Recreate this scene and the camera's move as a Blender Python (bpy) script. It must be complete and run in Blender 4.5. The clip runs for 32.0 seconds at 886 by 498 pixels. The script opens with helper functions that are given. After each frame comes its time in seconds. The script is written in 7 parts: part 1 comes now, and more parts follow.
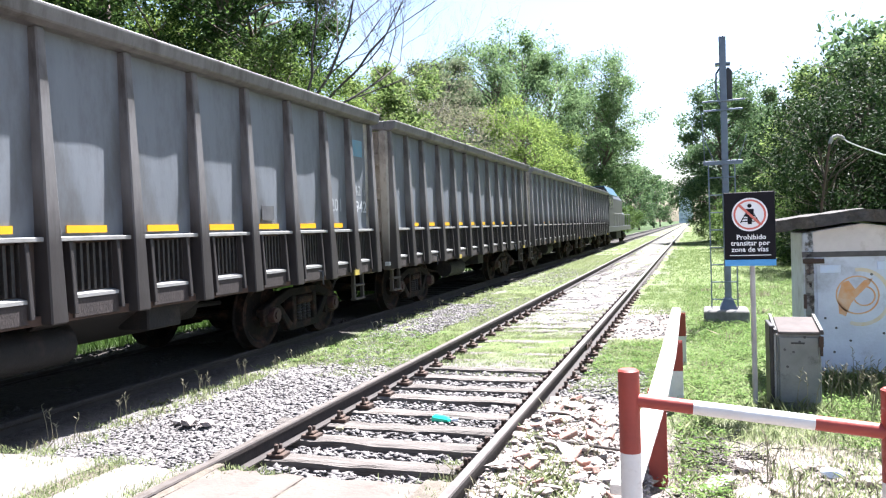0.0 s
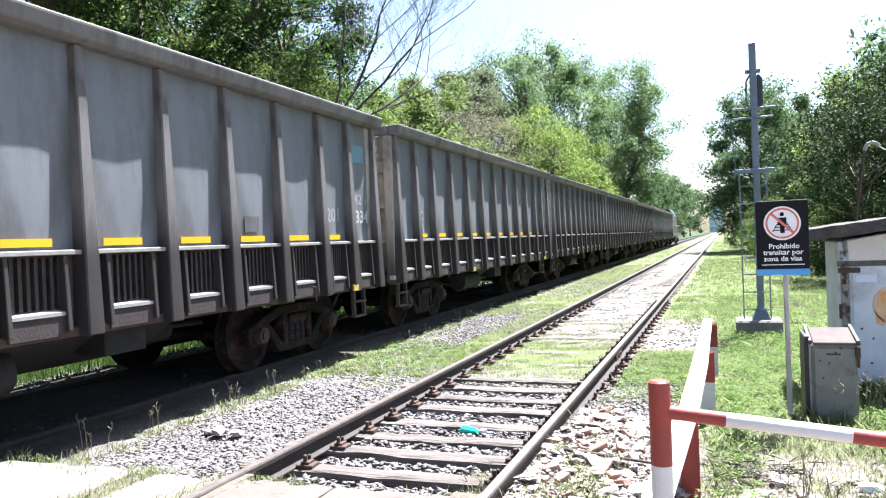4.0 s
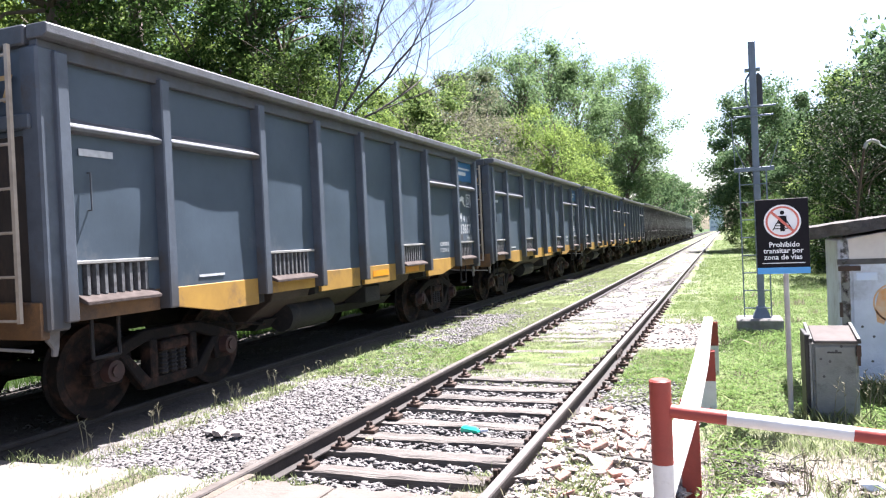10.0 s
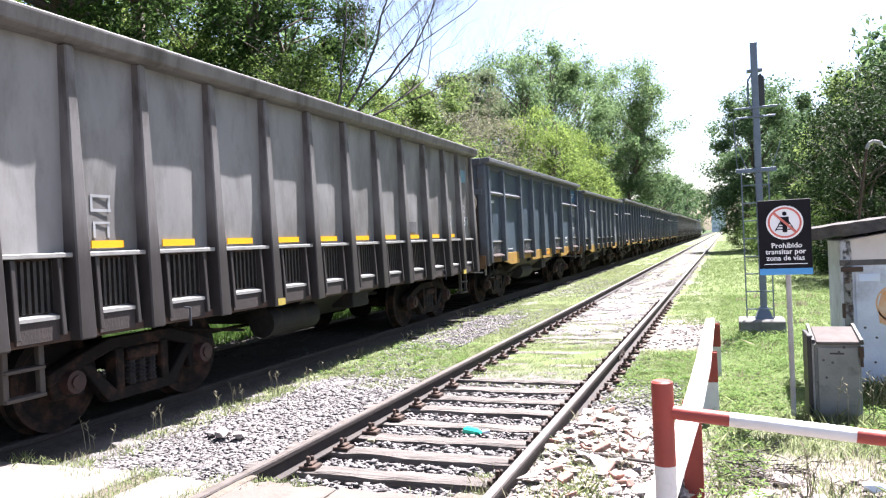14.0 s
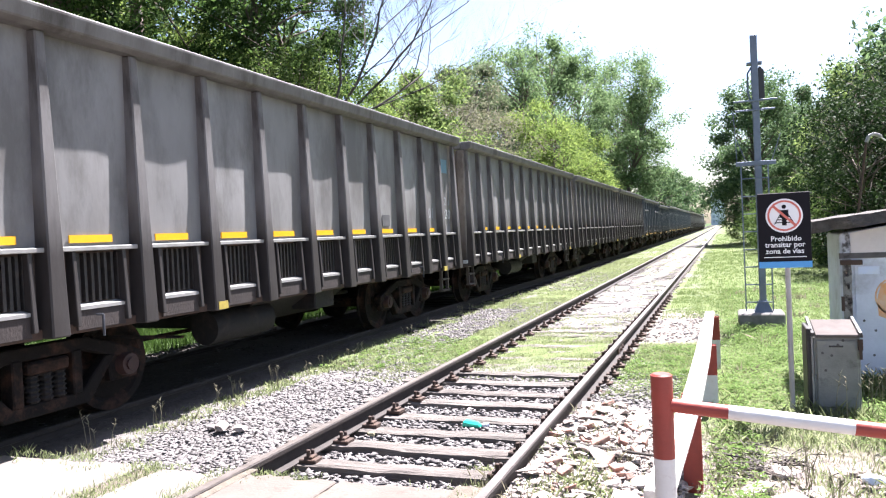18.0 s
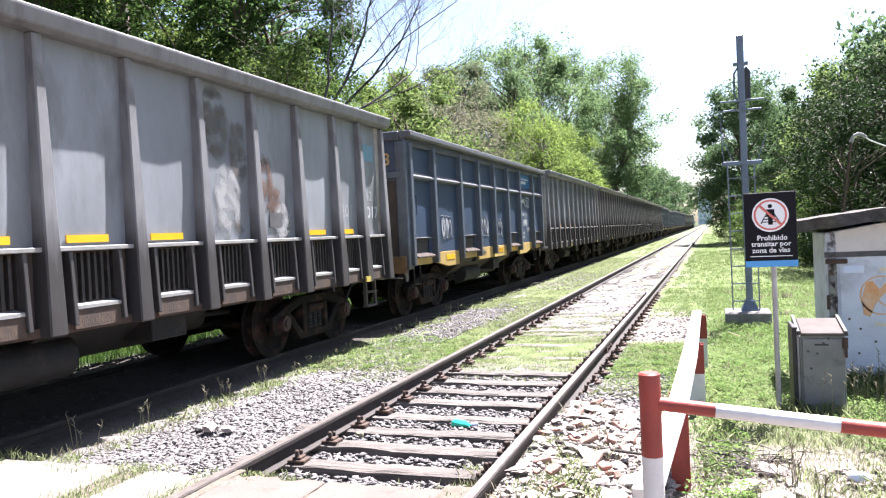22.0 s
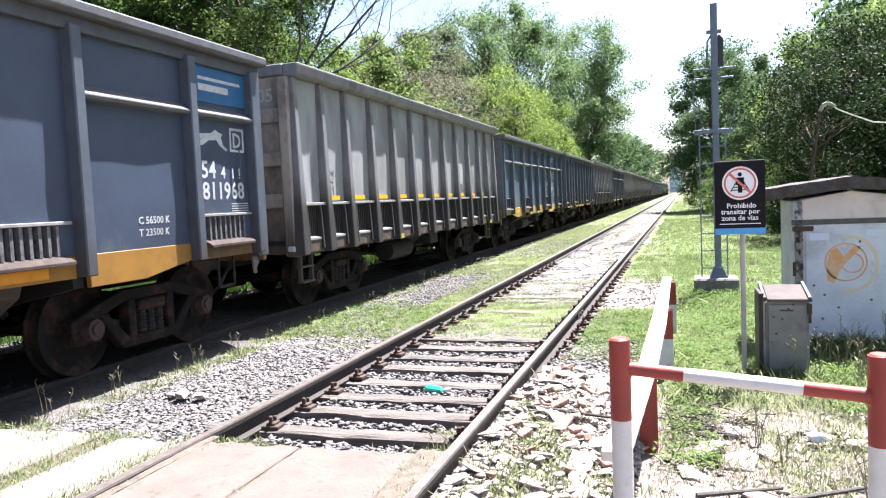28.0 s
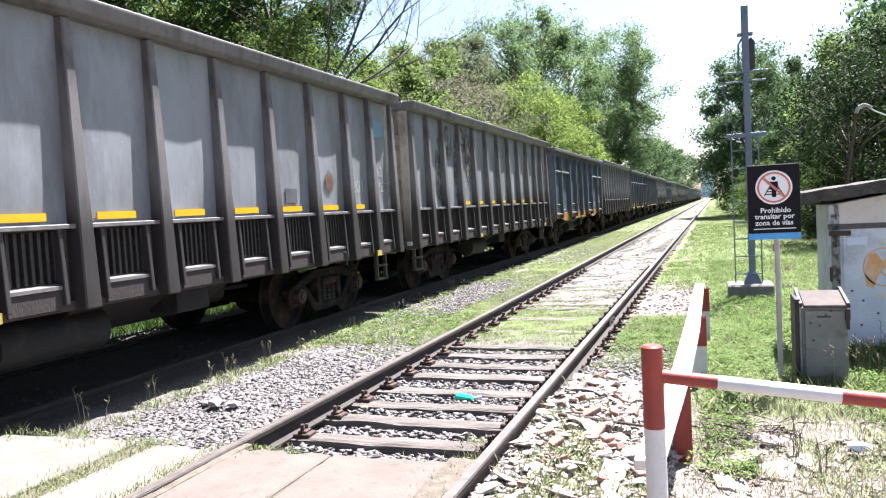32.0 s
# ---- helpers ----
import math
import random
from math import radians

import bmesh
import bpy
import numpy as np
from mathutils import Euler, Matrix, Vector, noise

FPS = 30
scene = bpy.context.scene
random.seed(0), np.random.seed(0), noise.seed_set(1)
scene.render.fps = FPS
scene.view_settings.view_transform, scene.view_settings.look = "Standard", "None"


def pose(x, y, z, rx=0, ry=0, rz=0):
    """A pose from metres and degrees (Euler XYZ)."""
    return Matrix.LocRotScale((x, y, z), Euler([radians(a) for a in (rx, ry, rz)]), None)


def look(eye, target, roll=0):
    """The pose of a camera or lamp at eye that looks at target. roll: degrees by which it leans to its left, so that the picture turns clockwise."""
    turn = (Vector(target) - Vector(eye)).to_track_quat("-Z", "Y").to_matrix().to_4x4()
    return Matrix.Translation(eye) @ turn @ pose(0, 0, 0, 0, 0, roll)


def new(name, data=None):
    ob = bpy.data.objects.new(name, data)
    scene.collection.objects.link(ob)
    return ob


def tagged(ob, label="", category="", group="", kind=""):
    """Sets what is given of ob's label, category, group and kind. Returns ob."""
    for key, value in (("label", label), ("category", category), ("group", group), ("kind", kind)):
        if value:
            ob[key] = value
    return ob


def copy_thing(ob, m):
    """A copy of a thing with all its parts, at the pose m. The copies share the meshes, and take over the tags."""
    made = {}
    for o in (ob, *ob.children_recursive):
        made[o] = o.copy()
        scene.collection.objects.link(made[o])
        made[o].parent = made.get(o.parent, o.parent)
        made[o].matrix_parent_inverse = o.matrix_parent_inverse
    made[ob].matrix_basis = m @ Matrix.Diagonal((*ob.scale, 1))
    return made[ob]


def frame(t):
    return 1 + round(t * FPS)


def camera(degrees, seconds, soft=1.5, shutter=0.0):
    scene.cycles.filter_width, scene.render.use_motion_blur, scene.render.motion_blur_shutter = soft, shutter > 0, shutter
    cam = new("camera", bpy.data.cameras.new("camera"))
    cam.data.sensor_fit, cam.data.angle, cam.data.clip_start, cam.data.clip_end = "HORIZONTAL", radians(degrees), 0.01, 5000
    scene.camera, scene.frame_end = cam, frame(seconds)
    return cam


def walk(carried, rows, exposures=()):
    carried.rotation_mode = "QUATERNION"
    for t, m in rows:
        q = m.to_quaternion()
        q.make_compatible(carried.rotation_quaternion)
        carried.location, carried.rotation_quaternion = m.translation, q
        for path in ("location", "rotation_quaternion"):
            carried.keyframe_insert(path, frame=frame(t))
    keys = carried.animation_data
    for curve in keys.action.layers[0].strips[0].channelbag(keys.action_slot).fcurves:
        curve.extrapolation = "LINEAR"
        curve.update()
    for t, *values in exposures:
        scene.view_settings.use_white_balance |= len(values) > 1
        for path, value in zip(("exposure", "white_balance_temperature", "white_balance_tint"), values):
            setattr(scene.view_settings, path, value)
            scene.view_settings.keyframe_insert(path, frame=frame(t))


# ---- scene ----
cam = camera(62.6, 32.0, soft=1.2, shutter=0.0)
# the camera is held by hand on one spot beside the crossing; x across the tracks, y along them, z from the railhead
EX, EY, EZ = 2.237, 0.0, 1.511
PATH = [
    (0.0, pose(EX, EY, EZ, 88.44, 2.01, 18.86)),
    (0.5, pose(EX, EY, EZ, 88.54, 2.38, 19.21)),
    (1.0, pose(EX, EY, EZ, 88.85, 2.59, 19.84)),
    (1.5, pose(EX, EY, EZ, 89.04, 2.31, 19.72)),
    (2.0, pose(EX, EY, EZ, 89.16, 2.56, 20.25)),
    (2.5, pose(EX, EY, EZ, 89.46, 2.44, 20.37)),
    (3.0, pose(EX, EY, EZ, 89.50, 2.67, 20.67)),
    (3.5, pose(EX, EY, EZ, 89.34, 2.35, 20.90)),
    (5.5, pose(EX, EY, EZ, 89.54, 2.38, 21.33)),
    (6.0, pose(EX, EY, EZ, 89.54, 2.21, 21.48)),
    (6.5, pose(EX, EY, EZ, 89.40, 2.68, 21.97)),
    (7.0, pose(EX, EY, EZ, 89.48, 2.80, 22.03)),
    (7.5, pose(EX, EY, EZ, 88.90, 2.30, 20.93)),
    (8.0, pose(EX, EY, EZ, 89.10, 2.35, 21.53)),
    (8.5, pose(EX, EY, EZ, 89.26, 2.60, 21.15)),
    (9.0, pose(EX, EY, EZ, 89.27, 2.75, 20.64)),
    (9.5, pose(EX, EY, EZ, 89.36, 2.55, 20.54)),
    (10.0, pose(EX, EY, EZ, 89.33, 2.53, 21.03)),
    (10.5, pose(EX, EY, EZ, 89.46, 2.68, 21.12)),
    (11.0, pose(EX, EY, EZ, 89.78, 2.80, 21.18)),
    (11.5, pose(EX, EY, EZ, 89.48, 2.74, 21.13)),
    (12.0, pose(EX, EY, EZ, 89.39, 2.64, 21.35)),
    (12.5, pose(EX, EY, EZ, 89.41, 2.72, 21.30)),
    (13.0, pose(EX, EY, EZ, 89.66, 2.83, 21.20)),
    (13.5, pose(EX, EY, EZ, 89.64, 2.79, 21.12)),
    (14.0, pose(EX, EY, EZ, 89.43, 2.57, 21.18)),
    (14.5, pose(EX, EY, EZ, 89.55, 2.62, 21.45)),
    (16.5, pose(EX, EY, EZ, 88.69, 2.99, 21.39)),
    (17.0, pose(EX, EY, EZ, 88.88, 2.71, 20.89)),
    (17.5, pose(EX, EY, EZ, 88.91, 2.68, 21.05)),
    (18.0, pose(EX, EY, EZ, 88.93, 2.66, 21.14)),
    (18.5, pose(EX, EY, EZ, 88.98, 2.79, 21.52)),
    (19.0, pose(EX, EY, EZ, 89.27, 2.82, 21.61)),
    (19.5, pose(EX, EY, EZ, 89.54, 2.96, 21.38)),
    (20.0, pose(EX, EY, EZ, 89.37, 3.18, 20.82)),
    (20.5, pose(EX, EY, EZ, 88.98, 2.94, 20.80)),
    (21.0, pose(EX, EY, EZ, 89.26, 2.96, 21.06)),
    (21.5, pose(EX, EY, EZ, 88.98, 2.49, 20.95)),
    (22.0, pose(EX, EY, EZ, 88.86, 2.73, 20.24)),
    (22.5, pose(EX, EY, EZ, 88.80, 2.71, 19.84)),
    (23.0, pose(EX, EY, EZ, 88.80, 2.94, 19.92)),
    (23.5, pose(EX, EY, EZ, 88.80, 3.09, 19.76)),
    (24.0, pose(EX, EY, EZ, 88.59, 3.12, 20.24)),
    (24.5, pose(EX, EY, EZ, 88.94, 3.07, 20.03)),
    (25.0, pose(EX, EY, EZ, 88.93, 2.87, 20.09)),
    (25.5, pose(EX, EY, EZ, 88.29, 2.55, 18.44)),
    (27.5, pose(EX, EY, EZ, 86.40, 2.62, 18.65)),
    (28.0, pose(EX, EY, EZ, 86.17, 2.55, 18.16)),
    (28.5, pose(EX, EY, EZ, 85.85, 2.68, 18.50)),
    (29.0, pose(EX, EY, EZ, 85.55, 2.29, 19.00)),
    (29.5, pose(EX, EY, EZ, 85.98, 2.66, 19.49)),
    (30.0, pose(EX, EY, EZ, 86.34, 2.97, 19.93)),
    (30.5, pose(EX, EY, EZ, 86.42, 3.30, 19.90)),
    (31.0, pose(EX, EY, EZ, 86.59, 3.23, 19.93)),
    (31.5, pose(EX, EY, EZ, 86.71, 3.28, 20.35)),
    (32.0, pose(EX, EY, EZ, 86.89, 3.14, 20.43)),
]
walk(cam, PATH, [(0.0, 2.61, 6110, 12), (8.5, 2.61, 6110, 12), (10.5, 2.60, 6280, 16), (26.0, 2.60, 6280, 16), (28.0, 2.52, 6280, 14), (32.0, 2.45, 6280, 14)])

# ---------------------------------------------------------------- light
world = bpy.data.worlds.new("sky")
scene.world = world
world.use_nodes = True
SUN_EL, SUN_AZ = 63.7, 22.0
sky = world.node_tree.nodes.new("ShaderNodeTexSky")
sky.sky_type = "NISHITA"
sky.sun_disc = False
sky.sun_elevation = radians(SUN_EL)
sky.sun_rotation = radians(SUN_AZ)
sky.air_density, sky.dust_density, sky.ozone_density = 1.0, 2.0, 1.0
world.node_tree.links.new(sky.outputs[0], world.node_tree.nodes["Background"].inputs[0])
world.node_tree.nodes["Background"].inputs[1].default_value = 0.05
sun = new("sun", bpy.data.lights.new("sun", "SUN"))
sun.data.energy, sun.data.angle, sun.data.color = 5.0, radians(0.6), (1.0, 0.968, 0.945)
sun_to = Vector((math.cos(radians(SUN_EL)) * math.sin(radians(SUN_AZ)), math.cos(radians(SUN_EL)) * math.cos(radians(SUN_AZ)), math.sin(radians(SUN_EL))))
sun.matrix_world = look(sun_to * 50, (0, 0, 0))


# ---------------------------------------------------------------- materials
def mat(name, c1, c2=None, rough=0.7, metal=0.0, scale=6.0, bump=0.0, bump_scale=60.0, stain=None, stain_scale=1.5, stain_at=0.58, spec=0.4, island=0.0, per_object=0.0, stretch=(1, 1, 1), grime=None):
    """A painted, rusted or mineral surface: two colours mixed by noise, a stain at a larger scale, fine relief."""
    m = bpy.data.materials.new(name)
    m.use_nodes = True
    nt = m.node_tree
    n, l = nt.nodes, nt.links
    b = n["Principled BSDF"]
    b.inputs["Roughness"].default_value, b.inputs["Metallic"].default_value = rough, metal
    b.inputs["Specular IOR Level"].default_value = spec
    c2 = c2 or tuple(x * 0.7 for x in c1)
    co = n.new("ShaderNodeTexCoord")
    mp = n.new("ShaderNodeMapping")
    mp.inputs["Scale"].default_value = stretch
    l.new(co.outputs["Object"], mp.inputs[0])
    if per_object:
        oi = n.new("ShaderNodeObjectInfo")
        va = n.new("ShaderNodeVectorMath")
        va.operation = "MULTIPLY_ADD"
        l.new(oi.outputs["Random"], va.inputs[0])
        va.inputs[1].default_value = (17.0, 31.0, 11.0)
        l.new(mp.outputs[0], va.inputs[2])
        vec = va.outputs[0]
    else:
        vec = mp.outputs[0]
    nz = n.new("ShaderNodeTexNoise")
    nz.inputs["Scale"].default_value, nz.inputs["Detail"].default_value, nz.inputs["Roughness"].default_value = scale, 8, 0.65
    l.new(vec, nz.inputs["Vector"])
    rp = n.new("ShaderNodeValToRGB")
    rp.color_ramp.elements[0].position, rp.color_ramp.elements[1].position = 0.35, 0.65
    rp.color_ramp.elements[0].color, rp.color_ramp.elements[1].color = (*c1, 1), (*c2, 1)
    l.new(nz.outputs["Fac"], rp.inputs[0])
    col = rp.outputs[0]
    if stain:
        ns = n.new("ShaderNodeTexNoise")
        ns.inputs["Scale"].default_value, ns.inputs["Detail"].default_value, ns.inputs["Roughness"].default_value = stain_scale, 10, 0.7
        l.new(vec, ns.inputs["Vector"])
        rs = n.new("ShaderNodeMapRange")
        rs.inputs[1].default_value, rs.inputs[2].default_value = stain_at - 0.06, stain_at + 0.1
        l.new(ns.outputs["Fac"], rs.inputs[0])
        mx = n.new("ShaderNodeMix")
        mx.data_type = "RGBA"
        l.new(rs.outputs[0], mx.inputs[0])
        l.new(col, mx.inputs[6])
        mx.inputs[7].default_value = (*stain, 1)
        col = mx.outputs[2]
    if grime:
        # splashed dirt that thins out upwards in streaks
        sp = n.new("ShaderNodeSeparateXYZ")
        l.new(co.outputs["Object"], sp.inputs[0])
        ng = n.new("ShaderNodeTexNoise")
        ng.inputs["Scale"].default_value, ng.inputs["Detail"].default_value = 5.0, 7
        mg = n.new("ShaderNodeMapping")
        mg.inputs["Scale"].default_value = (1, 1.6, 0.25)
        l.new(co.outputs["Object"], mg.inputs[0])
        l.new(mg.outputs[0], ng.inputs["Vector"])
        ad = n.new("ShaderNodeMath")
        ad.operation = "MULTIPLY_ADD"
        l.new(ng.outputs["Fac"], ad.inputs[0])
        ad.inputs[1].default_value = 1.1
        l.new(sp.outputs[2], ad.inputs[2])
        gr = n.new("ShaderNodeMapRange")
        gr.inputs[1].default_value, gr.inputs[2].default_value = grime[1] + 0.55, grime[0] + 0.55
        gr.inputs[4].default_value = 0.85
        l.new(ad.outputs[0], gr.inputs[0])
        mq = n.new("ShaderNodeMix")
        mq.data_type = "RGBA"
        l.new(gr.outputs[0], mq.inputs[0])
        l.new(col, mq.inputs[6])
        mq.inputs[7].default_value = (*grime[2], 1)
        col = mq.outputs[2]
    if island or per_object:
        hv = n.new("ShaderNodeHueSaturation")
        src = n.new("ShaderNodeNewGeometry").outputs["Random Per Island"] if island else n.new("ShaderNodeObjectInfo").outputs["Random"]
        amount = island or per_object
        mr = n.new("ShaderNodeMapRange")
        mr.inputs[3].default_value, mr.inputs[4].default_value = 1 - amount, 1 + amount
        l.new(src, mr.inputs[0])
        l.new(mr.outputs[0], hv.inputs["Value"])
        l.new(col, hv.inputs["Color"])
        col = hv.outputs[0]
    l.new(col, b.inputs["Base Color"])
    if bump:
        nb = n.new("ShaderNodeTexNoise")
        nb.inputs["Scale"].default_value, nb.inputs["Detail"].default_value = bump_scale, 6
        l.new(vec, nb.inputs["Vector"])
        bp = n.new("ShaderNodeBump")
        bp.inputs["Strength"].default_value, bp.inputs["Distance"].default_value = bump, 0.02
        l.new(nb.outputs["Fac"], bp.inputs["Height"])
        l.new(bp.outputs[0], b.inputs["Normal"])
    return m


def leaf_mat(name, c1, c2, through_amount=0.35):
    m = bpy.data.materials.new(name)
    m.use_nodes = True
    n, l = m.node_tree.nodes, m.node_tree.links
    b = n["Principled BSDF"]
    b.inputs["Roughness"].default_value = 0.55
    b.inputs["Specular IOR Level"].default_value = 0.04
    rp = n.new("ShaderNodeValToRGB")
    rp.color_ramp.elements[0].color, rp.color_ramp.elements[1].color = (*c1, 1), (*c2, 1)
    l.new(n.new("ShaderNodeNewGeometry").outputs["Random Per Island"], rp.inputs[0])
    l.new(rp.outputs[0], b.inputs["Base Color"])
    tr = n.new("ShaderNodeBsdfTranslucent")
    hv = n.new("ShaderNodeHueSaturation")
    hv.inputs["Saturation"].default_value, hv.inputs["Value"].default_value = 1.0, 1.35
    l.new(rp.outputs[0], hv.inputs["Color"])
    l.new(hv.outputs[0], tr.inputs[0])
    mx = n.new("ShaderNodeMixShader")
    mx.inputs[0].default_value = through_amount
    l.new(b.outputs[0], mx.inputs[1])
    l.new(tr.outputs[0], mx.inputs[2])
    l.new(mx.outputs[0], n["Material Output"].inputs[0])
    return m


M_BLUE = mat("slate_blue_paint", (0.0600, 0.0850, 0.1140), (0.0480, 0.0685, 0.0930), 0.42, 0, 2.5, 0.035, 40, stain=(0.128, 0.132, 0.136), stain_scale=0.9, stain_at=0.6, per_object=0.08)
M_BLUE2 = mat("deep_blue_paint", (0.0640, 0.1020, 0.1480), (0.0520, 0.0830, 0.1220), 0.42, 0, 2.5, 0.035, 40, stain=(0.111, 0.119, 0.132), stain_scale=0.9, stain_at=0.6, per_object=0.08)
M_BPOST = mat("slate_post_paint", (0.0700, 0.0850, 0.1080), (0.0500, 0.0605, 0.0770), 0.5, 0, 5, 0.05, 50, stain=(0.0558, 0.0465, 0.0372), stain_scale=2.0, stain_at=0.62, grime=(0.9, 1.4, (0.045, 0.04, 0.038)))
M_BTOP = mat("worn_top_rail_paint", (0.064, 0.069, 0.081), (0.043, 0.046, 0.054), 0.5, 0, 8, 0.06, 60, stain=(0.05, 0.0437, 0.04), stain_scale=3.0)
M_HRAIL = mat("chalky_rail_paint", (0.0918, 0.0960, 0.1071), (0.0612, 0.0638, 0.0714), 0.5, 0, 8, 0.2, 60, stain=(0.062, 0.0527, 0.0465), stain_scale=3.0)
M_BARS = mat("dull_corrugated_bars", (0.034, 0.031, 0.0295), (0.016, 0.0145, 0.0135), 0.6, 0, 14, 0.1, 60, stain=(0.05, 0.036, 0.028), stain_scale=6, stain_at=0.56)
M_FLAP = mat("sooty_brown_flap", (0.03, 0.026, 0.026), (0.019, 0.017, 0.017), 0.7, 0, 6, 0.2, 60, stain=(0.055, 0.032, 0.024), stain_scale=3, stain_at=0.6)
M_ENDB = mat("rust_brown_end_sheet", (0.04, 0.032, 0.028), (0.025, 0.021, 0.019), 0.75, 0, 5, 0.1, 50, stain=(0.075, 0.05, 0.036), stain_scale=2.0, stain_at=0.58, stretch=(1, 1, 0.4))
# grille bars coloured paler to hold the light they catch
M_BARSB = mat("chalky_grille_bars", (0.145, 0.146, 0.15), (0.075, 0.075, 0.078), 0.6, 0, 14, 0.1, 60, stain=(0.05, 0.042, 0.038), stain_scale=7, stain_at=0.6)
M_SLATE = mat("grey_slate_paint", (0.0440, 0.0575, 0.0900), (0.0350, 0.0460, 0.0735), 0.42, 0, 2.5, 0.035, 40, stain=(0.1, 0.104, 0.112), stain_scale=0.9, stain_at=0.62)
M_PALEBLUE = mat("faded_grey_blue_paint", (0.14, 0.156, 0.172), (0.11, 0.122, 0.136), 0.45, 0, 2.5, 0.035, 40, stain=(0.14, 0.145, 0.15), stain_scale=0.9, stain_at=0.6)
M_YELP = mat("pale_yellow_sill_paint", (0.40, 0.28, 0.09), (0.32, 0.215, 0.07), 0.55, 0, 3, 0.03, 50, stain=(0.2, 0.125, 0.05), stain_scale=1.8, stain_at=0.62, per_object=0.08)
# dusty tan end paint, made lighter to include light bounced off the ground
M_GEND = mat("dusty_tan_end_paint", (0.32, 0.295, 0.26), (0.23, 0.21, 0.186), 0.6, 0, 3, 0.08, 50, stain=(0.1, 0.084, 0.07), stain_scale=1.5, stain_at=0.58, stretch=(1, 1, 0.5), grime=(0.9, 1.7, (0.045, 0.038, 0.033)))
M_GENDOLD = mat("dull_brown_end_paint", (0.2, 0.178, 0.155), (0.135, 0.118, 0.102), 0.6, 0, 3, 0.08, 50, stain=(0.08, 0.066, 0.055), stain_scale=1.5, stain_at=0.56, stretch=(1, 1, 0.5), grime=(0.9, 1.8, (0.04, 0.033, 0.029)))
M_GREY = mat("weathered_grey_paint", (0.2040, 0.2190, 0.2380), (0.1570, 0.1670, 0.1800), 0.5, 0, 2.0, 0.05, 40, stain=(0.125, 0.129, 0.134), stain_scale=1.6, stain_at=0.52, per_object=0.07, stretch=(1, 1, 0.35))
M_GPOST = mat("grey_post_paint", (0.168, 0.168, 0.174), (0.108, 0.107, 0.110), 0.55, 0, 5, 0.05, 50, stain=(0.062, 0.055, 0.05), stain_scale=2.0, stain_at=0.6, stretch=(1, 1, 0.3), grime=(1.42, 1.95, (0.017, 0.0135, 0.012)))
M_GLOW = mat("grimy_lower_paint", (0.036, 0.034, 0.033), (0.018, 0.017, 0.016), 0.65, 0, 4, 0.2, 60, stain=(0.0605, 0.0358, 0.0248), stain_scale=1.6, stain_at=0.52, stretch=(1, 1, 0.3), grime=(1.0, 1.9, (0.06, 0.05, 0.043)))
M_LEDGE = mat("pale_worn_edge", (0.2600, 0.2550, 0.2450), (0.1850, 0.1800, 0.1700), 0.5, 0, 8, 0.1)
M_RUST = mat("brown_rusted_steel", (0.0728, 0.0420, 0.0280), (0.0448, 0.0280, 0.0213), 0.8, 0, 9, 0.3, 80, stain=(0.042, 0.0315, 0.028), stain_scale=2)
M_LIP = mat("brown_door_lip", (0.075, 0.06, 0.055), (0.045, 0.036, 0.032), 0.85, 0, 9, 0.3, 80, spec=0.1)
M_GPALE = mat("sun_bleached_grey_paint", (0.285, 0.29, 0.295), (0.225, 0.226, 0.23), 0.5, 0, 2.0, 0.05, 40, stain=(0.17, 0.168, 0.166), stain_scale=1.6, stain_at=0.54, per_object=0.07, stretch=(1, 1, 0.35))
M_GWARM = mat("warm_dusty_grey_paint", (0.196, 0.194, 0.192), (0.152, 0.148, 0.145), 0.5, 0, 2.0, 0.05, 40, stain=(0.105, 0.1, 0.096), stain_scale=1.6, stain_at=0.52, per_object=0.07, stretch=(1, 1, 0.35))
M_YEL = mat("orange_yellow_sill_paint", (0.3300, 0.1900, 0.0380), (0.2500, 0.1420, 0.0320), 0.55, 0, 3, 0.03, 50, stain=(0.144, 0.0864, 0.0432), stain_scale=1.8, stain_at=0.6, per_object=0.1)
M_YELO = mat("deep_orange_sill_paint", (0.27, 0.135, 0.02), (0.2, 0.1, 0.018), 0.55, 0, 3, 0.03, 50, stain=(0.12, 0.065, 0.03), stain_scale=1.8, stain_at=0.6)
M_YELR = mat("rust_brown_sill_paint", (0.1680, 0.0896, 0.0364), (0.1008, 0.0560, 0.0280), 0.65, 0, 3, 0.2, 50, stain=(0.056, 0.035, 0.0245), stain_scale=1.8, stain_at=0.55)
M_REFL = mat("yellow_reflective_band", (0.6300, 0.3330, 0.0108), (0.5760, 0.2970, 0.0108), 0.4, 0, 6)
M_REFLO = mat("orange_reflective_band", (0.62, 0.25, 0.012), (0.5, 0.19, 0.012), 0.4, 0, 6, stain=(0.4, 0.19, 0.03), stain_scale=5, stain_at=0.6)
M_FOOT = mat("rust_brown_door_foot", (0.08, 0.053, 0.038), (0.047, 0.035, 0.028), 0.75, 0, 4, 0.25, 60, stain=(0.045, 0.036, 0.03), stain_scale=2.0, stain_at=0.55, stretch=(1, 1, 0.4))
M_YELOLD = mat("old_yellow_mark", (0.4, 0.31, 0.05), (0.22, 0.17, 0.05), 0.7, 0, 9)
M_SLOPE = mat("brown_hopper_plate", (0.042, 0.029, 0.021), (0.026, 0.019, 0.015), 0.75, 0, 5, 0.25, 60)
M_BLUE_OLD = mat("dulled_slate_paint", (0.0500, 0.0690, 0.0910), (0.0400, 0.0550, 0.0740), 0.42, 0, 2.5, 0.035, 40, stain=(0.1, 0.104, 0.11), stain_scale=0.9, stain_at=0.62)
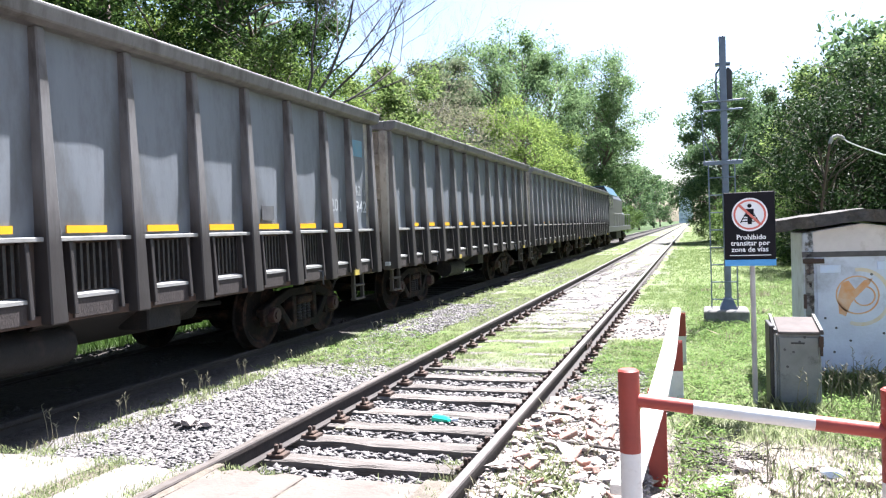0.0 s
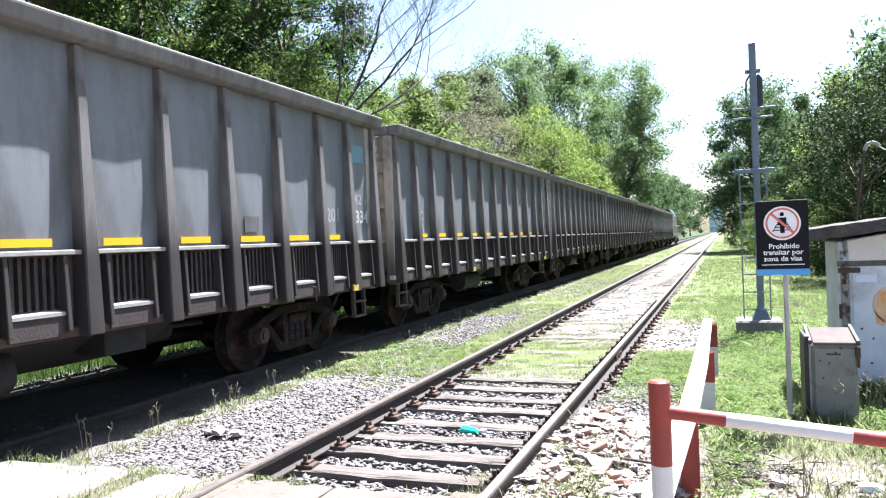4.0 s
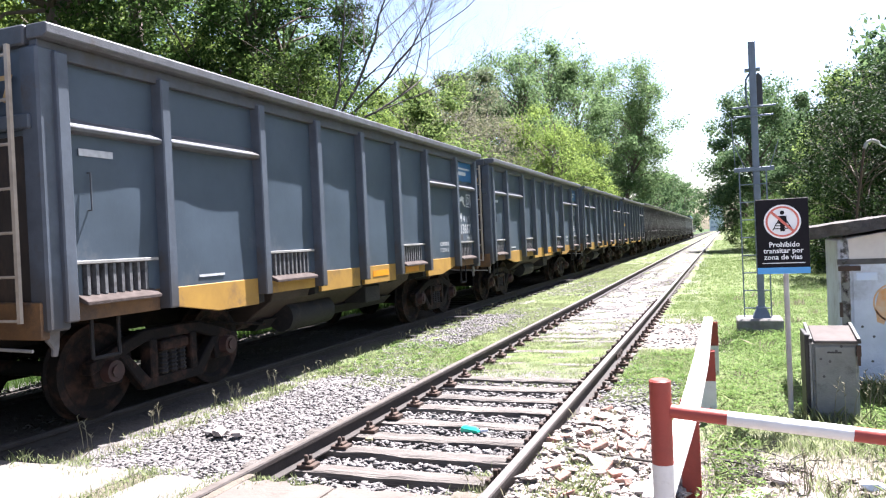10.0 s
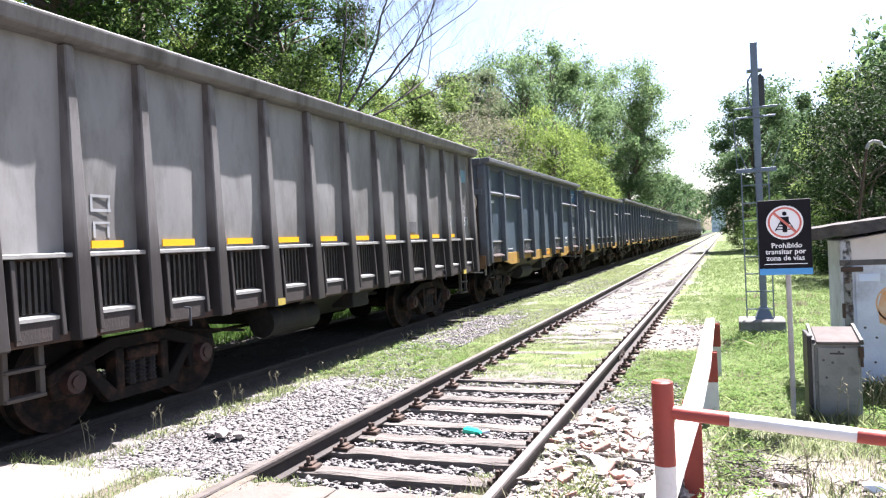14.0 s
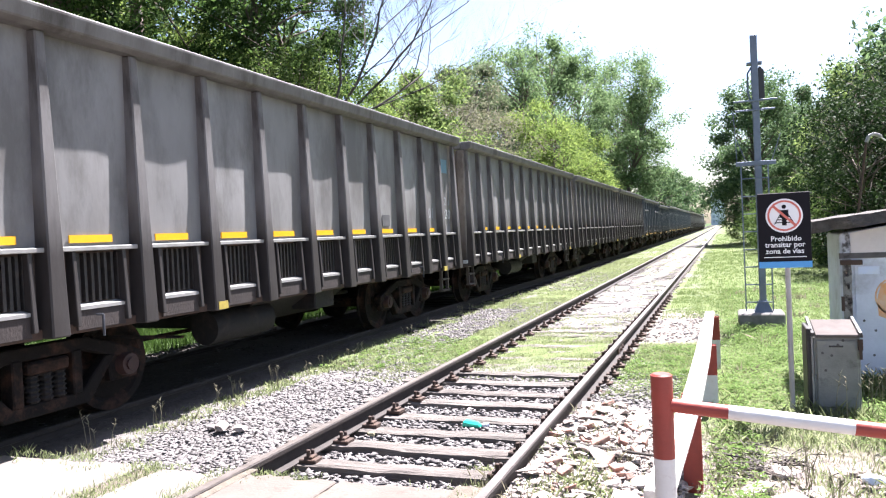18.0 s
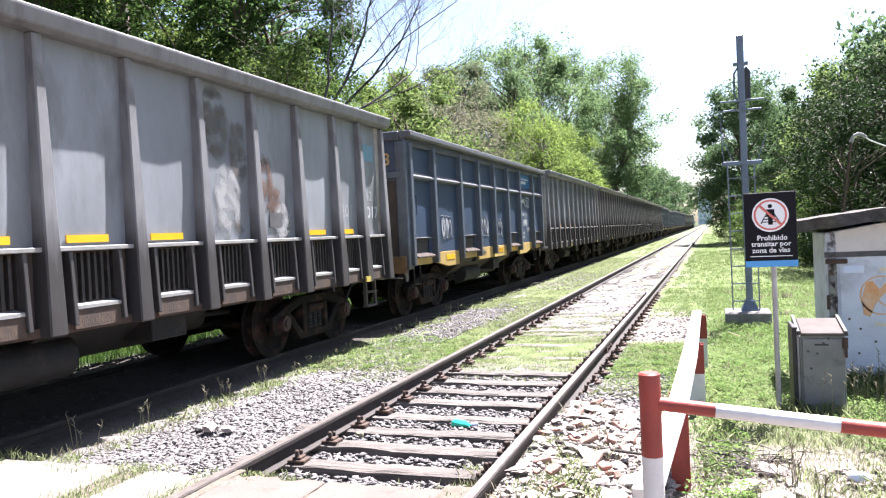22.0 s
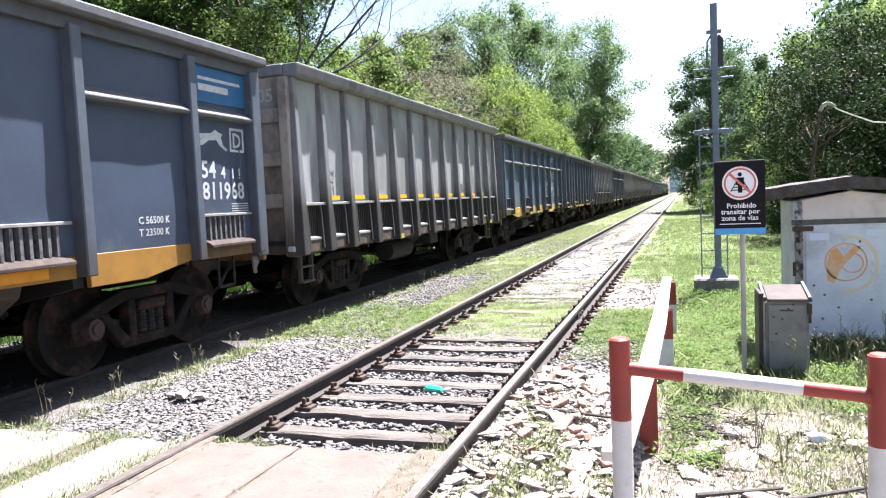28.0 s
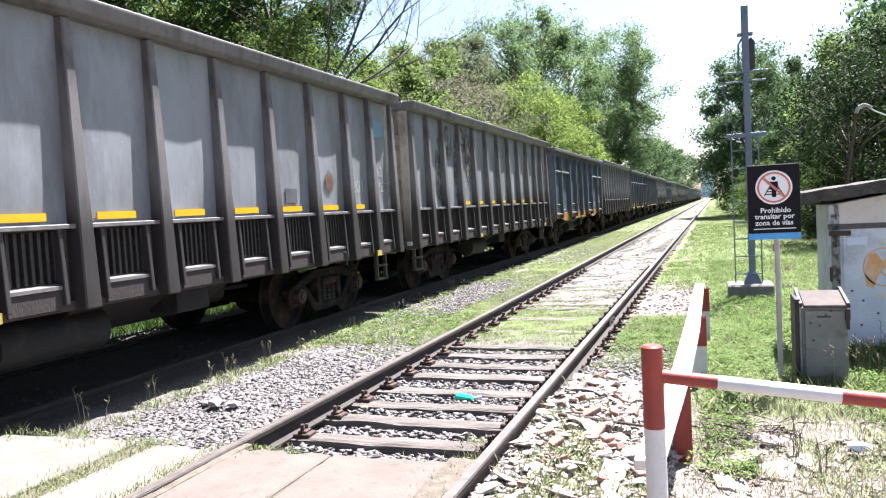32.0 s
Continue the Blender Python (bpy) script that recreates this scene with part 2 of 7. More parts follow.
M_INDIGO = mat("dulled_indigo_paint", (0.0340, 0.0520, 0.0880), (0.0265, 0.0415, 0.0720), 0.42, 0, 2.5, 0.035, 40, stain=(0.07, 0.076, 0.09), stain_scale=0.9, stain_at=0.62)
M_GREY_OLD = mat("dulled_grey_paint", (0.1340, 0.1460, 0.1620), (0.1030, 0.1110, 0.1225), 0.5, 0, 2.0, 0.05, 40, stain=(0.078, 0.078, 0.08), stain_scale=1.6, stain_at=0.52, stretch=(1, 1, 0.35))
M_GPOST_OLD = mat("brown_grimed_post_paint", (0.132, 0.126, 0.124), (0.085, 0.079, 0.077), 0.55, 0, 5, 0.06, 50, stain=(0.04, 0.034, 0.031), stain_scale=2.0, stain_at=0.56, stretch=(1, 1, 0.3), grime=(1.5, 2.05, (0.015, 0.0115, 0.0105)))
M_FOOT_OLD = mat("black_brown_door_foot", (0.04, 0.031, 0.028), (0.024, 0.019, 0.018), 0.75, 0, 4, 0.25, 60, stretch=(1, 1, 0.4))
M_LEDGE_OLD = mat("dirty_worn_edge", (0.16, 0.15, 0.145), (0.09, 0.084, 0.082), 0.5, 0, 8, 0.1)
# sleepers and rails under the train: its shade is put into this colour
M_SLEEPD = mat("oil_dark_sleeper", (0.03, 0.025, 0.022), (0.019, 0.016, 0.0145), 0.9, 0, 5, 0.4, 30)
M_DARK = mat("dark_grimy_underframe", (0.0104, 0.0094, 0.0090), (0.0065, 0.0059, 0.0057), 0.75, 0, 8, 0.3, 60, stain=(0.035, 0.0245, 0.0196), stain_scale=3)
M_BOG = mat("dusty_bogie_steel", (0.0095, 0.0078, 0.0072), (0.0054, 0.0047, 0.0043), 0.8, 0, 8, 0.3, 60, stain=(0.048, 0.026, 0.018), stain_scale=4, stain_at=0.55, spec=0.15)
M_HUB = mat("dark_red_axle_cap", (0.045, 0.02, 0.017), (0.026, 0.015, 0.013), 0.6, 0, 9)
M_WHITE = mat("white_stencil_paint", (0.46, 0.47, 0.48), (0.33, 0.34, 0.35), 0.6, 0, 16, stain=(0.2, 0.21, 0.22), stain_scale=7, stain_at=0.6)
M_OCHRE = mat("faded_ochre_stencil_paint", (0.4, 0.26, 0.1), (0.32, 0.22, 0.1), 0.6, 0, 12)
M_LOGO = mat("bright_blue_panel_paint", (0.018, 0.095, 0.215), (0.015, 0.08, 0.18), 0.45, 0, 5, stain=(0.04, 0.1, 0.18), stain_scale=2.5, stain_at=0.62)
M_LOGOF = mat("faded_teal_panel_paint", (0.085, 0.2, 0.27), (0.12, 0.2, 0.24), 0.5, 0, 5)
M_LAD = mat("sandy_ladder_paint", (0.4, 0.345, 0.28), (0.3, 0.26, 0.21), 0.6, 0, 8)
M_COAL = mat("black_scorched_paint", (0.05, 0.05, 0.055), (0.09, 0.09, 0.09), 0.7, 0, 5)
M_RAIL = mat("rusty_rail_side", (0.04, 0.031, 0.027), (0.025, 0.02, 0.018), 0.75, 0.1, 14, 0.25, 80)
M_RAILTOP = mat("worn_rail_head", (0.24, 0.216, 0.2), (0.16, 0.136, 0.12), 0.38, 0.6, 14, 0.05)
M_SLEEP = mat("weathered_sleeper_wood", (0.145, 0.127, 0.113), (0.066, 0.056, 0.05), 0.85, 0, 5, 0.9, 30, stain=(0.064, 0.052, 0.044), stain_scale=3, per_object=0.15, stretch=(0.35, 3, 3))
M_STONE = mat("grey_ballast_stone", (0.178, 0.165, 0.16), (0.118, 0.109, 0.107), 0.85, 0, 20, 0.15, island=0.32, spec=0.12)
# ballast darkened in colour to deepen the shade under the train
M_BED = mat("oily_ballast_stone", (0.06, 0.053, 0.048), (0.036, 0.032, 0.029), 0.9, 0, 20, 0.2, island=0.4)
M_CONC = mat("sunlit_concrete", (0.145, 0.132, 0.117), (0.116, 0.105, 0.092), 0.85, 0, 3, 0.2, 60, stain=(0.17, 0.155, 0.136), stain_scale=2.0, stain_at=0.63, spec=0.15)
M_PINK = mat("pinkish_concrete_slab", (0.128, 0.108, 0.095), (0.104, 0.087, 0.076), 0.85, 0, 3, 0.25, 40, stain=(0.074, 0.061, 0.053), stain_scale=9, stain_at=0.63, spec=0.15)
M_BRICK = mat("broken_brick", (0.25, 0.14, 0.108), (0.18, 0.1, 0.08), 0.9, 0, 12, 0.4, 40, stain=(0.24, 0.2, 0.175), stain_scale=6, stain_at=0.6, island=0.2)
M_RUBBLE = mat("pale_mortar_rubble", (0.325, 0.282, 0.256), (0.21, 0.178, 0.16), 0.9, 0, 10, 0.4, 40, stain=(0.19, 0.115, 0.085), stain_scale=5, stain_at=0.66, island=0.2, spec=0.15)
M_RED = mat("red_barrier_paint", (0.29, 0.046, 0.032), (0.22, 0.037, 0.027), 0.5, 0, 6, 0.1, 50, stain=(0.2, 0.05, 0.035), stain_scale=4, stain_at=0.64)
M_WPAINT = mat("white_barrier_paint", (0.6460, 0.6374, 0.6137), (0.5652, 0.5491, 0.5244), 0.5, 0, 6, 0.15, 30, stain=(0.34, 0.3, 0.26), stain_scale=7, stain_at=0.66)
M_PLANK = mat("whitewashed_plank", (0.702, 0.675, 0.639), (0.558, 0.513, 0.468), 0.75, 0, 4, 0.3, 40, stretch=(3, 0.3, 3), stain=(0.378, 0.27, 0.216), stain_scale=3, stain_at=0.68)
M_GALV = mat("blue_grey_galvanised_steel", (0.1360, 0.1632, 0.2040), (0.1088, 0.1292, 0.1632), 0.45, 0.4, 7, 0.05)
M_SIGN = mat("black_sign_face", (0.009, 0.008, 0.011), (0.007, 0.0065, 0.009), 0.6, 0, 4, spec=0.15)
M_SWHITE = mat("white_sign_ink", (0.78, 0.78, 0.78), (0.74, 0.74, 0.74), 0.45, 0, 4)
M_SRED = mat("faded_red_sign_ink", (0.6, 0.16, 0.12), (0.55, 0.14, 0.11), 0.45, 0, 4)
M_SBLUE = mat("blue_sign_band", (0.08, 0.32, 0.66), (0.07, 0.29, 0.6), 0.45, 0, 4)
M_HUT = mat("chalky_hut_paint", (0.56, 0.60, 0.67), (0.46, 0.49, 0.56), 0.7, 0, 3, 0.2, 40, stain=(0.32, 0.33, 0.36), stain_scale=2.2, stain_at=0.6)
M_CREAM = mat("cream_gable_paint", (0.62, 0.57, 0.54), (0.54, 0.49, 0.47), 0.75, 0, 4, 0.2, 40, stain=(0.4, 0.34, 0.3), stain_scale=3, stain_at=0.62)
M_HUTBAND = mat("tarry_band_paint", (0.06, 0.055, 0.055), (0.1, 0.095, 0.09), 0.7, 0, 8, 0.2)
M_ROOF = mat("mossy_concrete_roof", (0.075, 0.066, 0.058), (0.04, 0.035, 0.031), 0.9, 0, 9, 0.7, 40, stain=(0.13, 0.12, 0.108), stain_scale=4, stain_at=0.62)
M_ORANGE = mat("orange_spray_paint", (0.62, 0.3, 0.12), (0.6, 0.42, 0.28), 0.6, 0, 9)
M_PALEBL = mat("pale_blue_spray_paint", (0.5, 0.58, 0.72), (0.56, 0.6, 0.66), 0.6, 0, 9)
M_CAB = mat("scuffed_grey_cabinet_paint", (0.2180, 0.2164, 0.2019), (0.1615, 0.1615, 0.1494), 0.55, 0, 4, 0.2, 40, stain=(0.0675, 0.06, 0.0562), stain_scale=5, stain_at=0.62)
M_CABTOP = mat("pinkish_faded_lid", (0.122, 0.106, 0.099), (0.092, 0.08, 0.075), 0.95, 0, 6, spec=0.08)
M_BARK = mat("grey_brown_bark", (0.12, 0.095, 0.075), (0.07, 0.055, 0.045), 0.9, 0, 6, 0.6, 25)
M_DEAD = mat("weathered_dead_wood", (0.085, 0.074, 0.065), (0.05, 0.043, 0.038), 0.9, 0, 6, 0.4, 25)
M_BOTTLE = bpy.data.materials.new("green_plastic")
M_BOTTLE.use_nodes = True
M_BOTTLE.node_tree.nodes["Principled BSDF"].inputs["Base Color"].default_value = (0.03, 0.5, 0.33, 1)
M_BOTTLE.node_tree.nodes["Principled BSDF"].inputs["Roughness"].default_value = 0.2
M_PLASTIC = mat("pale_plastic_litter", (0.7, 0.72, 0.75), (0.5, 0.56, 0.68), 0.4, 0, 9)
M_LOCO = mat("black_loco_paint", (0.03, 0.032, 0.036), (0.022, 0.023, 0.026), 0.45, 0, 4)
M_LOCOB = mat("dark_blue_green_loco_paint", (0.022, 0.075, 0.11), (0.018, 0.062, 0.09), 0.5, 0, 4)
M_FOOTING = mat("dark_stained_footing", (0.19, 0.18, 0.168), (0.12, 0.113, 0.105), 0.9, 0, 6, 0.4, 40)
M_POSTW = mat("dull_pale_post_paint", (0.42, 0.39, 0.37), (0.34, 0.31, 0.3), 0.55, 0, 8)
M_WIN = mat("dark_window_glass", (0.03, 0.035, 0.04), (0.025, 0.03, 0.035), 0.08, 0, 3)
# distance haze is painted into the tower's wall and window colours
M_TOWER = mat("hazy_pale_facade", (0.5, 0.56, 0.62), (0.46, 0.52, 0.58), 0.8, 0, 0.3)
M_TOWERW = mat("hazy_facade_window", (0.26, 0.32, 0.38), (0.3, 0.36, 0.42), 0.4, 0, 0.3)
M_LEAF_DARK = leaf_mat("dark_green_leaves", (0.014, 0.032, 0.01), (0.066, 0.112, 0.03), 0.48)
M_LEAF_MID = leaf_mat("mid_green_leaves", (0.04, 0.076, 0.036), (0.125, 0.185, 0.082), 0.36)
# lit copy of the mid-green leaves: sunlight is partly in the paler colour
M_LEAF_LIT = leaf_mat("sunny_green_leaves", (0.05, 0.09, 0.026), (0.185, 0.24, 0.078), 0.45)
M_LEAF_SHRUB = leaf_mat("fresh_green_shrub_leaves", (0.045, 0.086, 0.022), (0.105, 0.152, 0.044), 0.3)
M_LEAF_TALL = leaf_mat("hazy_grey_green_leaves", (0.056, 0.098, 0.042), (0.16, 0.225, 0.1), 0.45)
M_LEAF_BRIGHT = leaf_mat("bright_green_leaves", (0.075, 0.122, 0.028), (0.19, 0.248, 0.066), 0.5)
# wide dark-to-pale range: sun dapples painted as leaf colours
M_LEAF_DAPPLE = leaf_mat("dappled_green_leaves", (0.02, 0.042, 0.012), (0.12, 0.172, 0.044), 0.42)
M_LEAF_DRY = leaf_mat("dry_grey_green_leaves", (0.1, 0.105, 0.06), (0.19, 0.185, 0.12))
M_LEAF_NEEDLE = leaf_mat("grey_green_needles", (0.07, 0.095, 0.05), (0.14, 0.17, 0.09))
M_TWIG = mat("pale_dry_twigs", (0.215, 0.187, 0.165), (0.145, 0.125, 0.11), 0.9, 0, 6, 0.3, 25)
M_WEED = leaf_mat("broad_weed_leaves", (0.06, 0.115, 0.026), (0.15, 0.215, 0.062), 0.42)
M_GRASS = leaf_mat("lawn_grass_blades", (0.112, 0.142, 0.064), (0.262, 0.288, 0.152), 0.5)
M_VERGE = leaf_mat("verge_grass_blades", (0.072, 0.112, 0.038), (0.185, 0.225, 0.095), 0.48)
# undergrowth behind the train: tree shade is put into the green
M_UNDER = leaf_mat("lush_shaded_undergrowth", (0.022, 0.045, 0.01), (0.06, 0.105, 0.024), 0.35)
# near-black copy of the leaf colours, painting a thicket's deep shade
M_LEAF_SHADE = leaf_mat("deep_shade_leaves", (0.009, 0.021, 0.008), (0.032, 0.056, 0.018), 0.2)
M_STRAW = leaf_mat("straw_and_dry_grass", (0.15, 0.14, 0.095), (0.26, 0.24, 0.17), 0.3)


# ---------------------------------------------------------------- mesh building
class MB:
    """Vertices and faces of one mesh."""

    def __init__(self):
        self.v, self.f = [], []

    def pts(self, ps):
        n = len(self.v)
        self.v.extend(tuple(p) for p in ps)
        return n

    def hexa(self, b, t):
        n = self.pts([*b, *t])
        self.f += [(n + 3, n + 2, n + 1, n), (n + 4, n + 5, n + 6, n + 7)] + [(n + i, n + (i + 1) % 4, n + 4 + (i + 1) % 4, n + 4 + i) for i in range(4)]
        return self

    def box(self, x0, x1, y0, y1, z0, z1):
        return self.hexa([(x0, y0, z0), (x1, y0, z0), (x1, y1, z0), (x0, y1, z0)], [(x0, y0, z1), (x1, y0, z1), (x1, y1, z1), (x0, y1, z1)])

    def prism(self, poly, lo, hi, axis="x"):
        """A polygon pushed along an axis; poly in the two other axes, in order."""
        put = {"x": lambda a, b, c: (c, a, b), "y": lambda a, b, c: (a, c, b), "z": lambda a, b, c: (a, b, c)}[axis]
        k = len(poly)
        n = self.pts([put(a, b, lo) for a, b in poly] + [put(a, b, hi) for a, b in poly])
        self.f += [tuple(range(n + k - 1, n - 1, -1)), tuple(range(n + k, n + 2 * k))]
        self.f += [(n + i, n + (i + 1) % k, n + k + (i + 1) % k, n + k + i) for i in range(k)]
        return self

    def cyl(self, a, b, r, n=12, r2=None):
        a, b = Vector(a), Vector(b)
        r2 = r if r2 is None else r2
        q = (b - a).to_track_quat("Z", "Y")
        ring = [(math.cos(2 * math.pi * i / n), math.sin(2 * math.pi * i / n)) for i in range(n)]
        k = self.pts([a + q @ Vector((c * r, s * r, 0)) for c, s in ring] + [b + q @ Vector((c * r2, s * r2, 0)) for c, s in ring])
        self.f += [tuple(range(k + n - 1, k - 1, -1)), tuple(range(k + n, k + 2 * n))]
        self.f += [(k + i, k + (i + 1) % n, k + n + (i + 1) % n, k + n + i) for i in range(n)]
        return self

    def tube(self, line, r, n=8):
        for a, b in zip(line, line[1:]):
            self.cyl(a, b, r, n)
        return self

    def lathe(self, prof, axis_x=True, n=28):
        """A closed profile of (along, radius) turned round the x axis."""
        k = len(prof)
        s = self.pts([(a, r * math.cos(2 * math.pi * i / n), r * math.sin(2 * math.pi * i / n)) for i in range(n) for a, r in prof])
        for i in range(n):
            for j in range(k - 1):
                p, q = s + i * k + j, s + ((i + 1) % n) * k + j
                self.f.append((p, p + 1, q + 1, q))
        return self

    def mesh(self, name, material, bevel=0.0, smooth=False):
        me = bpy.data.meshes.new(name)
        me.from_pydata(self.v, [], self.f)
        bm = bmesh.new()
        bm.from_mesh(me)
        bmesh.ops.recalc_face_normals(bm, faces=bm.faces)
        if bevel:
            es = [e for e in bm.edges if len(e.link_faces) == 2 and e.calc_face_angle(0) > 0.6]
            bmesh.ops.bevel(bm, geom=es, offset=bevel, segments=1, affect="EDGES", clamp_overlap=True)
        bm.to_mesh(me)
        bm.free()
        me.materials.append(material)
        if smooth:
            me.shade_smooth()
            me.set_sharp_from_angle(angle=radians(38))
        return me


def part(name, mb, material, parent, label="", bevel=0.0, smooth=False, at=None):
    """One mesh object under a thing or a part; mb is a builder or a ready mesh."""
    me = mb.mesh(name, material, bevel, smooth) if isinstance(mb, MB) else mb
    ob = new(name, me)
    ob.parent = parent
    if at is not None:
        ob.matrix_basis = at
    if label:
        tagged(ob, label=label)
    return ob


def thing(name, label, category, at=None, group="", kind="", mb=None, material=None, bevel=0.0, smooth=False):
    """A top-level thing: an Empty for parts, or one mesh."""
    ob = new(name, mb.mesh(name, material, bevel, smooth) if mb else None)
    if at is not None:
        ob.matrix_basis = at
    return tagged(ob, label, category, group, kind)


LETTERS = {}


def letters(text, size, material, name="lettering", spacing=1.0):
    """Flat raised letters as a mesh in the xy plane, starting at the origin."""
    key = (text, size, material.name)
    if key in LETTERS:
        return LETTERS[key]
    cu = bpy.data.curves.new(name, "FONT")
    cu.body, cu.size, cu.extrude, cu.space_character = text, size, 0.0006, spacing
    cu.resolution_u, cu.offset = 2, size * 0.018
    ob = bpy.data.objects.new(name, cu)
    me = bpy.data.meshes.new_from_object(ob)
    bpy.data.objects.remove(ob)
    bpy.data.curves.remove(cu)
    me.materials.clear()
    me.materials.append(material)
    LETTERS[key] = me
    return me


def raw_mesh(name, verts, faces, material):
    """A mesh from numpy arrays; all faces have the same number of corners."""
    me = bpy.data.meshes.new(name)
    nf, k = faces.shape
    me.vertices.add(len(verts))
    me.vertices.foreach_set("co", verts.astype(np.float32).ravel())
    me.loops.add(nf * k)
    me.loops.foreach_set("vertex_index", faces.astype(np.int32).ravel())
    me.polygons.add(nf)
    me.polygons.foreach_set("loop_start", np.arange(0, nf * k, k, dtype=np.int32))
    me.materials.append(material)
    me.update(calc_edges=True)
    return me


# ---------------------------------------------------------------- the goods train
TRACK_B = -4.2          # middle of the train's track
PITCH = 11.862          # from wagon front to wagon front
YS = 1.018              # lettering and bays are laid out on a wagon of 10.76 m and spread to the true length
WHEEL_R = 0.44


# metres travelled, second by second: the train slowly loses speed
TRAVEL = [
    11.23, 19.79, 28.54, 37.20, 45.87, 54.55, 63.32, 71.83, 80.65, 89.50, 98.37,
    107.04, 115.83, 124.66, 133.49, 142.13, 150.84, 159.68, 168.01, 176.50, 184.62, 192.77,
    200.79, 208.75, 216.33, 223.90, 231.44, 238.56, 245.44, 252.40, 259.17, 265.91, 272.26]


def travel(t):
    """Where the front of the first wagon stands along the track, t seconds into the shot."""
    i = min(max(int(t), 0), 31)
    u = t - i
    p = TRAVEL
    p0 = p[i - 1] if i else 2 * p[0] - p[1]
    p3 = p[i + 2] if i < 31 else 2 * p[32] - p[31]
    m1, m2 = (p[i + 1] - p0) / 2, (p3 - p[i]) / 2
    return p[i] * (1 + u * u * (2 * u - 3)) + m1 * u * (1 - u) ** 2 + p[i + 1] * u * u * (3 - 2 * u) - m2 * u * u * (1 - u)


def panel_mesh(w, h, seed, material, bulge=0.018):
    """A pressed steel sheet in the yz plane, facing +x, slightly dented."""
    ny, nz = 7, 9
    rnd = random.Random(seed)
    ph = [rnd.uniform(0, 6.28) for _ in range(4)]
    am = [rnd.uniform(0.4, 1.0) for _ in range(3)]
    mb = MB()
    for j in range(nz + 1):
        for i in range(ny + 1):
            u, v = i / ny, j / nz
            edge = math.sin(math.pi * u) ** 0.5 * math.sin(math.pi * v) ** 0.5
            d = bulge * edge * (am[0] * math.sin(4.2 * u + ph[0]) + am[1] * math.sin(5.0 * v + 2 * u + ph[1]) + 0.4 * am[2] * math.sin(9 * u - 6 * v + ph[2]))
            mb.v.append((d, (u - 0.5) * w, v * h))
    for j in range(nz):
        for i in range(ny):
            a = j * (ny + 1) + i
            mb.f.append((a, a + 1, a + ny + 2, a + ny + 1))
    me = mb.mesh("panel", material)
    me.shade_smooth()
    return me


def facing(x, y, z):
    """The pose that stands a flat mesh of the xy plane upright on a side wall that faces +x."""
    return Matrix(((0, 0, 1, x), (1, 0, 0, y), (0, 1, 0, z), (0, 0, 0, 1)))


def end_facing(x, y, z):
    """The same on a rear end, which faces -y."""
    return Matrix(((1, 0, 0, x), (0, 0, -1, y), (0, 1, 0, z), (0, 0, 0, 1)))


def wheelset(parent, y):
    prof = [(-0.07, 0.09), (-0.075, 0.12), (-0.03, 0.17), (-0.03, 0.33), (-0.065, 0.37), (-0.065, WHEEL_R), (0.05, WHEEL_R + 0.004), (0.065, WHEEL_R + 0.03), (0.085, WHEEL_R + 0.028), (0.085, 0.36), (0.03, 0.32), (0.03, 0.17), (0.08, 0.12), (0.08, 0.09)]
    mb = MB()
    mb.lathe([(0.86 - a, r) for a, r in prof])
    mb.lathe([(-0.86 + a, r) for a, r in prof])
    mb.cyl((-1.12, 0, 0), (1.12, 0, 0), 0.075, 12)
    ob = new("wheelset", mb.mesh("wheelset", M_BOG, smooth=True))
    ob.parent = parent
    ob.matrix_basis = pose(0, y, WHEEL_R)
    return ob


SPRING = MB().lathe([(0.0, 0.01)] + [(0.0 + 0.0208 * i, 0.062 if i % 2 else 0.045) for i in range(12)] + [(0.25, 0.01)], n=8).mesh("spring", M_DARK)


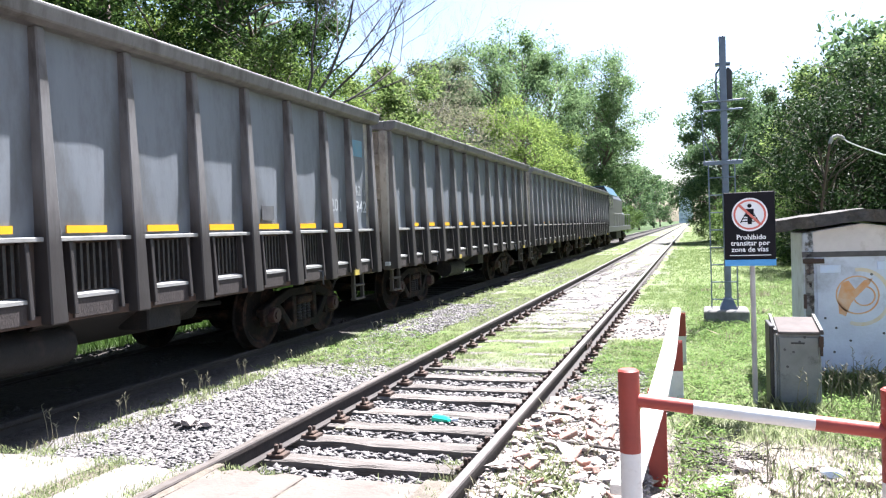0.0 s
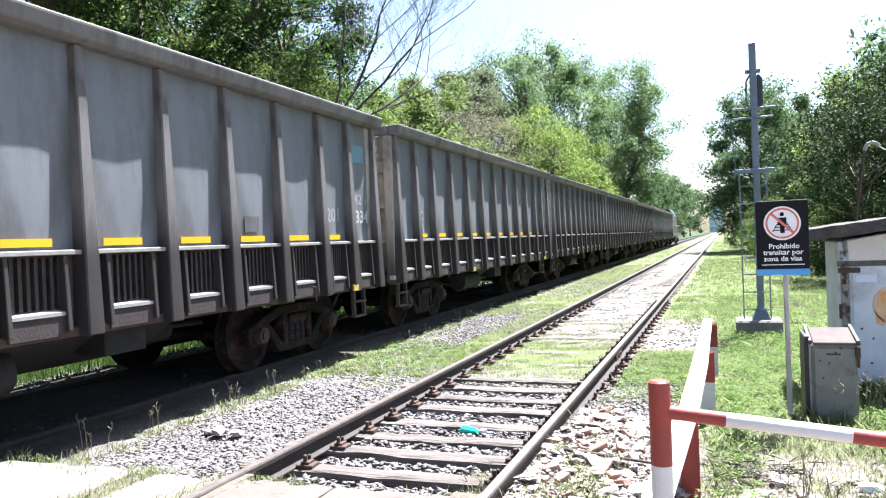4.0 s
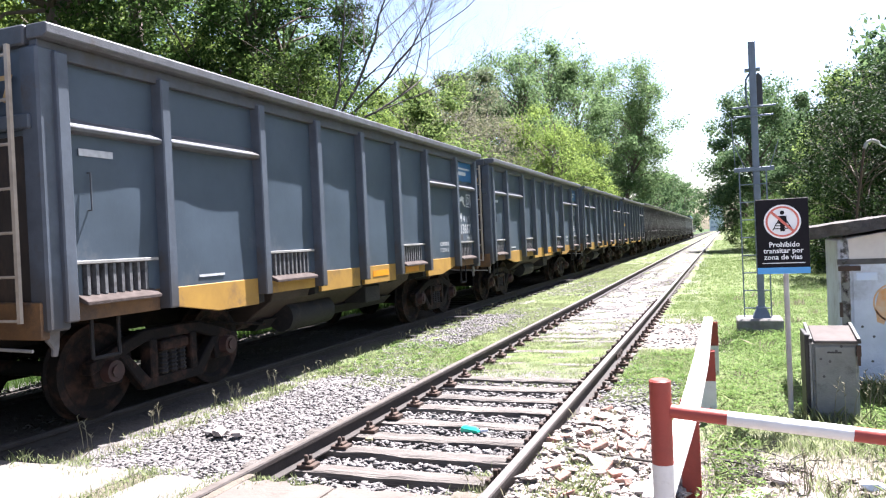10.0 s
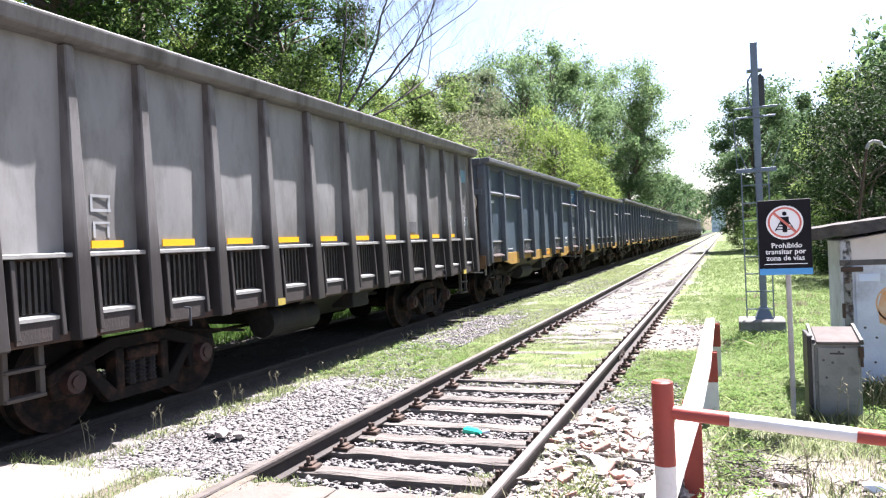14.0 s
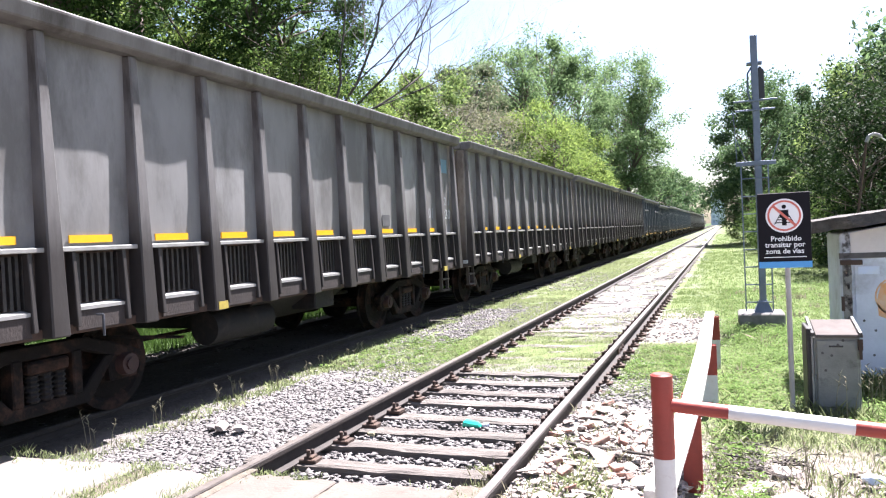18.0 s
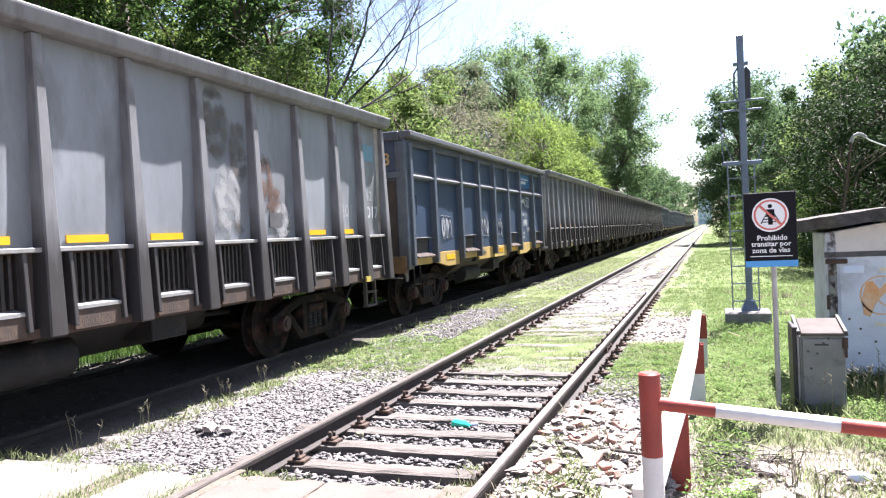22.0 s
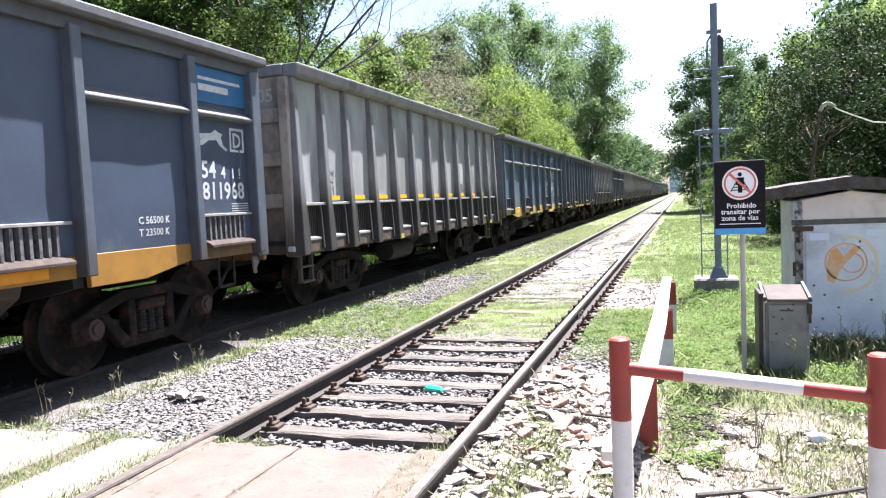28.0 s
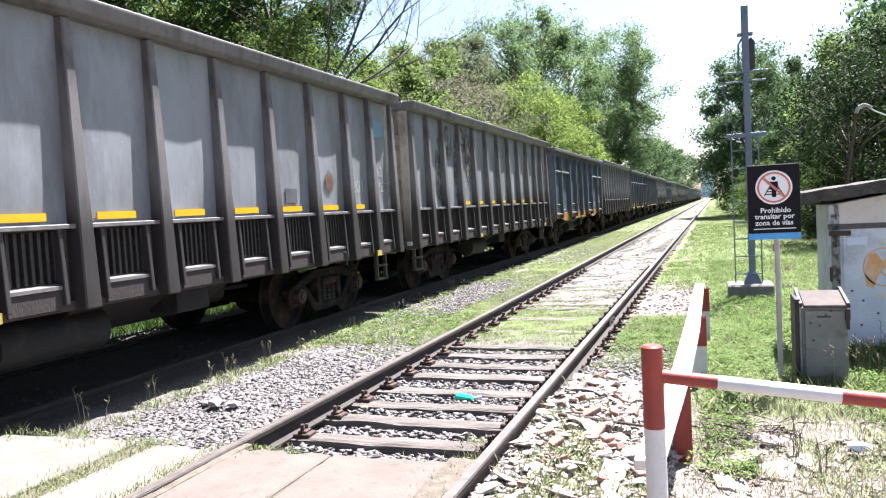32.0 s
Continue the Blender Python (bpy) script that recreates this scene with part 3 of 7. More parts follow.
def bogie(parent, y):
    """A three-piece freight bogie with cast side frames and coil springs."""
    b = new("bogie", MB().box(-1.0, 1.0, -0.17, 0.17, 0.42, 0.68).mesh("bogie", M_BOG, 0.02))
    b.parent = parent
    b.matrix_basis = pose(0, y, 0)
    for s in (-1, 1):
        x0, x1 = (0.98, 1.1) if s > 0 else (-1.1, -0.98)
        fr = MB()
        # top chord, tension member, columns and axle jaws of the casting
        top = [(-1.06, 0.54), (-0.72, 0.66), (-0.4, 0.76), (0.4, 0.76), (0.72, 0.66), (1.06, 0.54), (1.06, 0.43), (0.7, 0.54), (0.38, 0.64), (-0.38, 0.64), (-0.7, 0.54), (-1.06, 0.43)]
        fr.prism(top, x0, x1)
        bot = [(-0.74, 0.56), (-0.62, 0.56), (-0.34, 0.28), (0.34, 0.28), (0.62, 0.56), (0.74, 0.56), (0.42, 0.17), (-0.42, 0.17)]
        fr.prism(bot, x0, x1)
        for c in (-1, 1):
            fr.prism([(c * 0.24, 0.27), (c * 0.34, 0.27), (c * 0.34, 0.66), (c * 0.24, 0.66)], x0 - 0.015, x1 + 0.015)
            fr.prism([(c * 0.68, 0.3), (c * 1.0, 0.3), (c * 1.06, 0.5), (c * 0.64, 0.6)], x0 + 0.02, x1 - 0.02)
        part("side_frame", fr, M_BOG, b, bevel=0.012)
        xm = (x0 + x1) / 2 + s * 0.02
        for yy in (-0.13, 0.0, 0.13):
            part("spring", SPRING, None, b, at=pose(xm, yy, 0.285, 0, -90, 0))
        part("bolster_end", MB().box(xm - 0.07, xm + 0.07, -0.2, 0.2, 0.52, 0.63), M_BOG, b, bevel=0.02)
        for c in (-0.84, 0.84):
            part("axle_cap", MB().cyl((s * 1.03, c, WHEEL_R), (s * 1.17, c, WHEEL_R), 0.115, 14, 0.1).cyl((s * 1.17, c, WHEEL_R), (s * 1.19, c, WHEEL_R), 0.06, 8), M_HUB, b, "dull red bearing cap", smooth=True)
    for c in (-0.84, 0.84):
        wheelset(b, c)
    brake = MB().cyl((-0.7, -0.36, 0.36), (0.7, -0.36, 0.36), 0.04, 8).cyl((-0.7, 0.36, 0.36), (0.7, 0.36, 0.36), 0.04, 8)
    part("brake_beam", brake, M_DARK, b)
    return b


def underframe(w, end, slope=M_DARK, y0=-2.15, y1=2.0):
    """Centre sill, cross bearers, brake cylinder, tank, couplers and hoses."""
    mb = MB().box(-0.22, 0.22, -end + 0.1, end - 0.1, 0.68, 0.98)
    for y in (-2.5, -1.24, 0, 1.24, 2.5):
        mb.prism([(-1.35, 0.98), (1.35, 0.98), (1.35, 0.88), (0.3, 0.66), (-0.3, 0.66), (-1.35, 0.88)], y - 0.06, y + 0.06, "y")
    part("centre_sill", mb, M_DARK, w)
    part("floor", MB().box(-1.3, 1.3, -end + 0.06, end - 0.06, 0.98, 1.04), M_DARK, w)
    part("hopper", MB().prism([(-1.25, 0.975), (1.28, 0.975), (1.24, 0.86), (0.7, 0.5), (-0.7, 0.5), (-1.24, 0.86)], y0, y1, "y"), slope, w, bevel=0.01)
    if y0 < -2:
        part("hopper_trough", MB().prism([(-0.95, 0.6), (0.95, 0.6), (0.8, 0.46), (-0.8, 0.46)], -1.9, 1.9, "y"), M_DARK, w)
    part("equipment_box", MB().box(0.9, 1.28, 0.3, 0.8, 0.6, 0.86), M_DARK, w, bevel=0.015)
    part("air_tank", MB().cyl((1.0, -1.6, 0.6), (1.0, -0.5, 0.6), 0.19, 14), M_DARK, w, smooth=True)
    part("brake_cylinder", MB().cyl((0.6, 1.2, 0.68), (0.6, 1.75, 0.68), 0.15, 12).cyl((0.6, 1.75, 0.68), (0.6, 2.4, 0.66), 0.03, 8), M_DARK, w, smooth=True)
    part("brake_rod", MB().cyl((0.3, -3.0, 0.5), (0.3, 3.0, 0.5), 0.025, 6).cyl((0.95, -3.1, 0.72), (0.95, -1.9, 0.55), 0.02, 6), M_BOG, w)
    for s in (-1, 1):
        c = MB().box(-0.09, 0.09, min(s * (end - 0.1), s * (end + 0.28)), max(s * (end - 0.1), s * (end + 0.28)), 0.66, 0.86)
        c.prism([(-0.16, s * (end + 0.2)), (0.14, s * (end + 0.2)), (0.17, s * (end + 0.42)), (-0.02, s * (end + 0.44)), (-0.14, s * (end + 0.36))], 0.62, 0.9, "z")
        part("coupler", c, M_RUST, w, "rusty knuckle coupler", bevel=0.02)
        hose = [(0.35, s * (end - 0.05), 0.72), (0.36, s * (end + 0.16), 0.66), (0.34, s * (end + 0.3), 0.46), (0.25, s * (end + 0.4), 0.36)]
        part("brake_hose", MB().tube(hose, 0.022, 6), M_DARK, w)


def blue_wagon(paint=M_BLUE, rails="ends", plain=False, ladder=True, double=False, flap=False, sill=None):
    """High-sided gondola, dark slate blue, with an orange sill, grilled doors and posts."""
    w = new("gondola_wagon", None)
    end = 5.477
    sill = sill or M_YEL
    posts = [-5.2, -4.03, -2.49, -1.24, 0.0, 1.24, 2.49, 4.03, 5.2]
    if double:                                    # split double-door bays and closer posts
        posts = [-5.3, -4.22, -3.45, -2.68, -1.6, -0.54, 0.54, 1.6, 2.68, 3.45, 4.22, 5.3]
    posts = [p * YS for p in posts]
    bays = len(posts) - 1
    XS = 1.39                                     # face of the side sheets
    part("top_rail", MB().prism([(1.36, 3.245), (1.54, 3.245), (1.58, 3.27), (1.58, 3.35), (1.56, 3.36), (1.36, 3.36)], -end, end, "y"), M_HRAIL, w, "chalky worn top rail", bevel=0.008)
    part("rail_web", MB().box(1.36, 1.455, -end + 0.02, end - 0.02, 3.12, 3.245), M_BTOP, w, bevel=0.006)
    part("top_rail", MB().box(-1.5, -1.36, -end, end, 3.2, 3.36), M_BTOP, w, bevel=0.015)
    for s in (-1, 1):
        part("end_rail", MB().box(-1.36, 1.36, min(s * (end - 0.14), s * (end + 0.03)), max(s * (end - 0.14), s * (end + 0.03)), 3.2, 3.36), M_BTOP, w, bevel=0.015)
    # the wall behind: plain inner sheets all round
    part("side_wall", MB().box(-1.42, -1.38, -end, end, 0.95, 3.2), paint, w)
    part("inner_wall", MB().box(1.25, 1.28, -end + 0.04, end - 0.04, 1.0, 3.2), M_RUST, w)
    for s in (-1, 1):
        part("end_wall", MB().box(-1.4, 1.36, min(s * (end - 0.1), s * (end - 0.04)), max(s * (end - 0.1), s * (end - 0.04)), 2.5, 3.2), paint, w)
        part("end_sheet", MB().box(-1.4, 1.36, min(s * (end - 0.11), s * (end - 0.05)), max(s * (end - 0.11), s * (end - 0.05)), 0.95, 2.5), M_ENDB, w, "rust-brown lower end sheet")
        part("end_rib", MB().box(-1.38, 1.38, min(s * (end - 0.04), s * (end + 0.03)), max(s * (end - 0.04), s * (end + 0.03)), 2.54, 2.66), M_BPOST, w, bevel=0.012)
        part("end_sill", MB().box(-1.4, 1.4, min(s * (end - 0.06), s * (end + 0.02)), max(s * (end - 0.06), s * (end + 0.02)), 0.86, 1.16), M_YELR, w, bevel=0.01)
        for x in (-1.36, 1.36):
            part("corner_post", MB().box(x - 0.1, x + 0.1, min(s * (end - 0.22), s * end), max(s * (end - 0.22), s * end), 0.92, 3.2), M_BPOST, w, bevel=0.02)
    post_me = MB().prism([(XS - 0.04, -0.075), (1.505, -0.06), (1.505, 0.06), (XS - 0.04, 0.075)], 0.98, 3.17, "z").mesh("post", M_BPOST, 0.012)
    for y in posts[1:-1]:
        part("post", post_me, None, w, at=pose(0, y, 0))
    for y in (posts[0], posts[-1]):
        part("post", post_me, None, w, at=pose(0, y - 0.02 if y > 0 else y + 0.02, 0))
    grills = {0, 3, 7, 10} if double else {0, 2, 3, 4, 5, 7} if plain else {0, 2, 5, 7}
    cache = {}
    for i in range(bays):
        y0, y1 = posts[i] + 0.07, posts[i + 1] - 0.07
        ym, wd = (y0 + y1) / 2, y1 - y0
        zb = 1.47 if i in grills else 1.15
        key = (round(wd, 2), zb, i % 3)
        if key not in cache:
            cache[key] = panel_mesh(wd, 3.19 - zb, 7 * i + int(paint is M_BLUE2), paint, 0.034 if double else 0.011 if paint is M_BLUE2 else 0.017)
        part("side_panel", cache[key], None, w, at=pose(XS, ym, zb))
        if rails == "all" or (rails == "ends" and i in (0, 1, 6, 7)) or (rails == "one" and i in (1, 6)):
            part("horizontal_rail", MB().prism([(XS - 0.03, 2.53), (1.485, 2.545), (1.497, 2.585), (XS - 0.03, 2.69)], y0 - 0.01, y1 + 0.01, "y"), M_HRAIL, w, "pale worn horizontal rail", bevel=0.008)
        if i in grills:
            gw = min(wd * 0.72, 0.9) if not plain else wd - 0.04
            gk = ("g", round(gw, 2))
            if gk not in cache:
                cache["bk" + str(gk)] = MB().box(XS - 0.05, XS - 0.031, -gw / 2, gw / 2, 1.16, 1.45).mesh("door_plate", M_FLAP)
                g = MB()
                n = max(6, int(gw / 0.085))
                deep = 0.025 if not (plain or flap) else -0.012
                for k in range(0 if flap else n):
                    yy = -gw / 2 + (k + 0.5) * gw / n
                    g.box(XS - 0.03, XS + deep, yy - 0.016, yy + 0.016, 1.18, 1.44)
                if flap:                              # a pressed plate with a raised rim
                    g.box(XS - 0.03, XS - 0.008, -gw / 2 + 0.05, gw / 2 - 0.05, 1.2, 1.4)
                    for z0, z1 in ((1.41, 1.445), (1.165, 1.19)):
                        g.box(XS - 0.03, XS + 0.01, -gw / 2, gw / 2, z0, z1)
                cache[gk] = g.mesh("door_grille", M_FLAP if (plain or flap) else M_BARSB, 0.004 if flap else 0.0)
                cache["lip" + str(gk)] = MB().prism([(XS - 0.03, 1.2), (1.5, 1.13), (1.5, 1.1), (XS - 0.03, 1.14)] if not plain else [(XS - 0.03, 1.2), (1.425, 1.185), (1.425, 1.17), (XS - 0.03, 1.172)], -gw / 2 - 0.05, gw / 2 + 0.05, "y").mesh("door_lip", M_LEDGE if plain else M_LIP, 0.004)
                cache["led" + str(gk)] = MB().box(XS - 0.03, XS + 0.045, -gw / 2 - 0.1, gw / 2 + 0.1, 1.445 if not flap else 1.46, 1.475).mesh("door_ledge", M_LEDGE, 0.004)
            part("door_grille", cache[gk], None, w, at=pose(0, ym, 0))
            part("door_plate", cache["bk" + str(gk)], None, w, at=pose(0, ym, 0))
            part("door_lip", cache["lip" + str(gk)], None, w, "brown pressed-steel lip under the door", at=pose(0, ym, 0))
            part("door_ledge", cache["led" + str(gk)], None, w, at=pose(0, ym, 0))
            part("sill_panel", MB().box(XS - 0.06, XS - 0.005, y0, y1, 0.97, 1.17), M_YELR if i in (0, 7) and sill is M_YEL and not plain else sill, w, "rust-stained orange sill panel", bevel=0.006)
            if not plain:
                for c in (-1, 1):
                    part("door_cheek", MB().box(XS - 0.04, XS + 0.0, ym + c * (gw / 2 + wd / 2) / 2 - (wd - gw) / 4, ym + c * (gw / 2 + wd / 2) / 2 + (wd - gw) / 4, 1.17, 1.46), paint, w)
        else:
            if i == 1 and not double:
                poly = [(y0, 0.99), (y0 + wd * 0.5, 0.87), (y1, 0.87), (y1, 1.17), (y0, 1.17)]
            elif i == 6 and not double:
                poly = [(y0, 0.87), (y0 + wd * 0.5, 0.87), (y1, 0.99), (y1, 1.17), (y0, 1.17)]
            else:
                poly = [(y0, 0.9), (y1, 0.9), (y1, 1.17), (y0, 1.17)]
            part("sill_panel", MB().prism(poly, XS - 0.05, XS + 0.005), sill, w, "orange-yellow painted sill panel", bevel=0.006)
    if double:
        for c in (-1, 1):
            part("door_header", MB().box(XS - 0.03, 1.46, min(c * 2.75, c * 4.15), max(c * 2.75, c * 4.15), 3.03, 3.17), M_BPOST, w, bevel=0.008)
    if ladder:
        for s in (-1,):
            lad = part("ladder", MB().box(0.9, 0.935, s * end - 0.1, s * end - 0.07, 1.0, 3.2).box(1.235, 1.27, s * end - 0.1, s * end - 0.07, 1.0, 3.2), M_LAD, w, "sandy painted steel ladder")
            for k in range(7):
                part("rung", MB().cyl((0.93, s * end - 0.085, 1.02 + k * 0.35), (1.24, s * end - 0.085, 1.02 + k * 0.35), 0.013, 6), M_LAD, lad)
    # corner step, lifting lug and grab handle
    for s in (-1, 1):
        part("step", MB().tube([(1.3, s * 4.92, 0.98), (1.3, s * 4.92, 0.62), (1.3, s * 4.62, 0.62), (1.3, s * 4.62, 0.98)], 0.018, 6), M_DARK, w)
        part("lifting_lug", MB().prism([(s * 5.28, 0.92), (s * 5.38, 0.92), (s * 5.41, 0.84), (s * 5.35, 0.77), (s * 5.36, 0.71), (s * 5.31, 0.7), (s * 5.29, 0.78)], 1.31, 1.35), M_LEDGE_OLD, w, "dirty white towing lug at the corner", bevel=0.01)
        part("grab_handle", MB().tube([(XS, s * 4.98, 2.22), (1.435, s * 4.98, 2.22), (1.435, s * 4.98, 1.9), (XS, s * 4.98, 1.9)], 0.008, 6), M_BTOP, w)
    part("uncoupling_rod", MB().tube([(1.34, -end - 0.06, 0.78), (0.6, -end - 0.06, 0.8), (0.2, -end - 0.1, 0.86)], 0.014, 6), M_LEDGE, w)
    underframe(w, end, M_SLOPE)
    bogie(w, -3.7), bogie(w, 3.7)
    return w


def grey_wagon():
    """High-sided gondola, weathered light grey, twelve bays with a ledge and a grille under each sheet."""
    w = new("gondola_wagon", None)
    end = 5.6
    posts = [-5.4, -4.62, -3.83, -2.87, -1.91, -0.96, 0.0, 0.96, 1.91, 2.87, 3.83, 4.62, 5.4]
    posts = [p * YS for p in posts]
    XS = 1.37
    part("top_rail", MB().prism([(1.34, 3.28), (1.48, 3.28), (1.55, 3.31), (1.57, 3.42), (1.57, 3.45), (1.34, 3.45)], -end, end, "y"), M_GPOST, w, bevel=0.01)
    part("top_rail", MB().box(-1.5, -1.36, -end, end, 3.3, 3.45), M_GPOST, w, bevel=0.015)
    part("side_wall", MB().box(-1.42, -1.38, -end, end, 0.85, 3.3), M_GREY, w)
    part("inner_wall", MB().box(1.31, 1.335, -end + 0.04, end - 0.04, 1.0, 3.28), M_RUST, w)
    for s in (-1, 1):
        part("end_rail", MB().box(-1.36, 1.34, min(s * (end - 0.12), s * (end + 0.02)), max(s * (end - 0.12), s * (end + 0.02)), 3.3, 3.45), M_GPOST, w, bevel=0.015)
        part("end_wall", MB().box(-1.36, 1.3, min(s * (end - 0.22), s * (end - 0.16)), max(s * (end - 0.22), s * (end - 0.16)), 0.85, 3.3), M_GEND, w)
        for z in (1.5, 2.08, 2.68):
            part("end_rib", MB().prism([(-1.3, z), (1.24, z), (1.24, z + 0.2), (-1.3, z + 0.2)], min(s * (end - 0.16), s * (end - 0.05)), max(s * (end - 0.16), s * (end - 0.05)), "y"), M_GEND, w, "pale horizontal rib on the end wall", bevel=0.015)
        for x in (-1.36, 1.33):
            part("corner_post", MB().box(x - 0.11, x + 0.06, min(s * (end - 0.26), s * end), max(s * (end - 0.26), s * end), 0.82, 3.3), M_GEND, w, bevel=0.025)
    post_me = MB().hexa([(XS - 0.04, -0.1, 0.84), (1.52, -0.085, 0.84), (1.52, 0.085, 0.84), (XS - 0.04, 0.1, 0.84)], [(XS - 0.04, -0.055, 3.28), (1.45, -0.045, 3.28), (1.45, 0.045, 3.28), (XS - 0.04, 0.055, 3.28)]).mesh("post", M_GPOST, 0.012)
    for y in posts:
        part("post", post_me, None, w, at=pose(0, y, 0))
    panels, sets = {}, {}
    for i in range(12):
        y0, y1 = posts[i] + 0.07, posts[i + 1] - 0.07
        ym, wd = (y0 + y1) / 2, y1 - y0
        k = (round(wd, 2), i % 3)
        if k not in panels:
            panels[k] = panel_mesh(wd + 0.04, 1.74, 50 + i, M_GREY, 0.012)
        part("side_panel", panels[k], None, w, at=pose(XS, ym, 1.55))
        k = round(wd, 2)
        if k not in sets:
            g = MB()
            for j in range(8):
                yy = -wd * 0.3 + j * wd * 0.6 / 7
                g.box(XS - 0.05, XS + 0.01, yy - 0.014, yy + 0.014, 1.09, 1.5)
            st = MB().hexa([(XS - 0.05, -0.022, 0.9), (1.47, -0.022, 0.9), (1.47, 0.022, 0.9), (XS - 0.05, 0.022, 0.9)], [(XS - 0.05, -0.02, 1.52), (1.44, -0.02, 1.52), (1.44, 0.02, 1.52), (XS - 0.05, 0.02, 1.52)])
            ch = MB().box(XS - 0.06, XS - 0.01, -(wd * 0.09 + 0.015), wd * 0.09 + 0.015, 0.9, 1.52)
            sets[k] = (
                g.mesh("door_grille", M_BARS),
                MB().box(XS - 0.04, 1.46, -wd / 2 - 0.02, wd / 2 + 0.02, 1.52, 1.56).mesh("ledge", M_LEDGE, 0.006),
                MB().prism([(XS - 0.05, 1.03), (1.44, 1.03), (1.44, 1.06), (XS - 0.05, 1.085)], -wd * 0.31, wd * 0.31, "y").mesh("door_lip", M_LEDGE),
                MB().box(XS - 0.05, 1.43, -wd * 0.31, wd * 0.31, 0.86, 1.03).mesh("door_foot", M_FOOT, 0.006),
                MB().box(XS - 0.05, 1.41, -wd / 2 - 0.03, wd / 2 + 0.03, 0.84, 0.92).mesh("side_sill", M_RUST, 0.006),
                MB().box(XS + 0.012, XS + 0.024, -wd * 0.27, wd * 0.27, 1.59, 1.655).mesh("reflective_band", M_REFL),
                st.mesh("door_stile", M_GPOST, 0.006),
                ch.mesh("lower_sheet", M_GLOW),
                MB().box(XS - 0.07, XS - 0.051, -wd * 0.32, wd * 0.32, 1.08, 1.5).mesh("door_plate", M_FLAP))
        names = ("door_grille", "ledge", "door_lip", "door_foot", "side_sill")
        for nm, me in zip(names, sets[k]):
            part(nm, me, None, w, at=pose(0, ym, 0))
        part("door_plate", sets[k][8], None, w, at=pose(0, ym, 0))
        for c in (-1, 1):
            part("door_stile", sets[k][6], None, w, at=pose(0, ym + c * wd * 0.32, 0))
            part("lower_sheet", sets[k][7], None, w, at=pose(0, ym + c * (wd * 0.41 + 0.015), 0))
        if 0 < i < 11:
            part("reflective_band", sets[k][5], None, w, "yellow reflective band", at=pose(0, ym - 0.04, 0))
    for s in (-1, 1):
        st = MB()
        for y in (s * 5.3, s * 4.98):
            st.box(1.24, 1.3, y - 0.025, y + 0.025, 0.42, 0.86)
        st.box(1.22, 1.32, min(s * 5.32, s * 4.96), max(s * 5.32, s * 4.96), 0.42, 0.45)
        st.box(1.22, 1.32, min(s * 5.32, s * 4.96), max(s * 5.32, s * 4.96), 0.64, 0.67)
        part("step", st, M_GLOW, w, "grimy two-tread step", bevel=0.006)
        part("grab_handle", MB().tube([(1.46, s * 3.5, 0.98), (1.53, s * 3.5, 0.98), (1.53, s * 3.5, 0.8)], 0.011, 6), M_BTOP, w)
    for y in (-1.91, 4.62):
        part("yellow_patch", MB().box(1.5, 1.523, y - 0.075, y + 0.075, 0.85, 0.93), M_YELOLD, w, "worn yellow paint mark")
    for s in (-1, 1):
        part("marker_tab", MB().box(1.3, 1.39, s * 5.63 - 0.03, s * 5.63 + 0.03, 0.9, 0.97), M_WHITE, w, "small white marker tab", bevel=0.006)
    underframe(w, end, M_DARK, -0.9, 1.3)
    bogie(w, -3.7), bogie(w, 3.7)
    return w


GREY = "weathered light grey high-sided gondola wagon with yellow reflective bands"
BLUE = "slate blue high-sided gondola wagon with an orange-yellow sill"
masters = {
    "G": tagged(grey_wagon(), GREY, "freight wagon", "wagons of the goods train"),
    "B": tagged(blue_wagon(), BLUE, "freight wagon", "wagons of the goods train"),
    "P": tagged(blue_wagon(M_PALEBLUE, rails="one", plain=True), "slate blue gondola wagon with wide dark doors and a rusty sill", "freight wagon", "wagons of the goods train"),
    "A": tagged(blue_wagon(M_BLUE2, rails="all", ladder=False, flap=True, sill=M_YELP), "deep blue gondola wagon with white graffiti and an orange sill", "freight wagon", "wagons of the goods train"),
    "D": tagged(blue_wagon(M_BLUE2, rails="none", ladder=False, double=True, flap=True, sill=M_YELP), "deep blue gondola wagon with dented sheets and an orange sill", "freight wagon", "wagons of the goods train"),
}
for c in masters["P"].children:             # this one stands a little lower
    if not c.name.startswith("bogie"):
        c.matrix_basis = Matrix.Diagonal((1, 1, 0.955, 1)) @ c.matrix_basis
ORDER = {-3: "G", -2: "G", -1: "G", 0: "G", 1: "G", 2: "G", 3: "G", 4: "B", 5: "B", 6: "B", 7: "B", 8: "P", 9: "B", 10: "G", 11: "G", 12: "G", 13: "G", 14: "G", 15: "A", 16: "G", 17: "D", 18: "A", 19: "G", 20: "B", 21: "G", 22: "G", 23: "G"}
wagons = {}
used = set()
for k, kind in ORDER.items():
    if kind in used:
        wagons[k] = copy_thing(masters[kind], pose(TRACK_B, 0, 0))
    else:
        wagons[k] = masters[kind]
        used.add(kind)


def repaint(w, old, fresh):
    """Another age of paint on one wagon."""
    for c in w.children:
        for slot in c.material_slots:
            if slot.material == old:
                slot.link = "OBJECT"
                slot.material = fresh


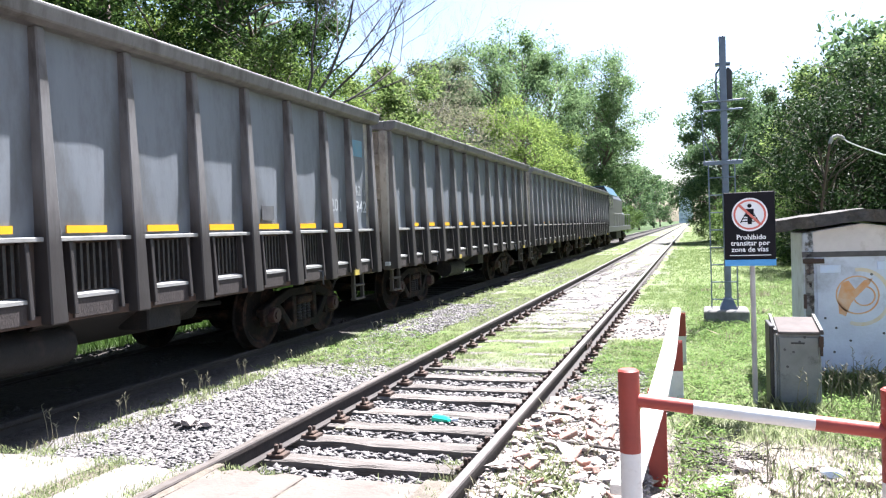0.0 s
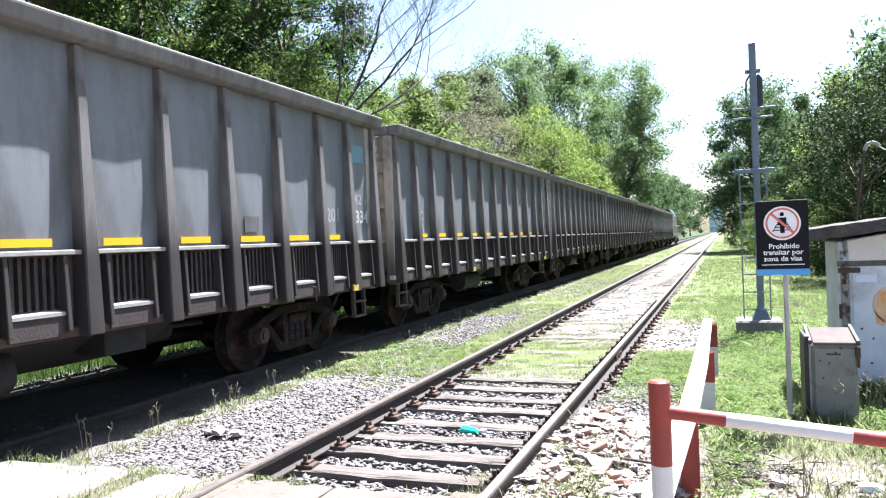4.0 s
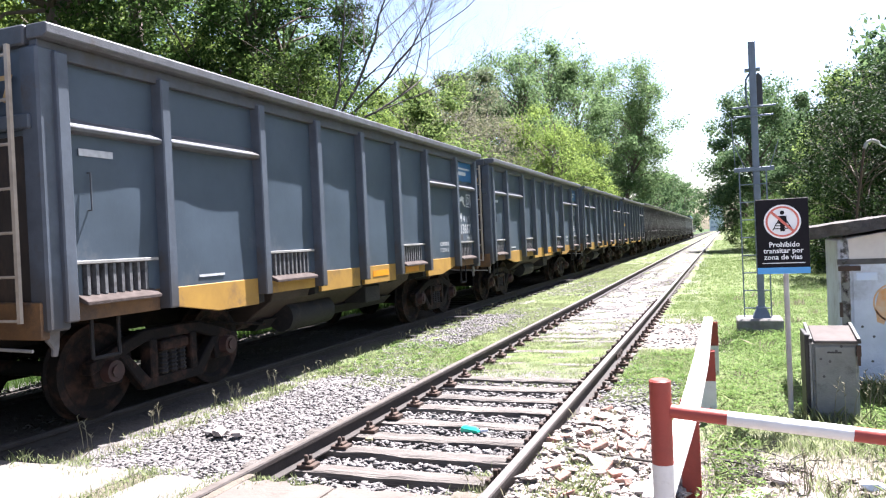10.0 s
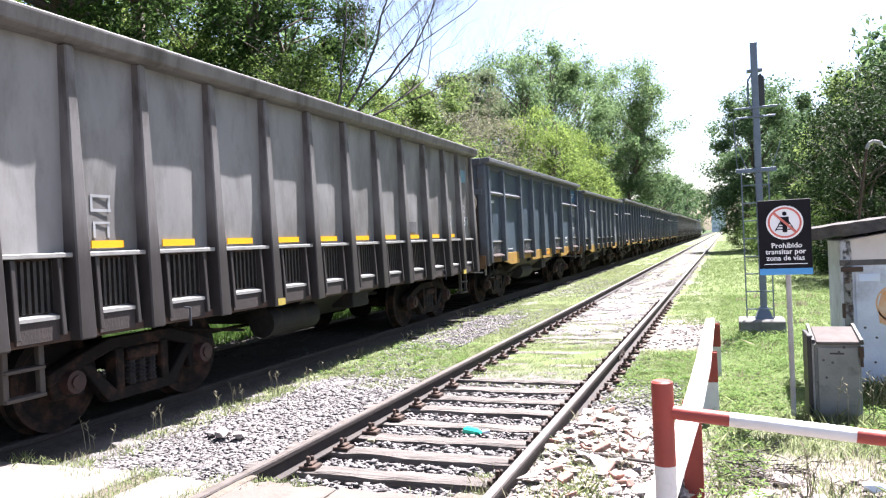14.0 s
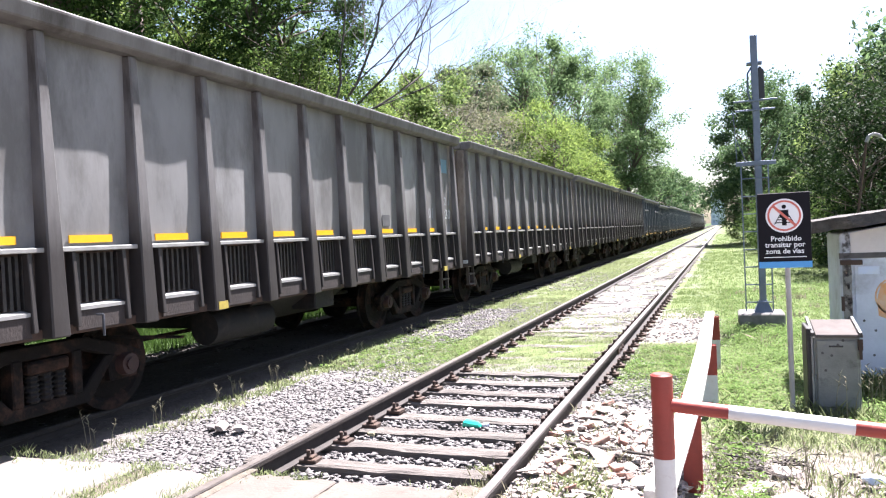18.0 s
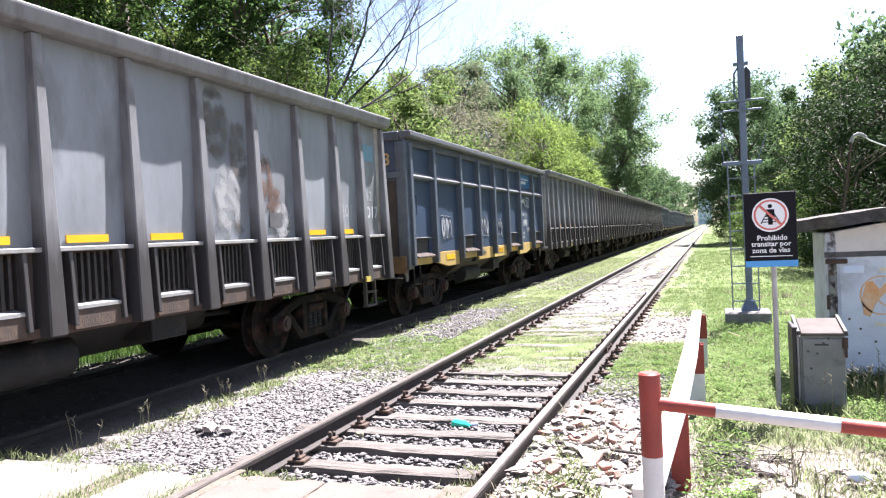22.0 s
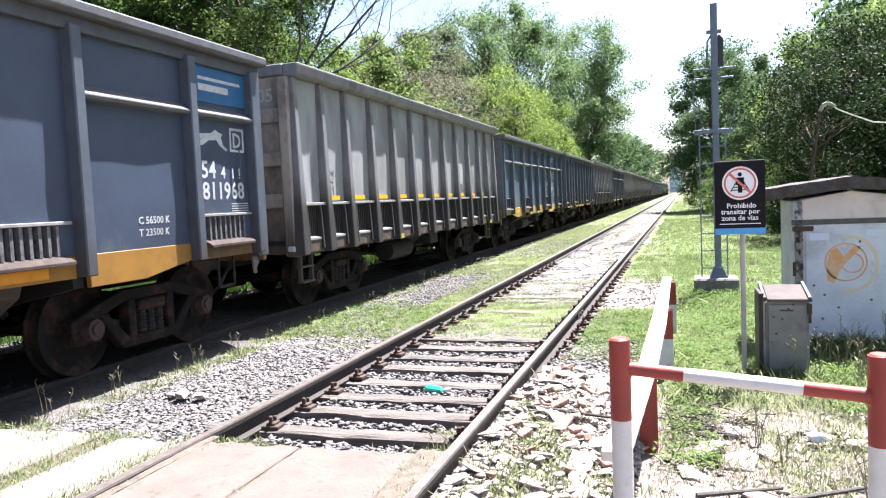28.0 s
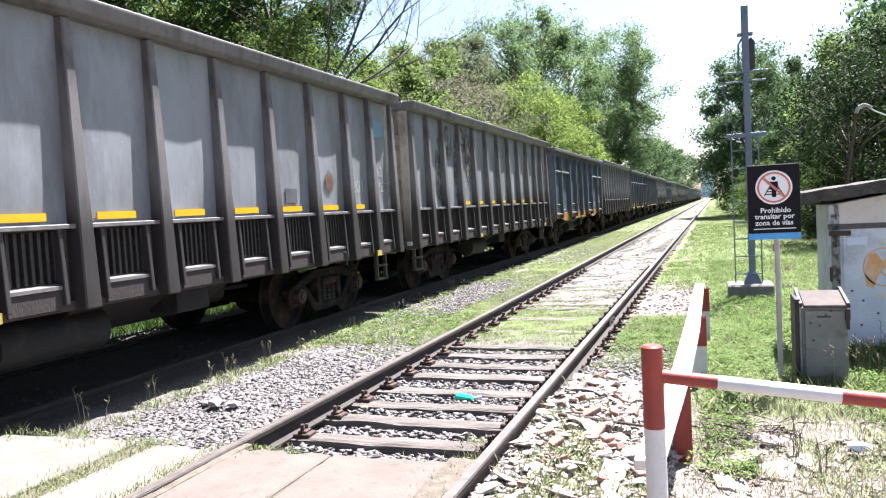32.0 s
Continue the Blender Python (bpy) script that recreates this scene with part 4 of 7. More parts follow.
for k in (4, 6, 7, 9):
    repaint(wagons[k], M_BLUE, M_BLUE_OLD)
repaint(wagons[20], M_BLUE, M_SLATE)
repaint(wagons[20], M_YEL, M_YELO)
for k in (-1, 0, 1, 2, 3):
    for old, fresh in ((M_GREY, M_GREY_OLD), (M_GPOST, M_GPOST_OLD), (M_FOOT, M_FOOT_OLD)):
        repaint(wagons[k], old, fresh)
for k in (21, 22, 23):
    for old, fresh in ((M_GPOST, M_GPOST_OLD), (M_FOOT, M_FOOT_OLD), (M_LEDGE, M_LEDGE_OLD), (M_RUST, M_FOOT_OLD)):
        repaint(wagons[k], old, fresh)
repaint(wagons[19], M_GREY, M_GPALE)
for k in (10, 11, 12, 13):
    for old, fresh in ((M_GREY, M_GWARM), (M_GPOST, M_GPOST_OLD), (M_FOOT, M_FOOT_OLD), (M_GEND, M_GENDOLD)):
        repaint(wagons[k], old, fresh)
for k in (15, 18):
    repaint(wagons[k], M_LEDGE, M_LEDGE_OLD)
for c in [c for c in wagons[21].children if c.name.startswith("reflective_band") and c.matrix_basis.translation.y < -2.6]:
    bpy.data.objects.remove(c)
repaint(wagons[15], M_BLUE2, M_INDIGO)


def side_text(w, text, size, y, z, material=M_WHITE, x=1.4, label=""):
    part("lettering", letters(text, size, material), None, w, label, at=facing(x, y * YS, z))


def side_bar(w, y0, y1, z0, z1, material=M_WHITE, x=1.398, name="stencil_bar", label=""):
    part(name, MB().box(x, x + 0.004, y0 * YS, y1 * YS, z0, z1), material, w, label)


def outline_blob(cx, cz, rx, rz, lobes, seed):
    """A rounded, lobed outline for sprayed shapes."""
    rnd = random.Random(seed)
    ph = rnd.uniform(0, 6.28)
    return [(cx + rx * (1 + 0.16 * math.sin(lobes * a + ph)) * math.cos(a), cz + rz * (1 + 0.14 * math.cos((lobes + 1) * a + ph)) * math.sin(a)) for a in [2 * math.pi * i / 28 for i in range(28)]]


def ragged(m, strength=0.85, scale=4.0, lo=0.38, hi=0.6, plane=(0, 1, 1)):
    """Sprayed or faded paint: it thins out towards its rim and in blotches."""
    n, l = m.node_tree.nodes, m.node_tree.links
    co = n.new("ShaderNodeTexCoord")
    off = n.new("ShaderNodeVectorMath")
    off.operation = "SUBTRACT"
    off.inputs[1].default_value = (0.5, 0.5, 0.5)
    flat = n.new("ShaderNodeVectorMath")
    flat.operation = "MULTIPLY"
    flat.inputs[1].default_value = plane
    ln = n.new("ShaderNodeVectorMath")
    ln.operation = "LENGTH"
    l.new(co.outputs["Generated"], off.inputs[0]), l.new(off.outputs[0], flat.inputs[0]), l.new(flat.outputs[0], ln.inputs[0])
    rim = n.new("ShaderNodeMapRange")
    rim.inputs[1].default_value, rim.inputs[2].default_value = 0.5, 0.33
    l.new(ln.outputs["Value"], rim.inputs[0])
    tx = n.new("ShaderNodeTexNoise")
    tx.inputs["Scale"].default_value, tx.inputs["Detail"].default_value = scale, 8
    l.new(co.outputs["Object"], tx.inputs["Vector"])
    blot = n.new("ShaderNodeMapRange")
    blot.inputs[1].default_value, blot.inputs[2].default_value, blot.inputs[4].default_value = lo, hi, strength
    l.new(tx.outputs["Fac"], blot.inputs[0])
    mul = n.new("ShaderNodeMath")
    mul.operation = "MULTIPLY"
    l.new(rim.outputs[0], mul.inputs[0]), l.new(blot.outputs[0], mul.inputs[1])
    l.new(mul.outputs[0], n["Principled BSDF"].inputs["Alpha"])
    return m


M_SPRAY = ragged(mat("pale_spray_paint", (0.27, 0.285, 0.31), (0.18, 0.195, 0.22), 0.6, 0, 7), 0.9)
M_LINE = mat("dark_sprayed_line", (0.028, 0.03, 0.036), (0.02, 0.022, 0.027), 0.7, 0, 7)
M_FADED = ragged(mat("faint_green_spray", (0.13, 0.17, 0.18), (0.09, 0.125, 0.14), 0.6, 0, 5), 0.5, 9.0, 0.4, 0.62)
M_SLINE = mat("soft_grey_sprayed_line", (0.075, 0.08, 0.09), (0.055, 0.06, 0.07), 0.7, 0, 7)
M_STAIN = ragged(mat("sooty_stain_on_paint", (0.07, 0.066, 0.062), (0.12, 0.11, 0.1), 0.7, 0, 4), 0.75)
M_SOOT = mat("black_sprayed_paint", (0.016, 0.016, 0.019), (0.028, 0.028, 0.032), 0.9, 0, 5, spec=0.05)
M_BLEACHP = ragged(mat("chalky_bleached_paint", (0.36, 0.36, 0.37), (0.28, 0.28, 0.28), 0.6, 0, 5), 0.85, 5.0)
M_RUSTY = ragged(mat("rusty_stain_on_paint", (0.14, 0.075, 0.05), (0.1, 0.06, 0.045), 0.8, 0, 6), 0.7)
M_BLEACH = mat("bleached_paint_patch", (0.27, 0.28, 0.29), (0.21, 0.215, 0.22), 0.6, 0, 5)


def bubble(w, y, z, rx, rz, n, seed, x=1.403):
    """Fat pale sprayed shapes side by side, each with a thin grey outline and a stroke inside."""
    rnd = random.Random(seed)
    for i in range(n):
        yy = y + i * rx * 1.62
        lean, tall = rnd.uniform(-0.12, 0.12), rz * rnd.uniform(0.85, 1.05)
        rim = []
        for k in range(28):
            a = k * math.tau / 28
            c, s = math.cos(a), math.sin(a)
            u, v = rx * math.copysign(abs(c) ** 0.55, c), tall * math.copysign(abs(s) ** 0.5, s)
            rim.append((yy + u * (1 + 0.08 * math.sin(3 * a + seed + i)) + lean * v, z + v * (1 + 0.06 * math.cos(2 * a + i))))
        xx = x + 0.0012 * (i % 2)
        part("graffiti", MB().prism(rim, xx, xx + 0.001), M_SPRAY, w, "fat pale sprayed shape")
        mb = MB()
        for k in range(28):
            (a0, b0), (a1, b1) = rim[k], rim[(k + 1) % 28]
            mb.cyl((x + 0.002, a0, b0), (x + 0.002, a1, b1), 0.004, 4)
        part("graffiti_stroke", mb, M_SLINE, w, "thin grey sprayed outline")
        b0, b1 = z + tall * rnd.uniform(0.15, 0.4), z - tall * rnd.uniform(0.2, 0.55)
        part("graffiti_stroke", MB().cyl((x + 0.002, yy + rx * 0.1, b0), (x + 0.002, yy - rx * 0.15, b1), 0.008, 4), M_SLINE, w, "thick grey sprayed stroke")


def company_panel(w, y0, y1, number, big=False, x=1.41):
    """The blue panel, the running animal, the class mark and the running number at the front of a blue wagon."""
    zt, zb = (3.12, 2.45) if big else (3.115, 2.72)
    part("company_panel", MB().box(x - 0.008, x - 0.002, y0 * YS, y1 * YS, zb, zt), M_LOGO, w, "bright blue company panel")
    for z0, h, a, b in ((zt - 0.15, 0.035, 0.12, 0.9), (zt - 0.27, 0.075, 0.12, 0.66)):
        part("panel_bar", MB().box(x - 0.002, x + 0.001, (y0 + (y1 - y0) * a) * YS, (y0 + (y1 - y0) * b) * YS, z0, z0 + h), M_WHITE, w)
    zl = 2.12 if big else 2.2
    wd = y1 - y0
    dog = [(0.02, 0.16), (0.12, 0.19), (0.28, 0.2), (0.36, 0.25), (0.42, 0.22), (0.5, 0.2), (0.46, 0.16), (0.5, 0.06), (0.58, 0.02), (0.56, -0.01), (0.44, 0.05), (0.38, 0.12), (0.24, 0.11), (0.14, 0.05), (0.06, 0.03), (0.04, 0.06), (0.12, 0.12), (0.0, 0.13)]
    part("animal_mark", MB().prism([((y0 + 0.02 + a * wd) * YS, zl + b * 0.9) for a, b in dog], x - 0.006, x - 0.003), M_WHITE, w, "white running animal mark")
    fr = MB()
    a0, a1 = (y0 + 0.66 * wd) * YS, (y0 + 0.94 * wd) * YS
    for q in ((a0, a1, zl + 0.24, zl + 0.27), (a0, a1, zl - 0.01, zl + 0.02), (a0, a0 + 0.03, zl + 0.02, zl + 0.24), (a1 - 0.03, a1, zl + 0.02, zl + 0.24)):
        fr.box(x - 0.006, x - 0.003, *q)
    part("class_mark_frame", fr, M_WHITE, w)
    side_text(w, "D", 0.24, a0 / YS + 0.055, zl + 0.045, M_WHITE, x - 0.005)
    side_text(w, "54", 0.27, y0 + 0.1, 1.88, M_WHITE, x - 0.005)
    side_text(w, "4", 0.19, y0 + 0.46, 1.88, M_WHITE, x - 0.005)
    side_text(w, "1 1", 0.17, y0 + 0.66, 1.88, M_WHITE, x - 0.005)
    side_text(w, number, 0.275, y0 + 0.1, 1.64, M_WHITE, x - 0.005)
    for i in range(4):
        side_bar(w, y0 + 0.62 * wd, y0 + 0.95 * wd, 1.575 - i * 0.028, 1.585 - i * 0.028, M_WHITE, x - 0.005)


def settle(w, base):
    """Lay painted marks onto the dented sheets: base is the depth at which they were set."""
    sheets = [(p.matrix_basis.translation, p.data.vertices) for p in w.children if p.name.startswith("side_panel")]
    plates = [c for c in w.children if c.name.startswith("company_panel")]

    def depth(y, z):
        for o, vs in sheets:
            wd, h = vs[-1].co.y - vs[0].co.y, vs[-1].co.z
            u, v = (y - o.y) / wd + 0.5, (z - o.z) / h
            if -0.08 < u < 1.08 and -0.08 < v < 1.08:
                u, v = min(max(u, 0), 0.999) * 7, min(max(v, 0), 0.999) * 9
                i, j = int(u), int(v)
                u, v = u - i, v - j
                q = [vs[8 * (j + b) + i + a].co.x for b in (0, 1) for a in (0, 1)]
                return o.x + (q[0] * (1 - u) + q[1] * u) * (1 - v) + (q[2] * (1 - u) + q[3] * u) * v
        return base - 0.002

    for c in w.children:
        kind = c.name.split(".")[0]
        if kind not in PAINTED or not c.data:
            continue
        src = plates[0] if kind == "panel_bar" else c
        box = [src.matrix_basis @ Vector(v) for v in src.bound_box]
        x0, y0, z0 = (min(v[i] for v in box) for i in range(3))
        y1, z1 = (max(v[i] for v in box) for i in (1, 2))
        if x0 < base - 0.01:
            continue
        if kind in ("lettering", "animal_mark", "class_mark_frame"):
            c.data = c.data.copy()
            m, back = c.matrix_basis.copy(), c.matrix_basis.inverted()
            for v in c.data.vertices:
                p = m @ v.co
                p.x += depth(p.y, p.z) + 0.0015 - max(base, x0)
                v.co = back @ p
        else:
            top = max(depth(y0 + (y1 - y0) * i / 6, z0 + (z1 - z0) * j / 6) for i in range(7) for j in range(7))
            c.matrix_basis = Matrix.Translation((top + 0.002 - max(base, x0), 0, 0)) @ c.matrix_basis


PAINTED = {"lettering", "stencil_bar", "company_panel", "panel_bar", "animal_mark", "class_mark_frame", "graffiti", "graffiti_stroke", "faded_panel", "data_plate", "pale_patch", "soot_stain", "rust_stain", "rust_spot"}


def load_marks(w, y, x=1.409):
    side_text(w, "C 56500 K", 0.1, y, 1.41, M_WHITE, x)
    side_text(w, "T 23500 K", 0.1, y, 1.29, M_WHITE, x)


def end_number(w, text, material, end=5.38, x0=0.55, z=2.78, size=0.3):
    part("lettering", letters(text, size, material), None, w, at=end_facing(x0, -end - 0.097, z))


for k, num in ((4, "813201"), (5, "812362"), (6, "813650"), (7, "813667"), (8, "813568"), (9, "812149"), (20, "811968")):
    w = wagons[k]
    company_panel(w, 4.11, 5.12, num)
    load_marks(w, 3.2)
    end_number(w, num, M_OCHRE if k not in (8,) else M_WHITE, end=5.37, x0=0.28)
    side_bar(w, -4.98, -4.62, 2.36, 2.42, M_WHITE, 1.412)
    side_bar(w, -3.55, -3.15, 1.245, 1.27, M_WHITE, 1.412)
    for y in (0.35, 1.6):
        part("sill_band", MB().box(1.397, 1.401, y, y + 0.55, 1.0, 1.09), M_REFLO, w, "orange reflective band")
for y in (-4.75, 0.25, 2.95):
    part("reflective_band", MB().box(1.412, 1.418, y, y + 0.52, 1.86, 1.98), M_REFL, wagons[4], "yellow reflective band")
side_bar(wagons[7], 4.2, 4.5, 1.5, 1.62, M_COAL, 1.412)
side_text(wagons[7], "20", 0.17, 4.24, 1.51, M_WHITE, 1.417)
# hand-brake wheel on the rear end of one wagon
hb = wagons[9]
hw = MB()
for i in range(24):
    a, b = 2 * math.pi * i / 24, 2 * math.pi * (i + 1) / 24
    hw.cyl((0.98 + 0.29 * math.cos(a), -5.62, 2.36 + 0.29 * math.sin(a)), (0.98 + 0.29 * math.cos(b), -5.62, 2.36 + 0.29 * math.sin(b)), 0.018, 6)
for i in range(6):
    a = math.radians(30 + 60 * i)
    hw.cyl((0.98, -5.62, 2.36), (0.98 + 0.29 * math.cos(a), -5.62, 2.36 + 0.29 * math.sin(a)), 0.014, 6)
part("hand_brake_wheel", hw, M_LAD, hb, "sandy painted hand-brake wheel")
part("brake_wheel_hub", MB().cyl((0.98, -5.48, 2.36), (0.98, -5.65, 2.36), 0.13, 16), M_LAD, hb, smooth=True)
for c in [c for c in hb.children if c.name.startswith("ladder")]:
    for r in c.children:
        bpy.data.objects.remove(r)
    bpy.data.objects.remove(c)
# two sprayed wagons
for k, num in ((15, "811943"), (18, "812297")):
    w = wagons[k]
    company_panel(w, 2.6, 3.92, num)
    load_marks(w, 2.75)
    end_number(w, num, M_OCHRE, end=5.37, x0=0.28)
    for y in (-3.4, 0.35, 1.6):
        part("sill_band", MB().box(1.397, 1.401, y, y + 0.5, 1.0, 1.1), M_REFL, w, "yellow reflective band")
bubble(wagons[15], -3.52, 1.66, 0.13, 0.24, 3, 1), bubble(wagons[15], -0.85, 1.66, 0.12, 0.23, 3, 5), bubble(wagons[15], 0.4, 1.62, 0.12, 0.22, 3, 9)
for y in (-1.05, -0.9, -0.78, 0.3, 0.42, 0.55, 0.7):
    part("graffiti", MB().prism([(y, 0.98), (y + 0.03, 0.98), (y + 0.06, 1.08), (y + 0.1, 1.0), (y + 0.12, 1.12), (y + 0.02, 1.06)], 1.398, 1.401), M_COAL, wagons[15], "black tag on the sill")
side_text(wagons[18], "RAL", 0.17, -0.77, 0.93, M_COAL, 1.397, "dark sprayed letters on the sill")
side_text(wagons[18], "M", 0.24, 2.2, 1.9, M_WHITE, 1.412)
for y, z, rx, rz in ((1.42, 1.78, 0.11, 0.2), (1.68, 1.68, 0.12, 0.16), (1.95, 1.62, 0.13, 0.15)):
    part("graffiti", MB().prism(outline_blob(y, z, rx, rz, 4, int(60 * y)), 1.402, 1.4045), M_FADED, wagons[18], "faint pale sprayed shape")
w = wagons[17]
company_panel(w, 4.31, 5.22, "813808", big=True, x=1.416)
side_text(w, "20", 0.17, 4.3, 1.52, M_OCHRE, 1.417)
end_number(w, "813808", M_WHITE, end=5.37, x0=0.2)
w = wagons[20]
loops = MB()                                  # thin looping outline beside the blot
for cx, cz, rx, rz in ((-1.02, 1.95, 0.09, 0.2), (-0.86, 2.0, 0.08, 0.2), (-1.06, 1.7, 0.07, 0.16), (-0.8, 1.6, 0.14, 0.14)):
    for k in range(18):
        a, b = k * math.tau / 18, (k + 1) * math.tau / 18
        loops.cyl((1.413, cx + rx * math.cos(a), cz + rz * math.sin(a)), (1.413, cx + rx * math.cos(b), cz + rz * math.sin(b)), 0.008, 4)
part("graffiti_stroke", loops, M_LINE, w, "thin dark looping sprayed line")
for y, z, ry, rz in ((-0.5, 1.95, 0.13, 0.55), (-0.3, 1.75, 0.2, 0.35), (-0.75, 1.72, 0.16, 0.22)):
    part("graffiti", MB().prism(outline_blob(y, z, ry, rz, 4, int(30 * y)), 1.412, 1.4145), M_SOOT, w, "black sprayed blot")
# grey wagons: running numbers at the front, dark plate, faded panel
for k, num, tail in ((-3, "", ""), (-2, "", ""), (-1, "", ""), (0, "4942", ""), (1, "5899", "5899"), (2, "4942", "4942"), (3, "5334", "5334"), (10, "5451", "5451"), (11, "5212", "5212"), (12, "5212", "5212"), (13, "5230", "5230"), (14, "5438", "15"), (16, "5017", "5017"), (19, "5105", "5105"), (21, "4789", ""), (22, "4789", ""), (23, "", "")):
    w = wagons[k]
    if not num:
        continue
    part("faded_panel", MB().box(1.386, 1.389, 4.72, 5.25, 2.72, 2.98), M_LOGOF, w, "faded teal company panel")
    side_bar(w, 4.78, 5.15, 2.83, 2.86, M_BLEACH, 1.389)
    side_text(w, "542", 0.22, 4.76, 2.1, M_BLEACH, 1.388)
    side_text(w, "11", 0.13, 5.17, 2.1, M_BLEACH, 1.388)
    side_text(w, num, 0.26, 4.76, 1.83, M_BLEACHP if k == 22 else M_WHITE, 1.388)
    side_text(w, "201", 0.27, 4.04, 1.84, M_BLEACH, 1.388)
    part("data_plate", MB().box(1.386, 1.39, 2.25, 2.52, 1.7, 1.88), M_COAL, w, "small black plate")
    for y0, y1, z0, z1 in ((-4.42, -4.2, 2.03, 2.055), (-4.42, -4.395, 1.93, 2.03), (-4.225, -4.2, 1.93, 2.03), (-4.42, -4.2, 1.905, 1.93), (-4.4, -4.22, 1.8, 1.82), (-4.4, -4.375, 1.68, 1.8), (-4.245, -4.22, 1.68, 1.8)):
        side_bar(w, y0, y1, z0, z1, M_BLEACH, 1.388)
    if tail:
        part("lettering", letters(tail, 0.26, M_WHITE), None, w, at=end_facing(0.56, -5.445, 2.98))
w = wagons[16]
part("pale_patch", MB().prism(outline_blob(1.43, 2.02, 0.26, 0.42, 3, 4), 1.387, 1.389), M_BLEACHP, w, "pale blotchy patch")
part("pale_patch", MB().prism(outline_blob(2.5, 1.78, 0.2, 0.24, 3, 7), 1.387, 1.389), M_BLEACHP, w, "pale blotchy patch")
for y, z, ry, rz in ((1.3, 2.85, 0.3, 0.42), (1.7, 2.6, 0.18, 0.45), (1.45, 1.68, 0.3, 0.14)):
    part("soot_stain", MB().prism(outline_blob(y, z, ry, rz, 3, int(20 * y)), 1.389, 1.391), M_STAIN, w, "sooty stain")
for y, z, ry, rz in ((2.2, 2.25, 0.16, 0.35), (2.4, 1.98, 0.2, 0.22)):
    part("rust_stain", MB().prism(outline_blob(y, z, ry, rz, 4, int(20 * y)), 1.389, 1.391), M_RUSTY, w, "brown rust stain")
for c in [c for c in w.children if c.name.startswith("reflective_band") and 0.9 < c.matrix_basis.translation.y < 2.9]:
    bpy.data.objects.remove(c)
for k in (21,):
    for y, z, rx, rz in ((-4.05, 2.25, 0.2, 0.75), (-3.5, 2.85, 0.3, 0.4), (-3.0, 2.35, 0.17, 0.85), (-2.2, 2.6, 0.22, 0.7), (-2.6, 2.95, 0.3, 0.3)):
        part("soot_stain", MB().prism(outline_blob(y, z, rx, rz, 3, int(10 * y)), 1.386, 1.388), M_STAIN, wagons[k], "sooty stain")
part("rust_spot", MB().prism(outline_blob(3.4, 1.98, 0.13, 0.16, 3, 2), 1.387, 1.389), M_RUSTY, wagons[22], "rust-brown spot")
part("rust_spot", MB().prism(outline_blob(3.4, 1.98, 0.13, 0.16, 3, 2), 1.387, 1.389), M_RUSTY, wagons[12], "rust-brown spot")

for k, w in wagons.items():
    settle(w, 1.386 if ORDER[k] == "G" else 1.402)


def locomotive():
    w = tagged(new("locomotive", None), "black diesel locomotive with a dark blue-green roof", "locomotive")
    part("underframe", MB().box(-1.4, 1.4, -8.6, 8.6, 0.95, 1.3), M_LOCO, w, bevel=0.02)
    part("cab", MB().prism([(-1.4, 1.3), (1.4, 1.3), (1.4, 3.4), (1.1, 3.9), (-1.1, 3.9), (-1.4, 3.4)], -8.3, -5.6, "y"), M_LOCO, w, bevel=0.03)
    part("cab_roof", MB().prism([(-1.44, 3.4), (-1.12, 3.95), (1.12, 3.95), (1.44, 3.4), (1.4, 3.36), (1.09, 3.88), (-1.09, 3.88), (-1.4, 3.36)], -8.4, -2.6, "y"), M_LOCOB, w, "dark blue-green painted roof")
    part("long_hood", MB().prism([(-1.1, 1.3), (1.1, 1.3), (1.1, 3.3), (0.8, 3.7), (-0.8, 3.7), (-1.1, 3.3)], -5.55, 4.5, "y"), M_LOCO, w, bevel=0.03)
    part("short_hood", MB().prism([(-1.0, 1.3), (1.0, 1.3), (1.0, 2.2), (0.8, 2.4), (-0.8, 2.4), (-1.0, 2.2)], 4.55, 8.0, "y"), M_LOCO, w, bevel=0.03)
    part("fuel_tank", MB().box(-1.2, 1.2, -1.8, 1.8, 0.35, 0.93), M_DARK, w, bevel=0.05)
    for y in (-7.7, -6.4):
        part("cab_window", MB().box(1.385, 1.415, y - 0.35, y + 0.35, 2.55, 3.2), M_WIN, w)
    rail = MB()
    for y in (-5, -3, -1, 1, 3, 5, 7, 8.4):
        rail.cyl((1.38, y, 1.3), (1.38, y, 2.2), 0.02, 6)
    rail.cyl((1.38, -5, 2.2), (1.38, 8.4, 2.2), 0.02, 6)
    part("handrail", rail, M_LEDGE, w)
    bogie(w, -5.6), bogie(w, 5.6)
    return w


loco = locomotive()
LOCO_AHEAD = 3 * PITCH + 0.7 + 8.8


# ---------------------------------------------------------------- ground and tracks
def heap(x, y):
    """Height of the rubble and soil banked up against the near rail."""
    side = np.clip((x - 0.86) / 0.12, 0, 1) * np.exp(-np.maximum(0, x - 1.3) ** 2 / 0.16)
    return 0.168 * side * np.clip((8.2 - y) / 2.6, 0, 1)


def bank(x, y):
    """Trodden soil that nearly buries the train's track beside the crossing."""
    return 0.115 * np.clip((-2.95 - x) / 0.45, 0, 1) * np.clip((x + 6.6) / 0.8, 0, 1) * np.clip((17 - y) / 6, 0, 1)


